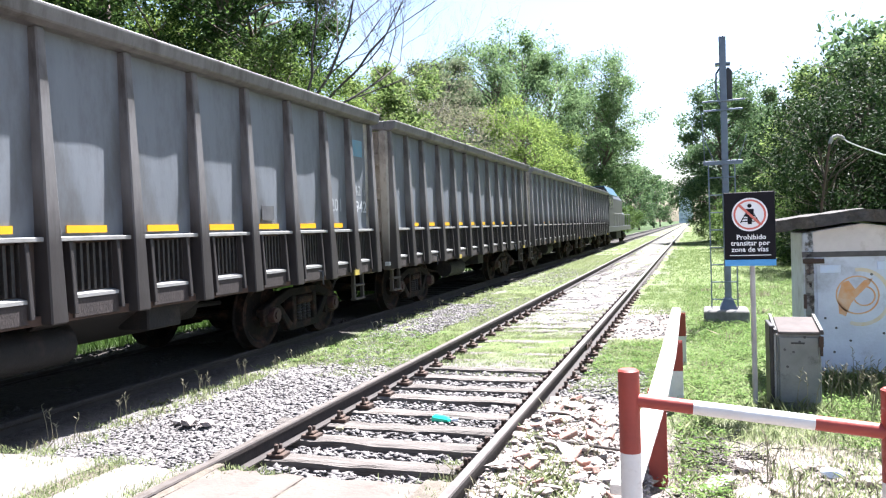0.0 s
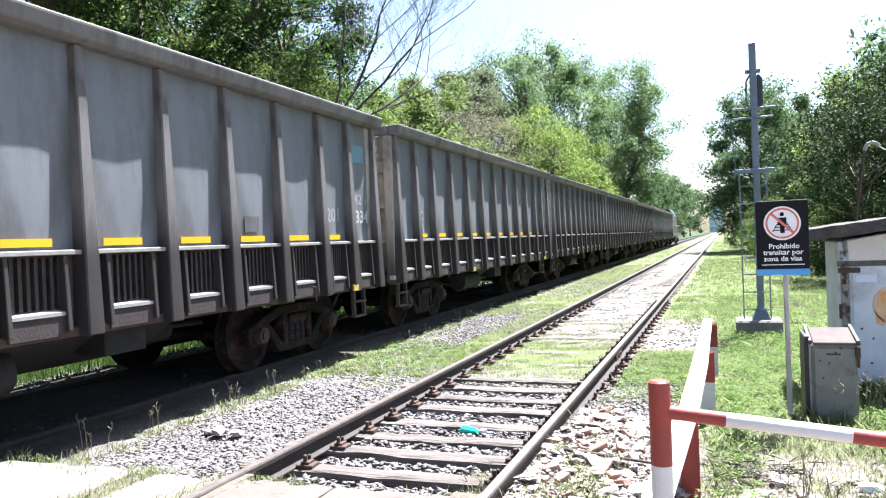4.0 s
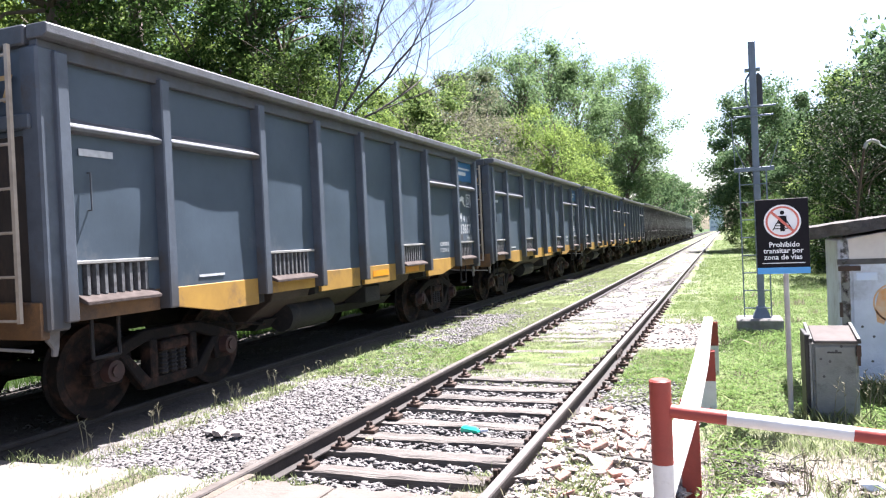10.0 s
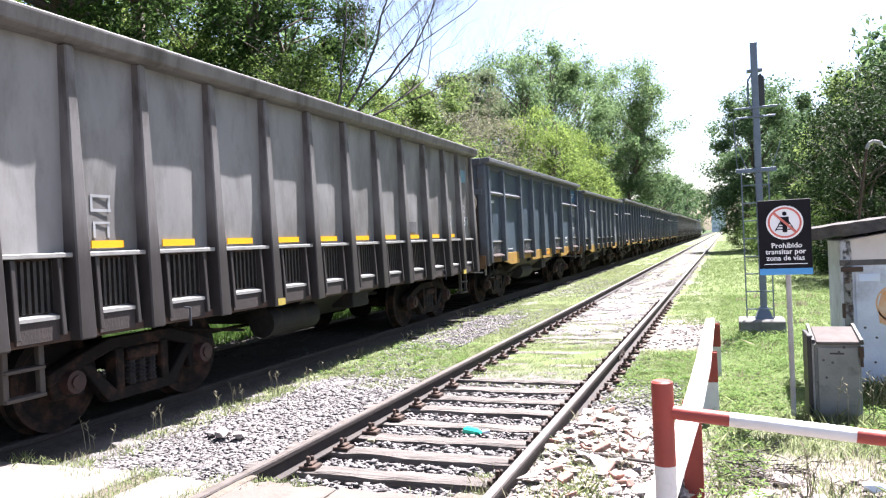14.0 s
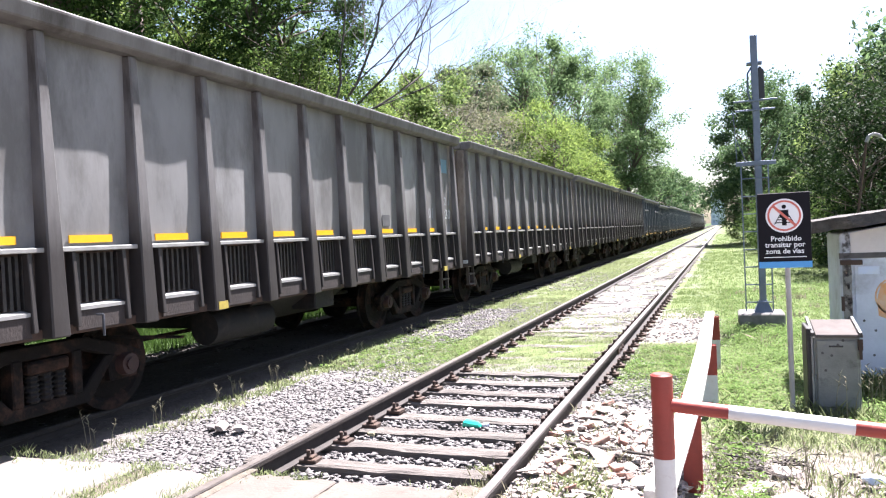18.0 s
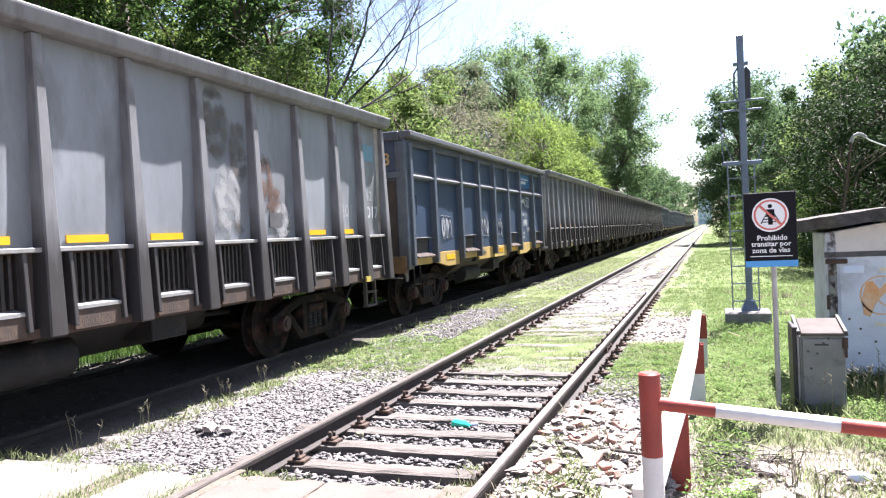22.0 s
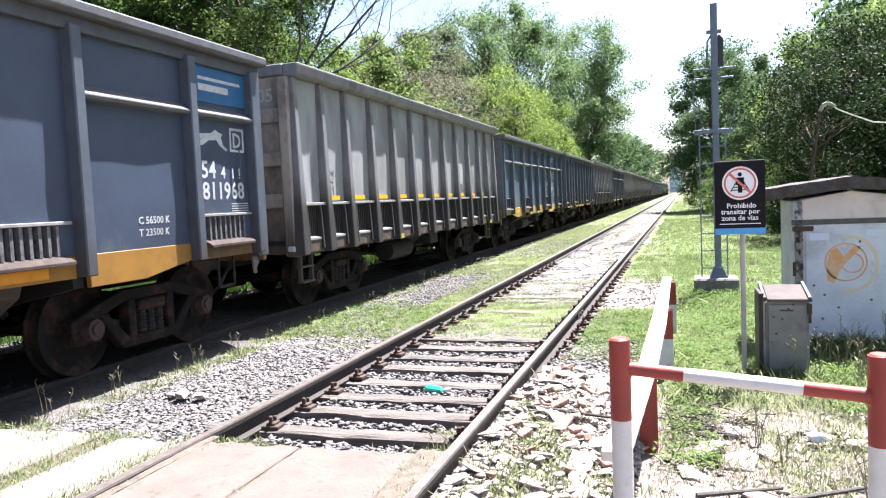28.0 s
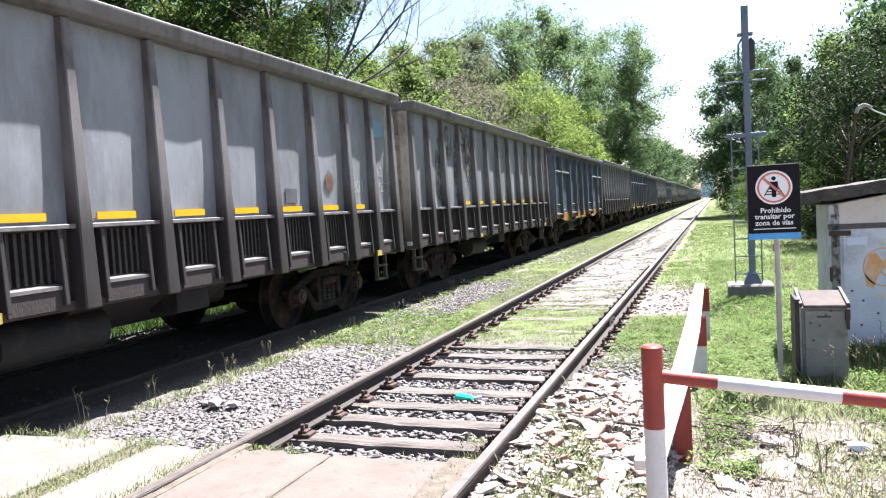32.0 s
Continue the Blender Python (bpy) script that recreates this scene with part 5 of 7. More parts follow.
def ground():
    def axis(lo, hi, step, far):
        a = list(np.arange(lo, hi + 1e-6, step))
        d = step * 2
        left, right = lo, hi
        while right < far:
            left, right = left - d, right + d
            a = [left] + a + [right]
            d *= 1.5
        return np.array(a)
    xs, ys = axis(-9, 7, 0.25, 2500), axis(2, 22, 0.25, 2500)
    X, Y = np.meshgrid(xs, ys)
    Z = np.full_like(X, -0.2)
    rng = np.random.RandomState(4)
    near = (np.abs(X) < 12) & (Y > -5) & (Y < 40)
    Z += np.where(near, rng.normal(0, 0.012, X.shape), 0)
    Z += np.where((X > 1.6) & (X < 6), -0.03, 0)
    # ballast shoulders
    Z -= np.where(Y < 8.2, 0.04, -0.035) * np.exp(-((X - 0.0) / 0.85) ** 8) * (Y > 4.1)
    Z += 0.02 * np.exp(-((X - TRACK_B) / 1.3) ** 4)
    Z += heap(X, Y) + bank(X, Y)
    v = np.stack([X.ravel(), Y.ravel(), Z.ravel()], 1)
    nx, ny = len(xs), len(ys)
    i, j = np.meshgrid(np.arange(nx - 1), np.arange(ny - 1))
    a = (j * nx + i).ravel()
    f = np.stack([a, a + 1, a + nx + 1, a + nx], 1)
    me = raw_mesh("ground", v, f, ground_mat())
    me.shade_smooth()
    return tagged(new("ground", me), "sunlit trackside ground of gravel, soil and thin grass", "ground", kind="structure")


def ground_mat():
    m = bpy.data.materials.new("trackside_soil")
    m.use_nodes = True
    n, l = m.node_tree.nodes, m.node_tree.links
    b = n["Principled BSDF"]
    b.inputs["Roughness"].default_value, b.inputs["Specular IOR Level"].default_value = 0.95, 0.2
    geo = n.new("ShaderNodeNewGeometry")
    sep = n.new("ShaderNodeSeparateXYZ")
    l.new(geo.outputs["Position"], sep.inputs[0])

    def noise_tex(scale, detail=8):
        t = n.new("ShaderNodeTexNoise")
        t.inputs["Scale"].default_value, t.inputs["Detail"].default_value, t.inputs["Roughness"].default_value = scale, detail, 0.7
        l.new(geo.outputs["Position"], t.inputs["Vector"])
        return t.outputs["Fac"]

    def ramp(src, c1, c2, a=0.35, b2=0.65):
        r = n.new("ShaderNodeValToRGB")
        r.color_ramp.elements[0].position, r.color_ramp.elements[1].position = a, b2
        r.color_ramp.elements[0].color, r.color_ramp.elements[1].color = (*c1, 1), (*c2, 1)
        l.new(src, r.inputs[0])
        return r.outputs[0]

    def mix(fac, a, c):
        x = n.new("ShaderNodeMix")
        x.data_type = "RGBA"
        l.new(fac, x.inputs[0])
        l.new(a, x.inputs[6])
        l.new(c, x.inputs[7])
        return x.outputs[2]

    def step(src, lo, hi):
        r = n.new("ShaderNodeMapRange")
        r.inputs[1].default_value, r.inputs[2].default_value = lo, hi
        l.new(src, r.inputs[0])
        return r.outputs[0]

    def math_node(op, a, c):
        x = n.new("ShaderNodeMath")
        x.operation = op
        for k, s in enumerate((a, c)):
            if isinstance(s, (int, float)):
                x.inputs[k].default_value = s
            else:
                l.new(s, x.inputs[k])
        return x.outputs[0]

    gravel = ramp(noise_tex(28), (0.1, 0.092, 0.087), (0.185, 0.172, 0.163))
    turf = ramp(noise_tex(3.0), (0.068, 0.1, 0.03), (0.13, 0.158, 0.06))
    dust = ramp(noise_tex(7), (0.15, 0.127, 0.112), (0.225, 0.194, 0.172))
    clump = ramp(noise_tex(24), (0.056, 0.076, 0.028), (0.15, 0.172, 0.075), 0.3, 0.7)
    turf = mix(step(noise_tex(6), 0.38, 0.62), turf, clump)
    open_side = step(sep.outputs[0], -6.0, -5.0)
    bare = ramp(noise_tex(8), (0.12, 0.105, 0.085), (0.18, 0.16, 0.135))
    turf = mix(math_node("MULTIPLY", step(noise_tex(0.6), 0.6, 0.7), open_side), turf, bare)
    # turf behind the train is painted darker, standing in for tree shade
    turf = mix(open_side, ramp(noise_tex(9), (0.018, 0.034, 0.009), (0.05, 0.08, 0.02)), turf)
    fore = math_node("MULTIPLY", step(math_node("ADD", sep.outputs[1], noise_tex(1.5)), 7.4, 6.2), step(sep.outputs[0], 0.9, 1.3))
    turf = mix(fore, turf, dust)
    # gravel lies between the train's track and the near rails, and thins out with distance
    xs = math_node("ADD", sep.outputs[0], math_node("MULTIPLY", noise_tex(1.1), 1.2))
    inside = math_node("MULTIPLY", step(xs, -6.5, -6.0), step(xs, 2.4, 1.7))
    ys = math_node("ADD", sep.outputs[1], math_node("MULTIPLY", noise_tex(0.9), 3.0))
    inside = math_node("MULTIPLY", inside, math_node("MAXIMUM", step(ys, 10.6, 9.6), step(noise_tex(0.55), 0.5, 0.58)))
    # between the near rails it goes on to the far end
    gauge = math_node("MULTIPLY", math_node("MULTIPLY", step(sep.outputs[0], -0.95, -0.85), step(sep.outputs[0], 0.95, 0.85)), step(ys, 12.4, 13.2))
    inside = math_node("MAXIMUM", inside, math_node("MULTIPLY", gauge, step(noise_tex(0.8), 0.62, 0.54)))
    # a bare stony patch beside the near rail, past the plank
    stony = math_node("MULTIPLY", math_node("MULTIPLY", step(xs, 2.9, 2.4), step(xs, 1.3, 1.6)), math_node("MULTIPLY", step(ys, 12.2, 13.0), step(ys, 16.6, 15.8)))
    col = mix(stony, mix(inside, turf, gravel), dust)
    # dark bed under the train's track: the train's shade painted into the soil colour
    bed_shade = ramp(noise_tex(20), (0.03, 0.026, 0.023), (0.062, 0.054, 0.048))
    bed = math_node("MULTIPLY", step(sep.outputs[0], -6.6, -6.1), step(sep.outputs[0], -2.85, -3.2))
    l.new(mix(bed, col, bed_shade), b.inputs["Base Color"])
    bp = n.new("ShaderNodeBump")
    bp.inputs["Strength"].default_value, bp.inputs["Distance"].default_value = 0.7, 0.04
    l.new(noise_tex(35), bp.inputs["Height"])
    l.new(bp.outputs[0], b.inputs["Normal"])
    return m


ground()


def rail_line(name, x, y0, y1, label, web=M_RAIL, head=M_RAILTOP):
    prof = [(-0.062, -0.152), (0.062, -0.152), (0.062, -0.142), (0.012, -0.125), (0.01, -0.045), (0.035, -0.035), (0.035, -0.006), (0.028, 0.0), (-0.028, 0.0), (-0.035, -0.006), (-0.035, -0.035), (-0.01, -0.045), (-0.012, -0.125), (-0.062, -0.142)]
    r = tagged(new(name, None), label, "rail", "rails", "structure")
    part("rail_web", MB().prism([(x + a, z - 0.002) for a, z in prof], y0, y1, "y"), web, r)
    part("rail_head", MB().box(x - 0.029, x + 0.029, y0, y1, -0.004, 0.0015), head, r)
    return r


rail_1 = rail_line("rail_1", -0.873, -15, 420, "rust-brown steel rail with a worn bright head")
rail_2 = rail_line("rail_2", 0.873, -15, 420, "rust-brown steel rail with a worn bright head")
# the train's own rails take the shade-dark colour, head and web alike
rail_3 = rail_line("rail_3", TRACK_B - 0.873, -40, 420, "steel rail under the train, darkened in colour for its shade", M_SLEEPD, M_SLEEPD)
rail_4 = rail_line("rail_4", TRACK_B + 0.873, -40, 420, "steel rail under the train, darkened in colour for its shade", M_SLEEPD, M_SLEEPD)


# sleepers, fastenings, ballast
track_1 = tagged(new("track_bed_1", None), "weathered timber sleepers bedded in grey ballast", "track", kind="structure")
track_2 = tagged(new("track_bed_2", None), "sleepers under the train with its shade painted into the wood", "track", kind="structure")


def sleeper_mesh(seed):
    rnd = random.Random(seed)
    mb = MB()
    nx = 14
    rows = []
    for i in range(nx + 1):
        x = -1.3 + 2.6 * i / nx
        o = [rnd.uniform(-0.012, 0.012) for _ in range(4)]
        rows.append([(x, -0.105 + o[0], -0.34), (x, -0.095 + o[1], -0.165 + o[2] * 0.7), (x, -0.06, -0.152 + o[3] * 0.6), (x, 0.06, -0.152 + o[1] * 0.6), (x, 0.095 + o[2], -0.165 + o[0] * 0.7), (x, 0.105 + o[3], -0.34)])
    for r in rows:
        mb.pts(r)
    for i in range(nx):
        for j in range(5):
            a = i * 6 + j
            mb.f.append((a, a + 1, a + 7, a + 6))
    mb.f += [(0, 1, 2, 3, 4, 5), tuple(nx * 6 + j for j in (5, 4, 3, 2, 1, 0))]
    return mb.mesh("sleeper", M_SLEEP)


SLEEPERS = [sleeper_mesh(s) for s in range(5)]
# the same sleepers, recoloured dark for the shade under the train
SHADED_SLEEPERS = [m.copy() for m in SLEEPERS]
for m in SHADED_SLEEPERS:
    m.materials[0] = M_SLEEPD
clip_me = MB().box(-0.07, 0.07, -0.06, 0.06, -0.155, -0.12).cyl((0.0, -0.03, -0.12), (0.0, -0.03, -0.05), 0.018, 6).cyl((0.0, 0.035, -0.12), (0.0, 0.035, -0.065), 0.016, 6).box(-0.035, 0.035, -0.045, 0.05, -0.12, -0.1).mesh("rail_fastening", M_RUST, 0.006)
SLEEPER_Y = [4.72 + 0.51 * i for i in range(70)]
rs = random.Random(5)
for i, y in enumerate(SLEEPER_Y):
    part("sleeper", SLEEPERS[i % 5], None, track_1, at=pose(rs.uniform(-0.04, 0.04), y + rs.uniform(-0.03, 0.03), rs.uniform(-0.012, 0.008) - (0.012 if i > 15 else 0), 0, 0, rs.uniform(-1.2, 1.2)) @ Matrix.Diagonal((1.0 if i < 7 else 0.76, 1, 1, 1)))
    if i < 26:
        for x in (-0.873 + 0.13, -0.873 - 0.13, 0.873 - 0.13, 0.873 + 0.13):
            part("rail_fastening", clip_me, None, track_1, at=pose(x, y, 0, 0, 0, rs.uniform(-6, 6)))
for i in range(18, 60):
    part("sleeper", SHADED_SLEEPERS[i % 5], None, track_2, at=pose(TRACK_B, 1.0 + 0.6 * i, 0))
for y in (9.77,):
    part("fish_plate", MB().box(0.84, 0.852, y - 0.25, y + 0.25, -0.12, -0.05).box(0.894, 0.906, y - 0.25, y + 0.25, -0.12, -0.05).cyl((0.82, y - 0.1, -0.08), (0.93, y - 0.1, -0.08), 0.02, 6).cyl((0.82, y + 0.1, -0.08), (0.93, y + 0.1, -0.08), 0.02, 6), M_RUST, rail_2)


ICO = [(0, 0, 1)] + [(0.894 * math.cos(a), 0.894 * math.sin(a), 0.447) for a in [k * 1.2566 for k in range(5)]] + [(0.894 * math.cos(a), 0.894 * math.sin(a), -0.447) for a in [0.6283 + k * 1.2566 for k in range(5)]] + [(0, 0, -1)]
ICO_F = [(0, 1 + k, 1 + (k + 1) % 5) for k in range(5)] + [(1 + k, 6 + k, 1 + (k + 1) % 5) for k in range(5)] + [(1 + (k + 1) % 5, 6 + k, 6 + (k + 1) % 5) for k in range(5)] + [(11, 6 + (k + 1) % 5, 6 + k) for k in range(5)]


def stones(name, label, regions, material, seed, size=(0.015, 0.034), flat=0.6):
    """Loose angular stones; regions of x0, x1, y0, y1, how many, height of the bed."""
    rng = np.random.RandomState(seed)
    base = np.array([(1, 0, 0), (0, 1, 0), (-1, 0, 0), (0, -1, 0), (0.25, 0.2, 0.8), (-0.2, -0.25, -0.8)])
    fac = np.array([(0, 1, 4), (1, 2, 4), (2, 3, 4), (3, 0, 4), (1, 0, 5), (2, 1, 5), (3, 2, 5), (0, 3, 5)])
    vs, fs, n = [], [], 0
    for x0, x1, y0, y1, count, z in regions:
        for _ in range(count):
            s = rng.uniform(*size) * (1.35 if rng.rand() < 0.12 else 1.0)
            q = Euler((rng.normal(0, 0.26), rng.normal(0, 0.26), rng.uniform(0, 6.28))).to_matrix()
            p = (base * rng.uniform(0.6, 1.4, (6, 1)) * (1.3, 0.95, flat) * s) @ np.array(q)
            sx, sy = rng.uniform(x0, x1), rng.uniform(y0, y1)
            p += (sx, sy, z + heap(sx, sy) + rng.uniform(-0.014, 0.007))
            vs.append(p)
            fs.append(fac + n)
            n += 6
    me = raw_mesh(name, np.concatenate(vs), np.concatenate(fs), material)
    return tagged(new(name, me), label, "gravel", kind="stuff")


cribs = [(-0.8, 0.8, a + 0.12, b - 0.12, 430 if a < 8.0 else 90, -0.192) for a, b in zip([4.25] + SLEEPER_Y[:14], SLEEPER_Y[:15]) if not 8.6 < a < 10.4]
stones("ballast_gravel", "loose light grey angular ballast stones", cribs + [(-2.75, -0.98, 4.1, 6.2, 10500, -0.192), (-2.65, -0.98, 6.2, 8.3, 7500, -0.192), (-2.6, -1.2, 8.2, 9.0, 900, -0.192), (-2.6, -1.9, 8.6, 10.5, 350, -0.19), (0.98, 1.75, 5.6, 8.6, 1500, -0.185), (0.98, 2.1, 11.0, 14.5, 350, -0.19), (-2.9, -1.8, 10.6, 15.5, 4600, -0.185), (-2.5, -1.3, 12.5, 17.0, 1400, -0.185), (-0.8, 0.8, 11.3, 16.0, 2100, -0.172), (-2.6, -1.4, 20, 28, 800, -0.18), (-0.8, 0.8, 16, 30, 1800, -0.165), (-3.0, -2.6, 4, 12, 500, -0.19)], M_STONE, 3, (0.013, 0.032), 0.5)
stones("track_ballast", "ballast stones under the train, coloured dark for its shade", [(-6.0, -3.4, 3.0, 12, 2600, -0.072)], M_BED, 8)

# crossing slabs
M_SOIL = mat("dusty_joint_soil", (0.125, 0.105, 0.083), (0.075, 0.062, 0.048), 0.95, 0, 12, 0.5, 60)
crossing = tagged(new("crossing_pavement", None), "cracked pale concrete slabs of the level crossing", "pavement", kind="structure")


def slab(x0, x1, y0, y1, material, seed, z=-0.045):
    rnd = random.Random(seed)
    n = 9
    pts = [(x0 + rnd.uniform(-0.01, 0.01), y0), (x1, y0)]
    pts += [(x1 + rnd.uniform(-0.012, 0.006), y0 + (y1 - y0) * k / 5) for k in range(1, 5)]
    pts += [(x1 + (x0 - x1) * k / n, y1 + rnd.uniform(-0.05, 0.03)) for k in range(n + 1)]
    pts += [(x0 + rnd.uniform(-0.006, 0.012), y1 + (y0 - y1) * k / 5) for k in range(1, 5)]
    part("slab", MB().prism(pts, -0.24, z, "z"), material, crossing, bevel=0.008)


slab(-0.775, -0.12, -1.0, 4.03, M_PINK, 1, -0.016), slab(-0.1, 0.67, -1.0, 4.05, M_PINK, 2, -0.018)
slab(-1.5, -0.95, -1.0, 4.0, M_CONC, 3, -0.03), slab(-3.05, -1.7, -1.0, 4.03, M_CONC, 4, -0.035), slab(0.98, 1.75, -1.0, 3.0, M_PINK, 5, -0.02)
slab(-3.25, -3.1, -1.0, 4.0, M_CONC, 6, -0.1)
for x0, x1, y1, z in ((-1.705, -1.49, 4.0, -0.04), (-0.957, -0.9, 4.06, -0.008), (-0.846, -0.77, 4.1, -0.009), (0.66, 0.846, 4.12, -0.012), (0.9, 0.99, 3.3, -0.008), (-0.125, -0.095, 4.0, -0.026)):
    soil, rs0 = MB(), random.Random(int(x0 * 100))
    n = 44
    for k in range(n + 1):                        # packed earth with an uneven crown
        y = -1.0 + (y1 + 1.0) * k / n
        soil.pts([(x0, y, -0.24), (x0, y, z - 0.008 + rs0.uniform(-0.006, 0.004)), ((x0 + x1) / 2, y, z + rs0.uniform(-0.008, 0.008)), (x1, y, z - 0.008 + rs0.uniform(-0.006, 0.004)), (x1, y, -0.24)])
    for k in range(n):
        soil.f += [(5 * k + j, 5 * k + j + 1, 5 * k + j + 6, 5 * k + j + 5) for j in range(4)]
    soil.f += [(0, 4, 3, 2, 1), (5 * n, 5 * n + 1, 5 * n + 2, 5 * n + 3, 5 * n + 4)]
    part("joint_soil", soil, M_SOIL, crossing, "dusty soil packed into the joint", smooth=True)

# rubble beside the rail
rubble = tagged(new("rubble_heap", None), "heap of broken brick and pale mortar beside the rail", "rubble")


def chunk(seed, brick):
    """A broken half brick, or an angular flat lump of mortar."""
    rnd = random.Random(seed)
    j = lambda a: a * rnd.uniform(0.7, 1.1)
    if brick:
        sx, sy, sz = rnd.uniform(0.06, 0.12), rnd.uniform(0.05, 0.062), rnd.uniform(0.026, 0.036)
        b = [(-j(sx), -j(sy), -sz), (j(sx), -j(sy), -sz), (j(sx), j(sy), -sz), (-j(sx), j(sy), -sz)]
        t = [(-j(sx), -j(sy), j(sz)), (j(sx), -j(sy), j(sz)), (j(sx), j(sy), j(sz)), (-j(sx), j(sy), j(sz))]
        return MB().hexa(b, t).mesh("brick", M_BRICK, 0.008)
    sx, sy, sz = rnd.uniform(0.07, 0.19), rnd.uniform(0.05, 0.12), rnd.uniform(0.018, 0.04)
    mb = MB()
    mb.pts([(x * j(sx), y * j(sy), z * j(sz)) for x, y, z in ICO])
    mb.f += ICO_F
    return mb.mesh("mortar_piece", M_RUBBLE)


CH = [[chunk(s, False) for s in range(10)], [chunk(40 + s, True) for s in range(8)]]
rr = random.Random(12)
for i in range(290):
    y = 3.1 + 3.4 * rr.random() ** 1.1
    x = rr.uniform(1.0, 1.85) if y < 5.4 else rr.uniform(1.02, 1.6)
    brick = rr.random() < 0.15
    part("brick" if brick else "mortar_piece", rr.choice(CH[brick]), None, rubble, at=pose(x, y, -0.192 + heap(x, y) + rr.uniform(0, 0.045), rr.uniform(-24, 24), rr.uniform(-24, 24), rr.uniform(0, 360)) @ Matrix.Scale(0.2 + 0.75 * rr.random() ** 1.7, 4))
for x, y, r in ((1.36, 5.15, 30), (1.5, 5.3, 100), (1.15, 4.62, 10), (1.46, 4.75, 70), (1.25, 4.45, 55), (1.62, 5.5, 80)):
    part("brick", CH[1][int(r) % 8], None, rubble, at=pose(x, y, -0.15 + heap(x, y), 14, -18, r) @ Matrix.Scale(0.62, 4))
for i in range(14):
    part("mortar_piece", rr.choice(CH[0]), None, rubble, at=pose(rr.uniform(2.15, 3.3), rr.uniform(3.4, 5.6), -0.2, rr.uniform(-12, 12), rr.uniform(-12, 12), rr.uniform(0, 360)) @ Matrix.Scale(1.2, 4))
stones("rubble_crumbs", "small pale crumbs of mortar and brick", [(0.98, 1.95, 3.0, 6.6, 5200, -0.186), (2.1, 3.4, 3.2, 5.6, 900, -0.225)], M_RUBBLE, 21, (0.01, 0.034))

# red and white tubular barrier
barrier = tagged(new("tube_barrier", None), "red and white painted tubular barrier on two posts", "barrier")
BY = 2.8
for x, zc, zt in ((1.997, 0.648, 0.955), (2.868, 0.6, 0.915)):
    p = part("post", MB().cyl((x, BY, zc), (x, BY, zt), 0.0395, 24), M_RED, barrier, "red upper half of the post", smooth=True)
    part("post_foot", MB().cyl((x, BY, -0.35), (x, BY, zc), 0.0395, 24), M_WPAINT, barrier, "white lower half of the post", smooth=True)
    part("cap", MB().cyl((x, BY, zt), (x, BY, zt + 0.006), 0.038, 24, 0.031), M_RED, barrier, smooth=True)
bar_z = lambda x: 0.842 - 0.088 * (x - 2.05)     # the bar sags towards its far post
for x0, x1, m in ((2.02, 2.225, M_RED), (2.225, 2.625, M_WPAINT), (2.625, 2.85, M_RED)):
    part("bar_section", MB().cyl((x0, BY, bar_z(x0)), (x1, BY, bar_z(x1)), 0.0258, 18), m, barrier, smooth=True)

# long plank rail on red posts
plank = tagged(new("plank_barrier", None), "long whitewashed plank on red and white steel posts", "barrier")
board = MB()
stations = [(3.03, 1.888, 2.004, 0.44), (4.75, 1.952, 2.066, 0.444), (6.3, 1.968, 2.088, 0.446), (9.4, 1.978, 2.08, 0.44)]
for y, xa, xb, z in stations:
    board.pts([(xa, y, z - 0.05), (xb, y, z - 0.05), (xb, y, z), (xa, y, z)])
for k in range(3):
    board.f += [(4 * k + j, 4 * k + (j + 1) % 4, 4 * k + 4 + (j + 1) % 4, 4 * k + 4 + j) for j in range(4)]
board.f += [(3, 2, 1, 0), (12, 13, 14, 15)]
part("plank", board, M_PLANK, plank, bevel=0.006)
for y, x, wide in ((5.0, 1.987, 0.058), (7.1, 2.04, 0.085), (9.25, 2.05, 0.085)):
    sec = [(-1, -0.05), (1, -0.05), (1, -0.035), (0.12, -0.035), (0.12, 0.035), (1, 0.035), (1, 0.05), (-1, 0.05), (-1, 0.035), (-0.1, 0.035), (-0.1, -0.035), (-1, -0.035)]
    zs = [(-0.4, 0.392, M_RED)] if y < 6 else [(-0.4, 0.12, M_WPAINT), (0.12, 0.392, M_RED)]
    for z0, z1, m in zs:
        part("post", MB().prism([(x + p * wide, y + q) for p, q in sec], z0, z1, "z"), m, plank)

# warning sign
sign = tagged(new("warning_sign", None), "black warning sign with a crossed-out round symbol on a thin post", "sign")
SX, SY, SZ = 2.51, 7.0, 1.09
part("post", MB().cyl((2.737, 7.03, -0.3), (2.737, 7.03, 1.5), 0.022, 14), M_POSTW, sign, smooth=True)
part("panel", MB().box(SX, SX + 0.42, SY, SY + 0.012, SZ + 0.055, SZ + 0.655), M_SIGN, sign, bevel=0.004)
part("blue_band", MB().box(SX, SX + 0.42, SY - 0.002, SY + 0.012, SZ, SZ + 0.055), M_SBLUE, sign, "blue strip along the bottom edge")


def ring(cx, cz, r0, r1, y0, y1, n=40):
    mb = MB()
    for i in range(n):
        a = 2 * math.pi * i / n
        mb.pts([(cx + r * math.cos(a), y, cz + r * math.sin(a)) for r, y in ((r0, y0), (r1, y0), (r1, y1), (r0, y1))])
    for i in range(n):
        for j in range(4):
            mb.f.append((4 * i + j, 4 * i + (j + 1) % 4, 4 * ((i + 1) % n) + (j + 1) % 4, 4 * ((i + 1) % n) + j))
    return mb


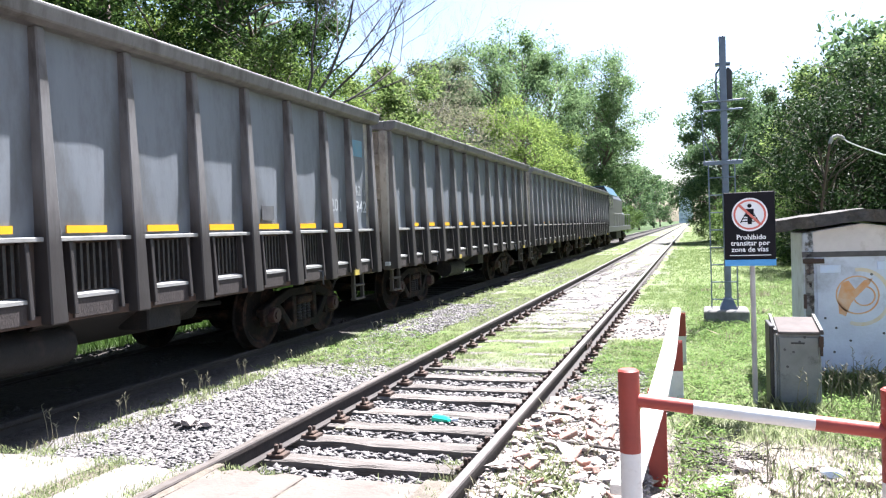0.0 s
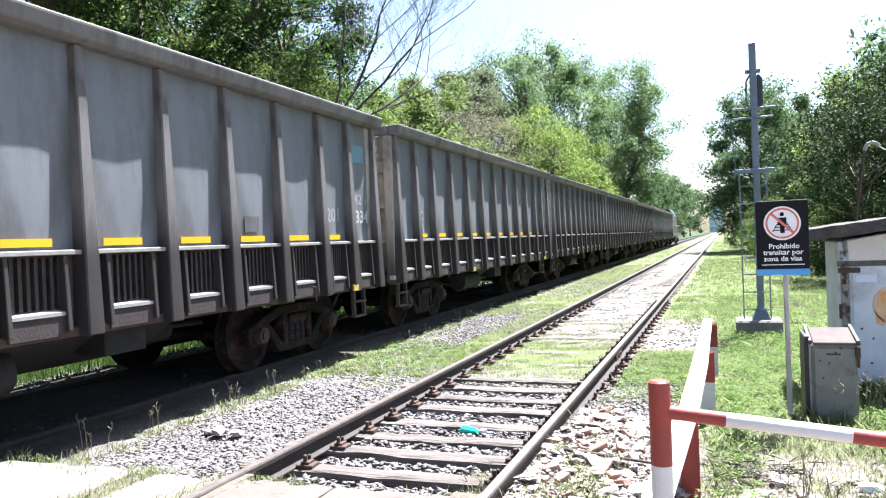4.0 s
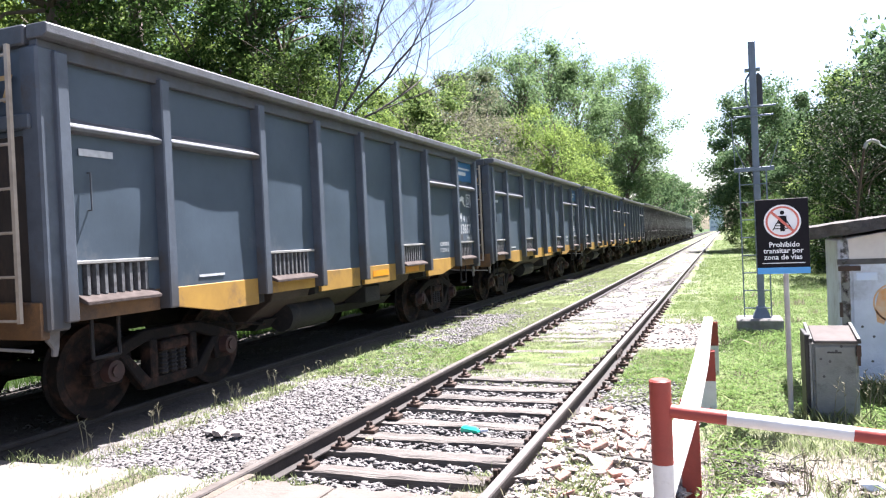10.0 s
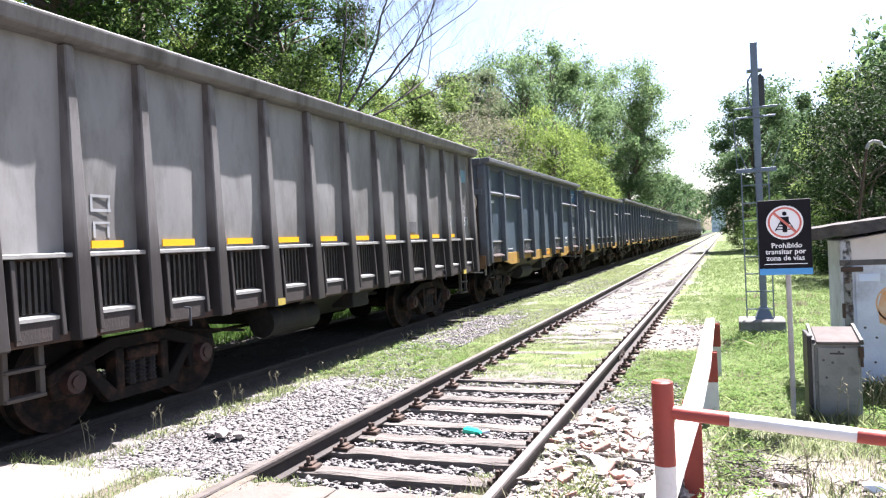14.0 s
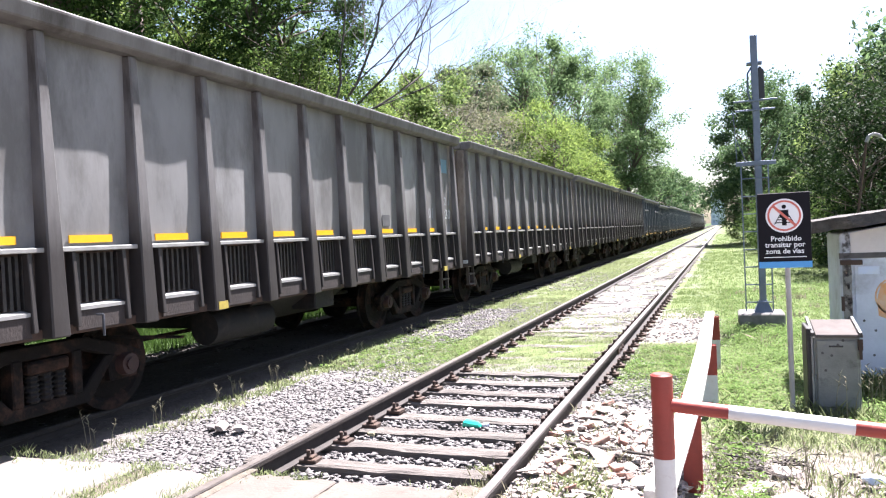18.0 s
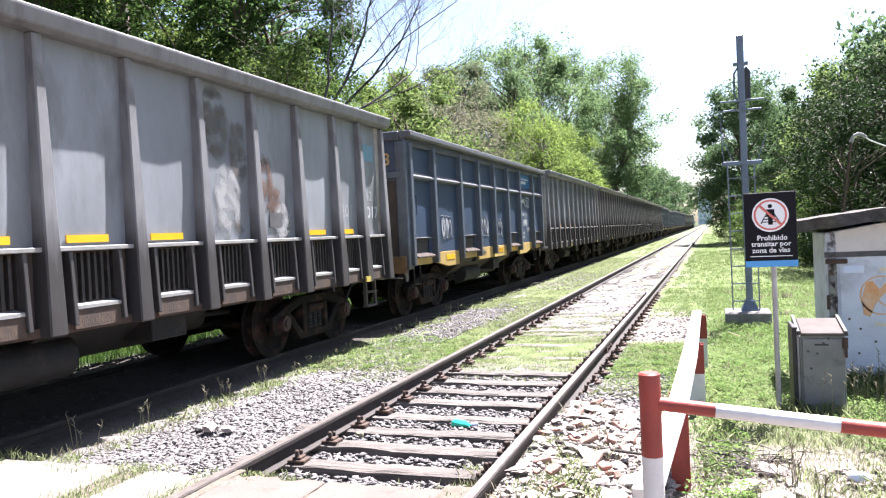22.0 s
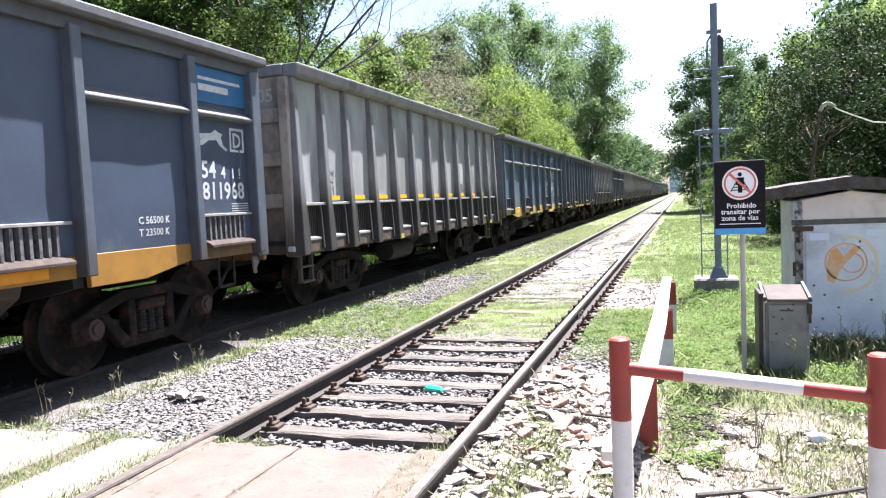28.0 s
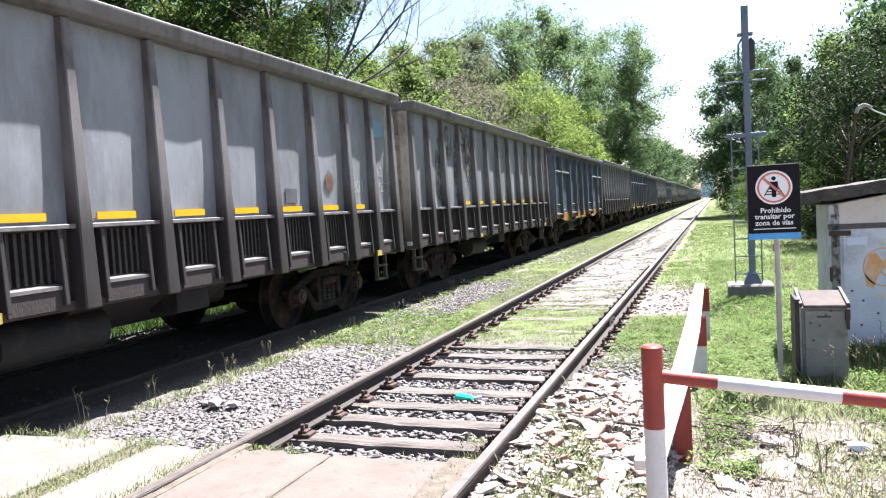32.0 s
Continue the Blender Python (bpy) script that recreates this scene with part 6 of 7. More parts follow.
CXS, CZS = SX + 0.212, SZ + 0.455
part("disc", MB().cyl((CXS, SY - 0.003, CZS), (CXS, SY, CZS), 0.148, 40), M_SWHITE, sign)
part("red_ring", ring(CXS, CZS, 0.118, 0.134, SY - 0.006, SY - 0.002), M_SRED, sign)
sym = MB()
for s in (-1, 1):
    sym.prism([(CXS + s * 0.082, CZS - 0.072), (CXS + s * 0.072, CZS - 0.072), (CXS + s * 0.03, CZS + 0.01), (CXS + s * 0.036, CZS + 0.01)], SY - 0.0055, SY - 0.003, "y")
for z, hw in ((-0.06, 0.075), (-0.035, 0.062), (-0.012, 0.048)):
    sym.box(CXS - hw, CXS + hw, SY - 0.0055, SY - 0.003, CZS + z - 0.004, CZS + z + 0.004)
part("track_symbol", sym, M_SIGN, sign)
fig = MB().prism([(CXS - 0.034, CZS + 0.05), (CXS + 0.034, CZS + 0.05), (CXS + 0.034, CZS - 0.015), (CXS + 0.018, CZS - 0.02), (CXS + 0.018, CZS - 0.085), (CXS - 0.018, CZS - 0.085), (CXS - 0.018, CZS - 0.02), (CXS - 0.034, CZS - 0.015)], SY - 0.007, SY - 0.003, "y")
fig.cyl((CXS, SY - 0.007, CZS + 0.078), (CXS, SY - 0.003, CZS + 0.078), 0.018, 16)
part("walker_symbol", fig, M_SIGN, sign)
part("red_slash", MB().prism([(CXS - 0.093, CZS + 0.078), (CXS - 0.078, CZS + 0.093), (CXS + 0.093, CZS - 0.078), (CXS + 0.078, CZS - 0.093)], SY - 0.009, SY - 0.005, "y"), M_SRED, sign)
for text, size, x, z in (("Prohibido", 0.062, 0.098, 0.235), ("transitar por", 0.062, 0.052, 0.182), ("zona de vías", 0.062, 0.056, 0.126)):
    part("lettering", letters(text, size, M_SWHITE), None, sign, at=end_facing(SX + x, SY - 0.003, SZ + z))
part("small_print", MB().box(SX + 0.04, SX + 0.38, SY - 0.003, SY - 0.0005, SZ + 0.09, SZ + 0.097), M_SWHITE, sign)

# steel signal pole
pole = tagged(new("signal_pole", None), "blue-grey steel signal pole with crossarms and a ladder", "pole")
PX, PY = 2.775, 12.9
part("footing", MB().box(2.39, 3.08, 12.6, 13.25, -0.4, 0.03), M_FOOTING, pole, "stained concrete footing", bevel=0.025)
part("base_plate", MB().hexa([(PX - 0.14, PY - 0.14, 0.03), (PX + 0.14, PY - 0.14, 0.03), (PX + 0.14, PY + 0.14, 0.03), (PX - 0.14, PY + 0.14, 0.03)], [(PX - 0.06, PY - 0.06, 0.22), (PX + 0.06, PY - 0.06, 0.22), (PX + 0.06, PY + 0.06, 0.22), (PX - 0.06, PY + 0.06, 0.22)]), M_GALV, pole)
part("mast", MB().box(PX - 0.052, PX + 0.052, PY - 0.052, PY + 0.052, 0.1, 4.51), M_GALV, pole, bevel=0.008)
for z, x0, x1, h in ((2.44, 2.44, 3.04, 0.07), (3.45, 2.44, 3.1, 0.03), (3.3, 2.46, 3.06, 0.03)):
    part("crossarm", MB().box(x0, x1, PY - 0.075, PY - 0.052, z - h / 2, z + h / 2), M_GALV, pole, bevel=0.004)
part("top_bracket", MB().box(2.66, 2.89, PY - 0.04, PY + 0.1, 4.04, 4.075), M_GALV, pole)
part("signal_head", MB().prism([(2.8, 3.46), (2.92, 3.46), (2.92, 3.95), (2.86, 4.02), (2.8, 3.95)], PY + 0.06, PY + 0.22, "y"), M_LOCO, pole, "dark signal head behind the mast", bevel=0.01)
part("cable_loop", MB().tube([(2.73, PY, 4.0), (2.67, PY, 3.9), (2.665, PY, 3.6), (2.72, PY, 3.4)], 0.016, 6), M_GALV, pole)
lad = part("ladder", MB().box(2.505, 2.525, 12.74, 12.76, 0.05, 2.44).box(2.905, 2.925, 12.74, 12.76, 0.05, 2.44), M_GALV, pole)
for k in range(8):
    part("rung", MB().cyl((2.52, 12.75, 0.2 + 0.285 * k), (2.91, 12.75, 0.2 + 0.285 * k), 0.011, 6), M_GALV, lad)
for a, b in (((2.46, PY - 0.06, 2.47), (2.43, PY - 0.06, 3.3)), ((2.98, PY - 0.06, 2.47), (3.12, PY - 0.06, 2.9)), ((2.6, PY - 0.06, 2.47), (2.46, PY - 0.06, 2.85))):
    part("stay_wire", MB().cyl(a, b, 0.007, 5), M_GALV, pole)

# relay hut with a pitched concrete roof
M_CORNER = ragged(mat("rust_streak_on_paint", (0.11, 0.075, 0.055), (0.07, 0.05, 0.04), 0.85, 0, 7), 0.7, 14.0, 0.42, 0.62, (1, 0, 1))
hut = tagged(new("relay_hut", None), "small chalky white relay hut with faded graffiti and a concrete roof", "hut")
HX0, HX1, HY0, HY1, HC = 3.32, 4.42, 8.4, 9.35, 3.87
part("body", MB().prism([(HX0, -0.12), (HX1, -0.12), (HX1, 1.34), (HC, 1.425), (HX0, 1.34)], HY0, HY1, "y"), M_HUT, hut, bevel=0.012)
part("plinth", MB().box(HX0 + 0.03, HX1 - 0.03, HY0 + 0.03, HY1 - 0.03, -0.4, -0.12), M_HUTBAND, hut)
rough = random.Random(77)
roof = MB()
for j in range(5):                                # weathered slab with crumbled edges
    y = HY0 - 0.14 + j * (HY1 - HY0 + 0.28) / 4
    edge = 0.022 if j in (0, 4) else 0.008
    ring_pts = []
    for k in range(17):
        x = 3.06 + 1.62 * k / 16
        ring_pts.append((x + (rough.uniform(-0.03, 0.02) if k in (0, 16) else 0), y + rough.uniform(-edge, edge), 1.575 - abs(x - HC) * 0.117 + rough.uniform(-0.008, 0.006)))
    for k in range(16, -1, -1):
        x = 3.06 + 1.62 * k / 16
        ring_pts.append((x + (rough.uniform(-0.03, 0.02) if k in (0, 16) else 0), y + rough.uniform(-edge, edge), 1.448 - abs(x - HC) * 0.108 + rough.uniform(-0.01, 0.006)))
    roof.pts(ring_pts)
for j in range(4):
    roof.f += [(34 * j + k, 34 * j + (k + 1) % 34, 34 * j + 34 + (k + 1) % 34, 34 * j + 34 + k) for k in range(34)]
for j in (0, 4):
    roof.f += [(34 * j + k, 34 * j + k + 1, 34 * j + 32 - k, 34 * j + 33 - k) for k in range(16)]
part("roof", roof, M_ROOF, hut, "dark weathered concrete gable roof")
part("gable", MB().prism([(HX0 + 0.1, 1.14), (HX1 - 0.01, 1.14), (HX1 - 0.01, 1.335), (HC, 1.42), (HX0 + 0.1, 1.345)], HY0 - 0.006, HY0 + 0.004, "y"), M_CREAM, hut, "cream painted gable")
for z, rz in ((1.22, 0.16), (0.95, 0.2), (0.62, 0.2)):
    part("rust_stain", MB().prism(outline_blob(HX0 + 0.06, z, 0.042, rz, 5, int(50 * z)), HY0 - 0.022, HY0 - 0.019, "y"), M_CORNER, hut, "rusty streak on the corner")
part("band", MB().box(HX0 - 0.004, HX1 + 0.004, HY0 - 0.012, HY0 + 0.02, 1.085, 1.14), M_HUTBAND, hut, "dark band under the gable")
part("corner_strip", MB().box(HX0 + 0.02, HX0 + 0.1, HY0 - 0.018, HY0, -0.1, 1.08), M_CAB, hut)
part("corner_strip", MB().box(HX0 + 0.13, HX0 + 0.16, HY0 - 0.012, HY0, -0.1, 1.08), M_HUT, hut)
for x0, x1, z0, z1 in ((HX0 + 0.0, HX0 + 0.2, 1.02, 1.07), (HX0 + 0.0, HX0 + 0.03, 0.55, 0.7)):
    part("hinge", MB().box(x0, x1, HY0 - 0.03, HY0 - 0.004, z0, z1), M_RUST, hut, "rusty hinge", bevel=0.004)
part("graffiti_ring", ring(3.82, 0.69, 0.185, 0.2, HY0 - 0.003, HY0 - 0.001, 32), M_ORANGE, hut, "orange spray-painted ring")
arc = MB()
for i in range(27):
    a = math.radians(-110 + i * 8)
    arc.pts([(3.84 + r * math.cos(a), HY0 - 0.002, 0.67 + r * math.sin(a) * 1.05) for r in (0.25, 0.285)])
arc.f += [(2 * i, 2 * i + 1, 2 * i + 3, 2 * i + 2) for i in range(26)]
M_FADE = mat("faded_yellow_spray_paint", (0.6, 0.5, 0.32), (0.58, 0.56, 0.5), 0.7, 0, 10)
part("graffiti_arc", arc, M_FADE, hut, "faded yellow spray-painted arc")
part("graffiti_stroke", MB().prism([(3.65, 0.5), (3.71, 0.47), (3.76, 0.6), (3.8, 0.66), (3.93, 0.8), (3.96, 0.86), (3.88, 0.84), (3.8, 0.75), (3.74, 0.84), (3.68, 0.82), (3.64, 0.66)], HY0 - 0.003, HY0 - 0.001, "y"), M_ORANGE, hut, "orange spray-painted stroke")
part("graffiti_oval", ring(3.88, 0.68, 0.09, 0.105, HY0 - 0.004, HY0 - 0.002, 28), M_ORANGE, hut)
for x0, x1, z0, z1 in ((3.48, 3.67, 0.92, 1.0), (4.0, 4.3, 0.95, 1.03)):
    part("vent_plate", MB().box(x0, x1, HY0 - 0.008, HY0, z0, z1), M_PALEBL, hut, "pale blue vent plate", bevel=0.003)
for x, z in ((3.52, 0.45), (3.6, 0.1), (4.05, 0.3), (3.75, 0.22), (3.95, 0.9), (3.62, 0.35)):
    part("bolt_hole", MB().cyl((x, HY0 - 0.004, z), (x, HY0, z), 0.013, 8), M_HUTBAND, hut)

# steel trackside cabinet
cab = tagged(new("trackside_cabinet", None), "scuffed grey steel trackside cabinet with a faded sloping lid", "cabinet")
part("body", MB().prism([(7.0, -0.3), (7.36, -0.3), (7.36, 0.555), (7.0, 0.485)], 2.91, 3.27), M_CAB, cab, bevel=0.008)
part("lid", MB().prism([(6.97, 0.485), (7.39, 0.565), (7.39, 0.59), (6.97, 0.51)], 2.93, 3.29), M_CABTOP, cab, "pinkish faded lid", bevel=0.004)
part("door", MB().box(2.935, 3.25, 6.985, 7.0, -0.12, 0.46), M_CAB, cab, bevel=0.005)
part("side_flange", MB().box(2.86, 2.905, 7.0, 7.4, -0.3, 0.56), M_GPOST, cab, bevel=0.006)
part("side_flange", MB().box(2.895, 2.91, 6.98, 7.37, -0.25, 0.54), M_LEDGE, cab)
for x in (2.905, 3.27):
    part("lid_edge", MB().prism([(6.95, 0.495), (7.42, 0.585), (7.42, 0.615), (6.95, 0.53)], x - 0.012, x + 0.012), M_GPOST, cab)
part("latch", MB().box(3.25, 3.285, 6.955, 6.99, 0.38, 0.47).box(3.26, 3.28, 6.96, 6.985, 0.3, 0.38), M_RUST, cab)
for x, z in ((2.98, 0.35), (3.05, 0.33), (3.1, 0.42), (3.0, 0.2), (3.14, 0.46)):
    part("chipped_spot", MB().cyl((x, 6.982, z), (x, 6.985, z), 0.012, 7), M_HUTBAND, cab)
part("label_plate", MB().box(3.03, 3.14, 6.98, 6.985, 0.4, 0.415), M_GPOST, cab)

# bent pipe post with a hanging cable
hook = tagged(new("bent_pipe_post", None), "thin rusty pipe post with a bent top and pale cable", "post")
part("pipe", MB().tube([(4.2, 14, -0.4), (4.36, 14, 1.7), (4.5, 14, 2.74)], 0.02, 8), M_RUST, hook)
part("hood", MB().tube([(4.5, 14, 2.74), (4.54, 14, 2.84), (4.61, 14, 2.87), (4.69, 14, 2.84), (4.72, 14, 2.8)], 0.03, 8), M_LEDGE, hook, "pale bent end")
part("cable", MB().tube([(4.72, 14, 2.8), (4.78, 14, 2.75), (4.95, 14, 2.66), (5.3, 14, 2.5), (5.9, 14.2, 2.45), (7.0, 14.5, 2.6)], 0.012, 6), M_WPAINT, hook)

# small things on the ground
bottle = tagged(new("crushed_bottle", None), "crushed green plastic bottle lying between the rails", "bottle")
part("body", MB().hexa([(0.0, 6.0, -0.19), (0.2, 6.0, -0.19), (0.19, 6.06, -0.19), (0.01, 6.07, -0.19)], [(0.02, 6.0, -0.13), (0.17, 6.01, -0.15), (0.17, 6.05, -0.14), (0.03, 6.06, -0.12)]), M_BOTTLE, bottle, bevel=0.015)
part("neck", MB().cyl((0.19, 6.03, -0.17), (0.25, 6.05, -0.165), 0.018, 10), M_PLASTIC, bottle)


def rock(x, y, z, s, material, label, seed):
    rnd = random.Random(seed)
    mb = MB()
    mb.pts([tuple(c * s * rnd.uniform(0.75, 1.25) * k for c, k in zip(p, (1.3, 0.9, 0.6))) for p in ICO])
    mb.f += ICO_F
    return thing("rock", label, "rock", pose(x, y, z, 0, 0, rnd.uniform(0, 360)), mb=mb, material=material)


rock(-2.08, 5.38, -0.13, 0.085, M_RUBBLE, "pale pinkish rock on the ballast", 1)
rock(-1.9, 5.4, -0.14, 0.07, M_RUBBLE, "pale pinkish rock on the ballast", 2)
rock(-2.22, 5.42, -0.15, 0.05, M_STONE, "grey rock on the ballast", 3)
rock(-0.66, 5.55, -0.16, 0.04, M_STRAW, "round dry gourd beside the rail", 4)
bag = tagged(new("plastic_litter", None), "crumpled white and blue plastic bag in the grass", "litter")
rb = random.Random(3)
bm_bag = MB()
bm_bag.pts([tuple(c * 0.07 * rb.uniform(0.5, 1.5) * k for c, k in zip(p, (1.2, 0.8, 0.5))) for p in ICO])
bm_bag.f += ICO_F
part("bag", bm_bag, M_PLASTIC, bag)
bag.matrix_basis = pose(3.05, 5.25, -0.16, 0, 0, 20)
rag = tagged(new("plastic_litter", None), "blue and white plastic rag lying under the train", "litter")
rag_me = MB()
rag_me.pts([tuple(c * 0.12 * rb.uniform(0.5, 1.5) * k for c, k in zip(p, (1.4, 0.7, 0.35))) for p in ICO])
rag_me.f += ICO_F
part("bag", rag_me, M_PALEBL, rag)
rag.matrix_basis = pose(-4.8, 9.0, -0.14, 0, 0, 35)
stick = MB()
for i in range(150):
    x, y = rr.gauss(2.38, 0.16), rr.gauss(5.5, 0.22)
    a, ln = rr.uniform(0, 6.28), rr.uniform(0.05, 0.16)
    z = -0.2 + rr.uniform(0, 0.07)
    stick.cyl((x, y, z), (x + ln * math.cos(a), y + ln * math.sin(a), z + rr.uniform(-0.02, 0.03)), 0.004, 3)
thing("twig_pile", "pile of dry grey twigs and straw", "twigs", kind="stuff", mb=stick, material=M_DEAD)
for x, y, a, ln in ((3.0, 4.3, 35, 0.9), (2.5, 4.2, 25, 0.5), (1.45, 5.05, -12, 0.7)):
    thing("stick", "dry weathered stick on the ground", "stick", pose(x, y, -0.17 + heap(x, y), 0, 3, a), mb=MB().cyl((-ln / 2, 0, 0), (ln / 2, 0, 0.02), 0.016, 7, 0.009), material=M_DEAD)


# grass and weeds
def grass(name, label, regions, material, seed, width=0.006, tall=1.0, simple=False):
    """Single bent blades; regions of x0, x1, y0, y1, blades, height, tuftiness."""
    rng = np.random.RandomState(seed)
    P, Hh = [], []
    for x0, x1, y0, y1, n, h, tuft in regions:
        k = max(3, int(n / 26))
        cx, cy = rng.uniform(x0, x1, k), rng.uniform(y0, y1, k)
        ch = np.minimum(rng.gamma(4, 0.25, k), 1.4)
        i = rng.randint(0, k, n)
        loose = rng.rand(n) > tuft
        x = np.where(loose, rng.uniform(x0, x1, n), cx[i] + rng.normal(0, 0.05 + h * 0.25, n))
        y = np.where(loose, rng.uniform(y0, y1, n), cy[i] + rng.normal(0, 0.05 + h * 0.25, n))
        P.append(np.stack([x, y, np.where((np.abs(x) < 0.85) & (y > 8.2), -0.167, np.where((y < 4.12) & (x > -3.0) & (x < 0.86), -0.038, -0.195)) + np.where(x > 0.93, heap(x, y), 0)], 1))
        Hh.append(h * tall * np.where(loose, 0.7, ch[i]) * rng.uniform(0.5, 1.2, n))
    P, Hh = np.concatenate(P), np.concatenate(Hh)
    n = len(P)
    a = rng.uniform(0, 6.28, n)
    side = np.stack([np.cos(a), np.sin(a), np.zeros(n)], 1)
    lean = np.stack([-np.sin(a), np.cos(a), np.zeros(n)], 1) * (rng.normal(0, 0.55, n) * Hh)[:, None]
    w = (width * rng.uniform(0.6, 1.4, n) * np.clip(P[:, 1] / 6, 0.8, 5))[:, None]
    up = np.array([0, 0, 1.0]) * Hh[:, None]
    mid = P + up * 0.55 + lean * 0.35
    v = np.stack([P - side * w, P + side * w, mid + side * w * 0.8, P + up + lean, mid - side * w * 0.8], 1).reshape(-1, 3)
    f = np.arange(n * 5).reshape(n, 5)
    if simple:
        v = np.stack([P - side * w, P + side * w, P + up + lean], 1).reshape(-1, 3)
        f = np.arange(n * 3).reshape(n, 3)
    return tagged(new(name, raw_mesh(name, v, f, material)), label, "grass", kind="stuff")


grass("trackside_grass", "short sunlit green grass and weeds along the rails", [
    (-2.85, -1.0, 8.6, 11.3, 14000, 0.06, 0.65), (-2.0, -1.0, 7.7, 8.8, 3800, 0.055, 0.85), (-2.9, -2.0, 8.2, 9.0, 2600, 0.055, 0.85), (-1.85, -1.0, 11.5, 18, 13000, 0.065, 0.7), (-3.0, -1.85, 11.2, 15.6, 2600, 0.055, 0.85), (-3.0, -1.85, 15.6, 18, 5000, 0.065, 0.75), (-3.0, -1.0, 18, 40, 21600, 0.08, 0.65), (-3.0, -1.0, 40, 90, 6750, 0.1, 0.6),
    (-0.78, 0.78, 8.1, 9.6, 4300, 0.055, 0.85), (-0.6, 0.78, 8.9, 10.9, 4600, 0.06, 0.7), (-0.78, 0.78, 10.5, 14.5, 3000, 0.05, 0.8), (-0.78, -0.2, 10.4, 12.2, 2600, 0.05, 0.8), (0.0, 0.78, 10.6, 11.8, 1800, 0.05, 0.85), (-0.5, 0.5, 7.8, 8.4, 500, 0.05, 0.9), (-0.75, 0.75, 11, 40, 2025, 0.035, 0.95), (-0.75, 0.75, 40, 90, 2025, 0.08, 0.8),
    (1.05, 2.0, 7.0, 10.8, 17000, 0.06, 0.5), (2.1, 5.5, 6.2, 9.0, 16200, 0.06, 0.6)], M_GRASS, 5, 0.0034, 0.55, True)
grass("verge_grass", "green grass on the open verge past the signal pole", [
    (1.1, 2.4, 13.8, 20, 6500, 0.06, 0.6), (2.1, 7.0, 9.0, 20, 40500, 0.075, 0.45), (1.2, 8.0, 20, 45, 32400, 0.1, 0.5), (1.2, 9.0, 45, 110, 16200, 0.16, 0.5)], M_VERGE, 25, 0.0034, 0.55, True)
grass("undergrowth", "lush undergrowth behind the train, its green darkened for tree shade", [
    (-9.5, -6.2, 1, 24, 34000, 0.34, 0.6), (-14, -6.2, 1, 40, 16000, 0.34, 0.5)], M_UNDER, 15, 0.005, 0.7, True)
grass("foreground_weeds", "lush green weeds in front of the cabinet", [
    (2.2, 4.2, 5.9, 7.0, 5000, 0.08, 0.8), (2.75, 3.4, 6.7, 7.0, 500, 0.15, 0.8), (3.3, 4.5, 7.6, 8.3, 1500, 0.17, 0.7), (3.3, 4.7, 6.6, 7.4, 1200, 0.09, 0.85), (2.7, 4.0, 3.6, 5.6, 2400, 0.07, 0.94), (2.08, 2.3, 4.4, 7.5, 800, 0.11, 0.7), (1.2, 1.9, 3.2, 4.6, 900, 0.07, 0.95), (2.3, 3.1, 12.3, 12.6, 200, 0.07, 0.7)], M_GRASS, 6, 0.0032, 0.75)
grass("dry_grass", "dry straw-coloured grass over bare soil", [
    (2.0, 4.5, 3.0, 6.4, 5500, 0.035, 0.5), (2.0, 3.2, 3.0, 5.2, 2000, 0.03, 0.4), (-2.9, -2.5, 4.1, 9, 250, 0.07, 0.7), (0.5, 0.8, 4.25, 5.0, 120, 0.07, 0.5), (1.0, 2.0, 3.2, 6.5, 700, 0.06, 0.7), (2.1, 6.0, 7, 20, 900, 0.1, 0.8)], M_STRAW, 7, 0.0038)
grass("joint_grass", "tufts of grass in the slab joints and along the train's shadow", [
    (-1.7, -1.5, 2.4, 4.05, 2600, 0.04, 0.75), (-1.05, -0.9, 2.4, 4.1, 1300, 0.05, 0.75), (-2.7, -1.3, 3.9, 4.15, 260, 0.04, 0.95), (-3.0, -1.0, 4.02, 4.2, 420, 0.045, 0.95), (0.66, 0.84, 2.6, 4.2, 700, 0.05, 0.85), (-0.85, -0.6, 3.9, 4.3, 500, 0.05, 0.85), (-0.14, -0.08, 3.0, 4.0, 120, 0.03, 0.9), (0.5, 0.8, 4.12, 5.0, 1200, 0.06, 0.5), (-0.83, -0.55, 4.2, 4.5, 500, 0.07, 0.5), (-0.98, -0.9, 2.5, 4.1, 250, 0.04, 0.7), (-3.1, -2.6, 4.0, 9.0, 5200, 0.07, 0.7), (-3.25, -2.75, 9.0, 20.0, 3500, 0.08, 0.7), (0.78, 0.84, 2.8, 4.2, 120, 0.04, 0.7), (0.93, 1.1, 4.2, 5.6, 350, 0.06, 0.8), (1.1, 1.9, 3.0, 4.4, 2200, 0.09, 0.97), (1.0, 1.8, 4.4, 6.2, 700, 0.07, 0.97), (2.1, 4.4, 3.2, 6.0, 2600, 0.085, 0.95)], M_GRASS, 8, 0.0034, 0.65)


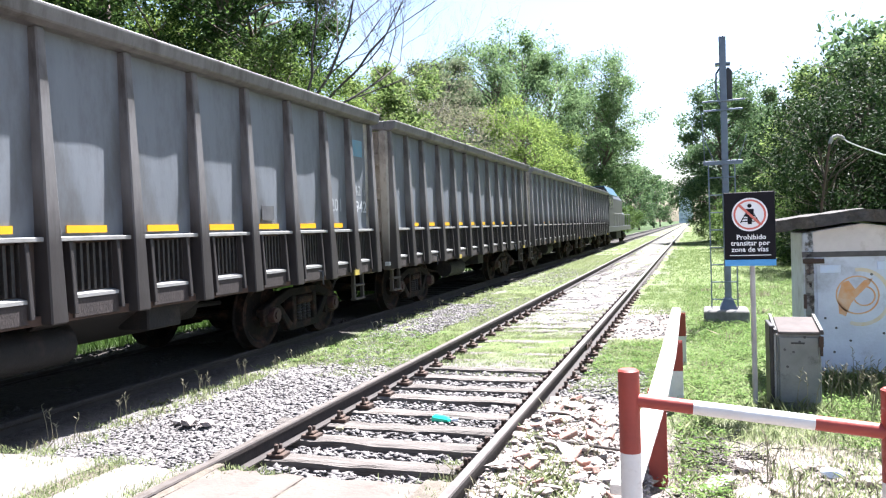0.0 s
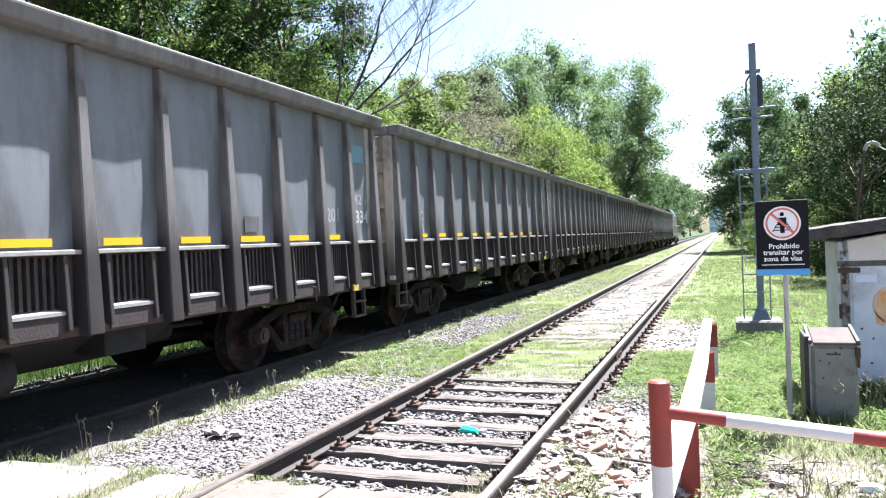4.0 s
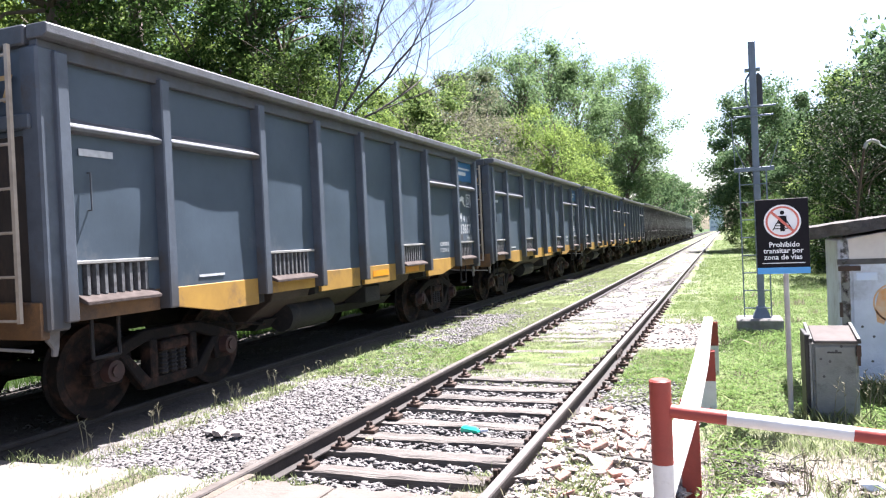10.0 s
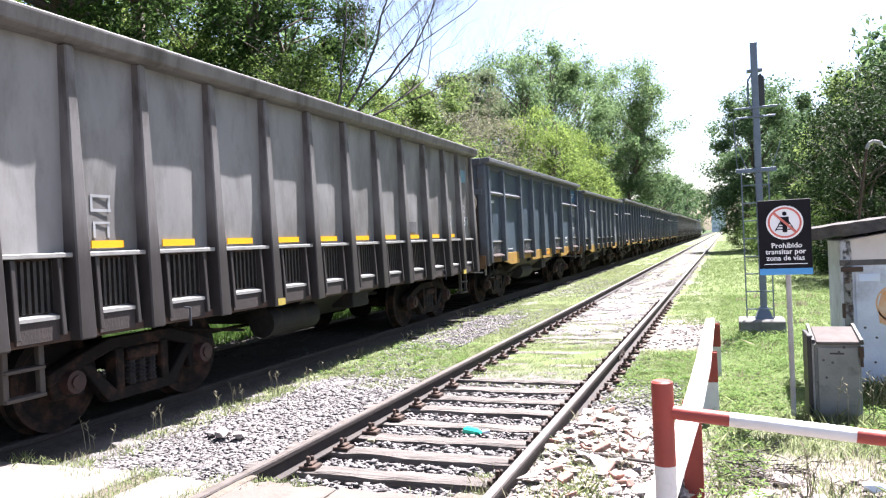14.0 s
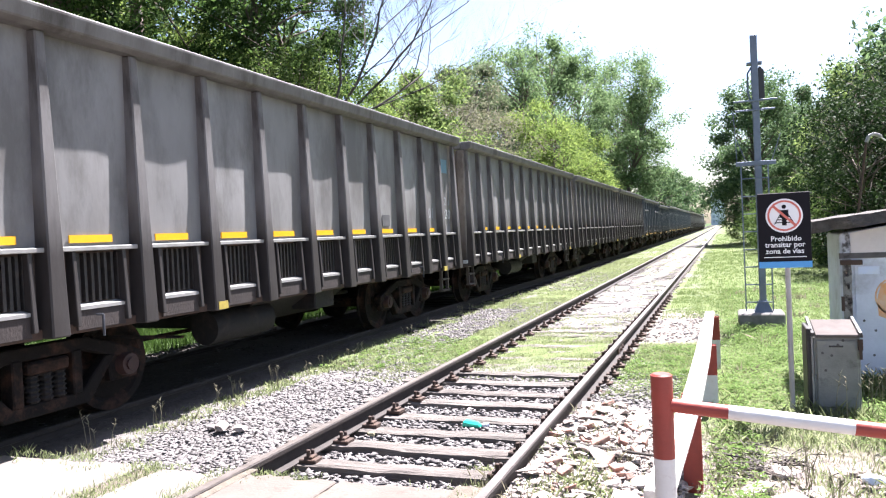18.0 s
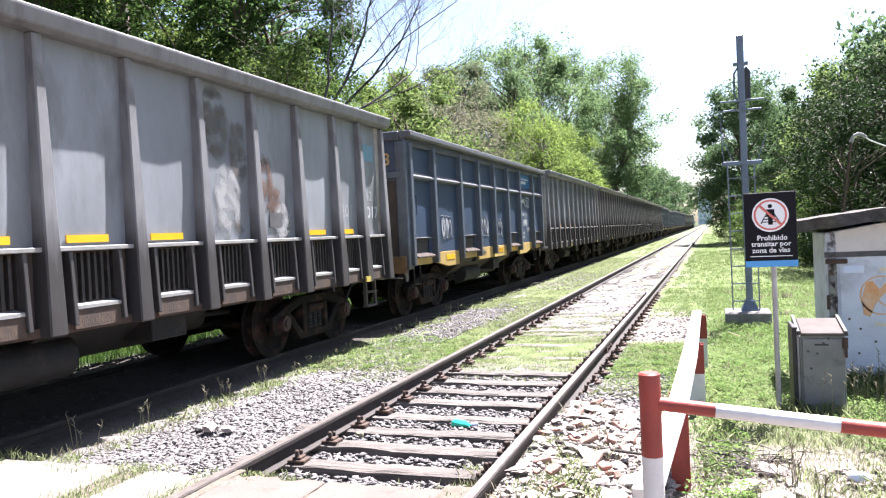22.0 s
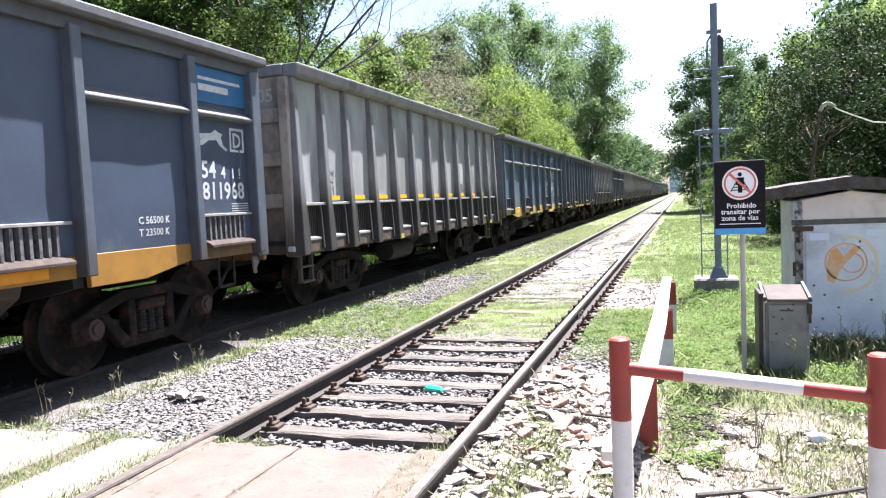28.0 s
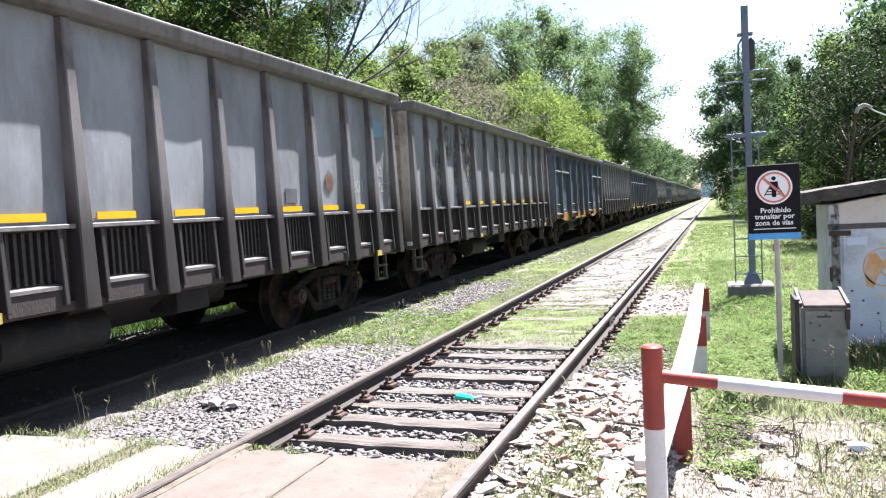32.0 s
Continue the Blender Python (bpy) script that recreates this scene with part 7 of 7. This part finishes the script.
def leafy(name, label, regions, material, seed):
    """Low broad-leaved weeds: clumps of small pointed leaves; regions of x0, x1, y0, y1, clumps, height."""
    rng = np.random.RandomState(seed)
    C, H = [], []
    for x0, x1, y0, y1, n, h in regions:
        C.append(np.stack([rng.uniform(x0, x1, n), rng.uniform(y0, y1, n), np.full(n, -0.19)], 1))
        H.append(h * rng.uniform(0.5, 1.3, n))
    C, H = np.concatenate(C).repeat(16, 0), np.concatenate(H).repeat(16)
    n = len(C)
    a, out = rng.uniform(0, 6.28, n), np.sqrt(rng.uniform(0, 1, n))
    d = np.stack([np.cos(a), np.sin(a), np.zeros(n)], 1)
    s = np.stack([-np.sin(a), np.cos(a), np.zeros(n)], 1)
    p = C + d * (out * H * 1.1)[:, None] + np.array([0, 0, 1.0]) * (H * rng.uniform(0.15, 1.0, n))[:, None]
    ln = (rng.uniform(0.018, 0.036, n))[:, None]
    up = np.array([0, 0, 1.0]) * rng.uniform(-0.2, 0.6, n)[:, None]
    v = np.stack([p, p + (d + up) * ln * 0.55 + s * ln * 0.36, p + (d + up * 0.6) * ln * 1.2, p + (d + up) * ln * 0.55 - s * ln * 0.36], 1).reshape(-1, 3)
    return tagged(new(name, raw_mesh(name, v, np.arange(n * 4).reshape(n, 4), material)), label, "weeds", kind="stuff")


leafy("leafy_weeds", "low broad-leaved green weeds in the grass", [
    (2.15, 5.2, 7.0, 9.5, 700, 0.06), (2.1, 4.6, 9.5, 13.5, 1000, 0.08), (2.2, 3.4, 11.6, 12.5, 60, 0.06), (3.2, 4.3, 5.8, 7.2, 150, 0.08), (2.1, 6.5, 13.5, 22, 900, 0.1), (1.1, 2.0, 7.4, 10.6, 260, 0.05), (-2.9, -1.1, 8.4, 11.2, 260, 0.05), (2.08, 2.4, 4.6, 8.3, 120, 0.07), (3.3, 4.6, 7.8, 8.6, 160, 0.14)], M_WEED, 31)


def weed_stalks(name, label, spots, seed):
    rnd = random.Random(seed)
    mb = MB()
    for x, y, h in spots:
        for _ in range(rnd.randint(2, 4)):
            a, l = rnd.uniform(0, 6.28), rnd.uniform(0.05, 0.25) * h
            p0 = Vector((x + rnd.gauss(0, 0.03), y + rnd.gauss(0, 0.03), -0.2))
            hh = h * rnd.uniform(0.6, 1.1)
            p1 = p0 + Vector((l * math.cos(a) * 0.4, l * math.sin(a) * 0.4, hh * 0.6))
            p2 = p0 + Vector((l * math.cos(a), l * math.sin(a), hh))
            mb.cyl(p0, p1, 0.0035, 4, 0.003), mb.cyl(p1, p2, 0.003, 4, 0.002)
            for k in range(5):
                q = p1.lerp(p2, 0.4 + 0.15 * k)
                b = rnd.uniform(0, 6.28)
                mb.cyl(q, q + Vector((0.03 * math.cos(b), 0.03 * math.sin(b), 0.025)), 0.005, 3, 0.001)
    return thing(name, label, "weeds", kind="stuff", mb=mb, material=M_STRAW)


weed_stalks("seeding_weeds", "thin seeding weed stalks at the edge of the train's shadow", [(-2.9 + rr.uniform(-0.12, 0.15), y + rr.uniform(-0.3, 0.3), rr.uniform(0.16, 0.34)) for y in [4.6, 5.0, 5.2, 6.0, 6.5, 6.9, 7.1, 7.8, 8.3, 9.2, 10.0, 11.2, 12.5, 14, 15, 16.5]] + [(3.3 + rr.uniform(-0.4, 0.9), 7.2 + rr.uniform(-0.6, 0.9), rr.uniform(0.3, 0.55)) for _ in range(16)] + [(3.1 + rr.uniform(-0.5, 0.5), 4.6 + rr.uniform(-0.7, 0.6), rr.uniform(0.2, 0.4)) for _ in range(8)], 3)

# apartment tower at the end of the line, distance haze mixed into its colours
tower = tagged(new("apartment_building", None), "hazy pale apartment tower far down the line", "building")
part("wall", MB().box(-4.5, 4.5, 0, 10, 0, 24), M_TOWER, tower)
part("roof", MB().box(-4.7, 4.7, -0.2, 10.2, 24, 24.6), M_TOWER, tower)
for i in range(7):
    for j in range(3):
        part("window", MB().box(-3.6 + 2.7 * j, -2.0 + 2.7 * j, -0.05, 0.1, 1.6 + i * 3.2, 3.4 + i * 3.2), M_TOWERW, tower)
tower.matrix_basis = pose(-1.5, 520, 0)


# ---------------------------------------------------------------- trees
def tree_mesh(seed, height, radius, leaf, leaf_size, n_leaf, trunk_r=0.18, low=0.2, clumps=40, gap=0.17, bark=None):
    """Trunk mesh and crown mesh of one tree: limbs reach out to clumps of single leaves spread unevenly through the crown."""
    rnd = random.Random(seed)
    rng = np.random.RandomState(seed)
    mb = MB()
    fork = Vector((rnd.gauss(0, 0.02) * height, rnd.gauss(0, 0.02) * height, height * (low + 0.08)))
    mb.cyl((0, 0, -0.3), fork * 0.5, trunk_r, 9, trunk_r * 0.85)
    mb.cyl(fork * 0.5, fork, trunk_r * 0.85, 9, trunk_r * 0.7)
    top = Vector((rnd.gauss(0, 0.05) * height, rnd.gauss(0, 0.05) * height, height * 0.8))
    mb.cyl(fork, top, trunk_r * 0.6, 7, trunk_r * 0.15)
    centres = []
    for i in range(clumps):
        v = (i + 0.5) / clumps
        z = height * (low + (1 - low) * (0.04 + 0.92 * v))
        wide = radius * (0.35 + 0.75 * math.sin(math.pi * min(1, 0.12 + v * 0.86)) ** 0.8) * rnd.uniform(0.55, 1.12)
        a = i * 2.399 + rnd.uniform(-0.5, 0.5)
        r = wide * math.sqrt(rnd.uniform(0.15, 1))
        centres.append(Vector((r * math.cos(a), r * math.sin(a), z + rnd.gauss(0, 0.03) * height)))
    for c in centres:
        t = min(1, max(0, (c.z - fork.z) / (top.z - fork.z) - 0.25))
        p = fork.lerp(top, t * 0.9)
        m = p.lerp(c, 0.5) + Vector((rnd.gauss(0, 0.03), rnd.gauss(0, 0.03), 0.04)) * height * 0.6
        mb.cyl(p, m, trunk_r * 0.28, 5, trunk_r * 0.17), mb.cyl(m, c, trunk_r * 0.17, 5, trunk_r * 0.06)
        for _ in range(3):
            q = c + Vector((rnd.gauss(0, 1), rnd.gauss(0, 1), rnd.gauss(0.3, 0.8))) * radius * gap
            mb.cyl(m.lerp(c, rnd.uniform(0.4, 1)), q, trunk_r * 0.07, 3, trunk_r * 0.03)
    trunk = bpy.data.meshes.new("trunk")
    trunk.from_pydata([tuple(p) for p in mb.v], [], mb.f)
    trunk.materials.append(bark or M_BARK)
    trunk.shade_smooth()
    # each clump is a cloud of leaves, denser towards its upper shell; some stray out
    C0 = np.array([c[:] for c in centres])
    wgt = rng.gamma(3.0, 1.0, len(C0))
    idx = rng.choice(len(C0), n_leaf, p=wgt / wgt.sum())
    size = radius * gap * rng.uniform(0.75, 1.5, len(C0))
    d = rng.normal(0, 1, (n_leaf, 3))
    d /= np.linalg.norm(d, axis=1)[:, None]
    rad = size[idx] * (0.35 + 0.75 * rng.rand(n_leaf) ** 0.6) * np.where(rng.rand(n_leaf) < 0.08, 1.35, 1.0)
    # sub-clumps give ragged edges
    knot = rng.normal(0, 1, (len(C0), 9, 3))
    knot /= np.linalg.norm(knot, axis=2)[:, :, None]
    kn = knot[idx, rng.randint(0, 9, n_leaf)]
    d = d * 0.62 + kn * 0.75
    C = C0[idx] + d * rad[:, None] * (1.0, 1.0, 0.8)
    C = C[C[:, 2] > 0.05 * height]
    m = len(C)
    nrm = rng.normal(0, 1, (m, 3)) + (0, 0, 0.8)
    nrm /= np.linalg.norm(nrm, axis=1)[:, None]
    u = np.cross(nrm, rng.normal(0, 1, (m, 3)))
    u /= np.linalg.norm(u, axis=1)[:, None]
    w = np.cross(nrm, u)
    s = leaf_size * rng.uniform(0.6, 1.35, (m, 1))
    quad = np.stack([C - u * s, C - w * s * 0.45 - nrm * s * 0.12, C + u * s, C + w * s * 0.45 - nrm * s * 0.12], 1).reshape(-1, 3)
    return trunk, raw_mesh("crown", quad, np.arange(m * 4).reshape(m, 4), leaf)


def bare_mesh(seed, stems, height, trunk_r, bark, spread=0.75, depth_end=4, fork=-0.3, gnarl=0.11, twigs=0.5):
    """A leafless tree: a few leaning stems that fork down to thin twigs; stems and twigs apart."""
    rnd = random.Random(seed)
    wood, fine = MB(), MB()

    def grow(p, d, length, r, depth):
        mb = wood if depth < 2 else fine
        n = 5 if depth == 0 else 4
        for k in range(n):
            q = p + d * (length / n)
            mb.cyl(p, q, r, 8 if depth < 1 else 5 if depth < 2 else 3, r * 0.89)
            p, r = q, r * 0.89
            d = (d + Vector((rnd.gauss(0, gnarl), rnd.gauss(0, gnarl), rnd.gauss(0.09, gnarl * 0.64)))).normalized()
            if depth < depth_end and (k or depth) and rnd.random() < (0.9 if depth < 2 else twigs):
                a = rnd.uniform(0, 6.28)
                nd = (d * 0.8 + Vector((math.cos(a), math.sin(a), rnd.uniform(0.1, 0.6))) * spread).normalized()
                grow(p, nd, length * rnd.uniform(0.5, 0.8), r * 0.6, depth + 1)
        if depth < depth_end:
            a = rnd.uniform(0, 6.28)
            grow(p, (d + Vector((math.cos(a), math.sin(a), 0.1)) * 0.4).normalized(), length * 0.6, r * 0.8, depth + 1)

    if fork > 0:
        wood.cyl((0, 0, -0.3), (0.1, 0.05, fork * 0.5), trunk_r * 1.25, 9, trunk_r * 1.1)
        wood.cyl((0.1, 0.05, fork * 0.5), (0, 0, fork + 0.1), trunk_r * 1.1, 9, trunk_r)
    for sx, sy, sz in stems:
        grow(Vector((sx * 0.3, sy * 0.3, fork)) if fork < 0 else Vector((0, 0, fork)), Vector((sx, sy, sz)).normalized(), height * rnd.uniform(0.34, 0.42), trunk_r * rnd.uniform(0.7, 1.0), 0)
    out = []
    for nm, mb in (("trunk", wood), ("branchwork", fine)):
        me = bpy.data.meshes.new(nm)
        me.from_pydata([tuple(p) for p in mb.v], [], mb.f)
        me.materials.append(bark)
        out.append(me)
    return out


def tree(name, label, meshes, x, y, turn=0.0, size=1.0, category="tree", group=""):
    t = tagged(new(name, None), label, category, group)
    part(meshes[0].name.split(".")[0], meshes[0], None, t)
    part(meshes[1].name.split(".")[0], meshes[1], None, t)
    t.matrix_basis = pose(x, y, -0.2, 0, 0, turn) @ Matrix.Scale(size, 4)
    return t


T_DARK = [tree_mesh(11 + i, 13.5, 4.0, M_LEAF_DARK, 0.062, 36000, 0.2, 0.5 - 0.08 * (i == 1), 36, 0.17) for i in range(3)]
T_MID = [tree_mesh(31 + i, 11.0, 4.4, M_LEAF_MID, 0.1, 40000, 0.2, 0.08, 56, 0.19) for i in range(3)]
T_LIT = [tree_mesh(61 + i, 11.0, 4.2, M_LEAF_LIT, 0.1, 34000, 0.2, 0.1, 50, 0.19) for i in range(2)]
T_FAR = [tree_mesh(41 + i, 11.0, 4.4, M_LEAF_MID, 0.2, 7000, 0.2, 0.08, 44, 0.2) for i in range(2)]
T_BRIGHT = [tree_mesh(51 + i, 8.0, 3.0, M_LEAF_BRIGHT, 0.066, 21000, 0.12, 0.08, 44, 0.2) for i in range(2)]
T_DAPPLE = [tree_mesh(151 + i, 8.0, 3.0, M_LEAF_DAPPLE, 0.066, 19000, 0.12, 0.08, 44, 0.24) for i in range(2)]
T_TALL = [tree_mesh(71 + i, 21.0, 5.4, M_LEAF_TALL, 0.14, 30000, 0.26, 0.22, 62, 0.24) for i in range(3)]
T_BUSH = [tree_mesh(91 + i, 3.4, 2.0, M_LEAF_SHRUB, 0.075, 8000, 0.06, 0.02, 26, 0.26) for i in range(2)]
T_DRY = [tree_mesh(111, 8.0, 2.8, M_LEAF_DRY, 0.06, 6000, 0.1, 0.12, 60, 0.22, M_TWIG)]
T_THICKET = [tree_mesh(101, 8.0, 3.6, M_LEAF_SHADE, 0.085, 14000, 0.12, 0.02, 50, 0.22)]
T_NEEDLE = [tree_mesh(121, 13.0, 2.6, M_LEAF_NEEDLE, 0.1, 16000, 0.16, 0.1, 60, 0.22)]
T_BARE = bare_mesh(133, [(0.72, 0.38, 0.62), (0.42, 0.25, 0.9), (0.85, 0.45, 0.35), (0.1, 0.1, 1.0)], 8.2, 0.05, M_DEAD, 0.85, 5, 4.4, 0.17, 0.68)
T_TWIGGY = bare_mesh(141, [(0.3, 0.2, 1), (-0.3, 0.3, 1), (0.05, -0.4, 1), (-0.1, 0.05, 1), (0.45, -0.2, 0.8)], 6.4, 0.07, M_TWIG, 0.6)
DARK = "tall dark green broadleaf tree behind the railway"
MIDL = "leafy mid-green tree beside the railway"
BRI = "young tree with bright yellow-green leaves behind the train"
for i, (x, y, turn, sz) in enumerate([(-10.5, 7, 0, 1.05), (-10.2, 11.5, 80, 1.0), (-11.8, 15.5, 160, 1.1), (-13.8, 25, 280, 1.05), (-12.6, 21.8, 40, 1.12), (-9.5, 2, 120, 1.0), (-13.5, 5.5, 190, 1.15)]):
    tree("tree", DARK, T_DARK[i % 3], x, y, turn, sz, group="trees behind the train")
for i, (x, y, turn, sz) in enumerate([(-10.4, 23.0, 30, 0.82), (-11.2, 27.5, 170, 0.95), (-11.8, 31, 70, 0.9), (-9.4, 42, 220, 0.78), (-8.9, 48, 300, 1.28), (-9.3, 55, 60, 1.3), (-9.4, 35, 20, 0.6), (-8.8, 63, 140, 1.05), (-17, 20, 250, 1.45), (-18, 13, 50, 1.45), (-16.5, 7.5, 80, 1.4), (-18.5, 27, 130, 1.5), (-16, 15.5, 310, 1.35)]):
    tree("tree", BRI, T_BRIGHT[i % 2], x, y, turn, sz, group="trees behind the train")
for i, (x, y, turn, sz) in enumerate([(-10.4, 19.6, 10, 0.95), (-11.6, 21, 100, 0.95)]):
    tree("tree", "young tree with dark and pale leaves that imitate dappled light", T_DAPPLE[i % 2], x, y, turn, sz, group="trees behind the train")
for i, (x, y, turn, sz) in enumerate([(-14.5, 58, 0, 0.82), (-12.6, 67, 90, 0.93), (-12.8, 79, 200, 1.0), (-7.7, 88, 30, 1.06), (-9.8, 98, 150, 0.9), (-16.5, 62, 60, 0.72)]):
    tree("tree", "tall airy tree with grey-green foliage", T_TALL[i % 3], x, y, turn, sz, group="trees behind the train")
for i, (x, y, turn, sz) in enumerate([(-13.5, 44, 0, 0.98), (-13.2, 48, 120, 1.05), (-14.2, 40, 220, 0.85)]):
    tree("tree", "slender tree with fine grey-green needles", T_NEEDLE[0], x, y, turn, sz, group="trees behind the train")
for i, (x, y, turn, sz) in enumerate([(-10.6, 32, 0, 1.1), (-11.0, 38, 220, 1.25), (-11.4, 43, 100, 1.3)]):
    tree("tree", "half-dry grey tree with few leaves", T_DRY[0], x, y, turn, sz, group="trees behind the train")
for i, (x, y, turn, sz) in enumerate([(-9.4, 32.5, 0, 1.15), (-9.9, 36, 130, 1.4), (-9.8, 39.5, 250, 1.4), (-9.6, 43, 60, 1.25), (-10.8, 34.5, 200, 1.35)]):
    tree("dry_bush", "tall bush of dry pale grey twigs", T_TWIGGY, x, y, turn, sz, "bush", "trees behind the train")
for x, y, turn, sz in ((-10.4, 29.5, 60, 0.76), (-12.5, 34, 200, 0.9)):
    tree("tree", "broad tree with sunny yellow-green foliage", T_LIT[0], x, y, turn, sz, group="trees behind the train")
tree("bare_tree", "leafless grey tree with many thin branches", T_BARE, -8.3, 18.8, 0, 1.15)
for i, (x, y, turn, sz) in enumerate([(9.4, 44, 40, 0.86), (11.8, 36, 130, 0.92), (12.6, 30, 220, 0.95), (14.4, 32, 70, 1.08)]):
    tree("tree", "broad tree with sunny yellow-green foliage", T_LIT[i % 2], x, y, turn, sz, group="trees on the open side")
for i, (x, y, turn, sz) in enumerate([(4.9, 60, 0, 1.14), (7.8, 66, 100, 1.05), (13.6, 40, 120, 1.0), (8.6, 54, 330, 0.86)]):
    tree("tree", MIDL, T_MID[i % 3], x, y, turn, sz, group="trees on the open side")
for i, (x, y, turn, sz) in enumerate([(-19, 6, 0, 1.1), (-20, 13, 100, 1.2), (-20, 22, 200, 1.2), (-18, 30, 300, 1.1), (-17, 1, 60, 1.0)]):
    tree("tree", "sunlit green tree behind the dark trunks", T_FAR[i % 2], x, y, turn, sz, group="trees behind the train")
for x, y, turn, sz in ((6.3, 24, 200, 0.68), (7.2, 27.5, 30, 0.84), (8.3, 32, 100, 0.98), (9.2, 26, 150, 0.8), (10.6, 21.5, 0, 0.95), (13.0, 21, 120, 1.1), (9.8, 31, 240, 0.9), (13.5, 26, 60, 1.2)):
    tree("tree", "dense thicket tree with shade painted into its dark green leaves", T_THICKET[0], x, y, turn, sz, group="trees on the open side")
for i, (x, y, turn, sz) in enumerate([(-9, 170, 0, 1.3), (-12, 190, 90, 1.5), (-8, 215, 200, 1.3), (-9, 140, 30, 1.1), (11, 120, 140, 1.1), (10, 150, 200, 1.1), (-8, 260, 10, 1.5), (10, 200, 80, 1.2), (-13, 120, 250, 1.4), (-16, 100, 45, 1.4), (9.5, 88, 270, 1.15), (13, 54, 30, 1.28)]):
    tree("tree", "distant green tree along the line", T_FAR[i % 2], x, y, turn, sz, group="distant trees")
for i, (x, y, turn, sz) in enumerate([(3.7, 62, 40, 0.72), (5.2, 42, 0, 0.95), (4.6, 47, 90, 0.8), (6.2, 30, 200, 0.9), (5.6, 36, 300, 0.8), (-8.2, 110, 60, 1.2), (-8, 125, 160, 1.3), (7, 90, 300, 1.4)]):
    tree("shrub", "rounded bright green shrub", T_BUSH[i % 2], x, y, turn, sz, "shrub", "shrubs along the line")


# ---------------------------------------------------------------- what moves
def motions():
    """The train draws away along its track; the wheels roll while they pass."""
    steps = [i * 0.5 for i in range(65)]
    for k, w in wagons.items():
        walk(w, [(t, pose(TRACK_B, travel(t) - PITCH * k - 5.63, 0)) for t in steps])
        inside = [j / 15.0 for j in range(481) if -12 < travel(j / 15.0) - PITCH * k - 5.5 < 34]
        if not inside:
            continue
        for b in [c for c in w.children if c.name.startswith("bogie")]:
            for ws in [c for c in b.children if c.name.startswith("wheelset")]:
                y = ws.matrix_basis.translation.y
                rows = [(t, pose(0, y, WHEEL_R) @ Matrix.Rotation(-travel(t) / WHEEL_R, 4, "X")) for t in inside]
                if inside[0] > 0:
                    rows.insert(0, (0.0, rows[0][1]))
                if inside[-1] < 32:
                    rows.append((32.0, rows[-1][1]))
                walk(ws, rows)
    walk(loco, [(t, pose(TRACK_B, travel(t) + LOCO_AHEAD, 0)) for t in steps])


motions()
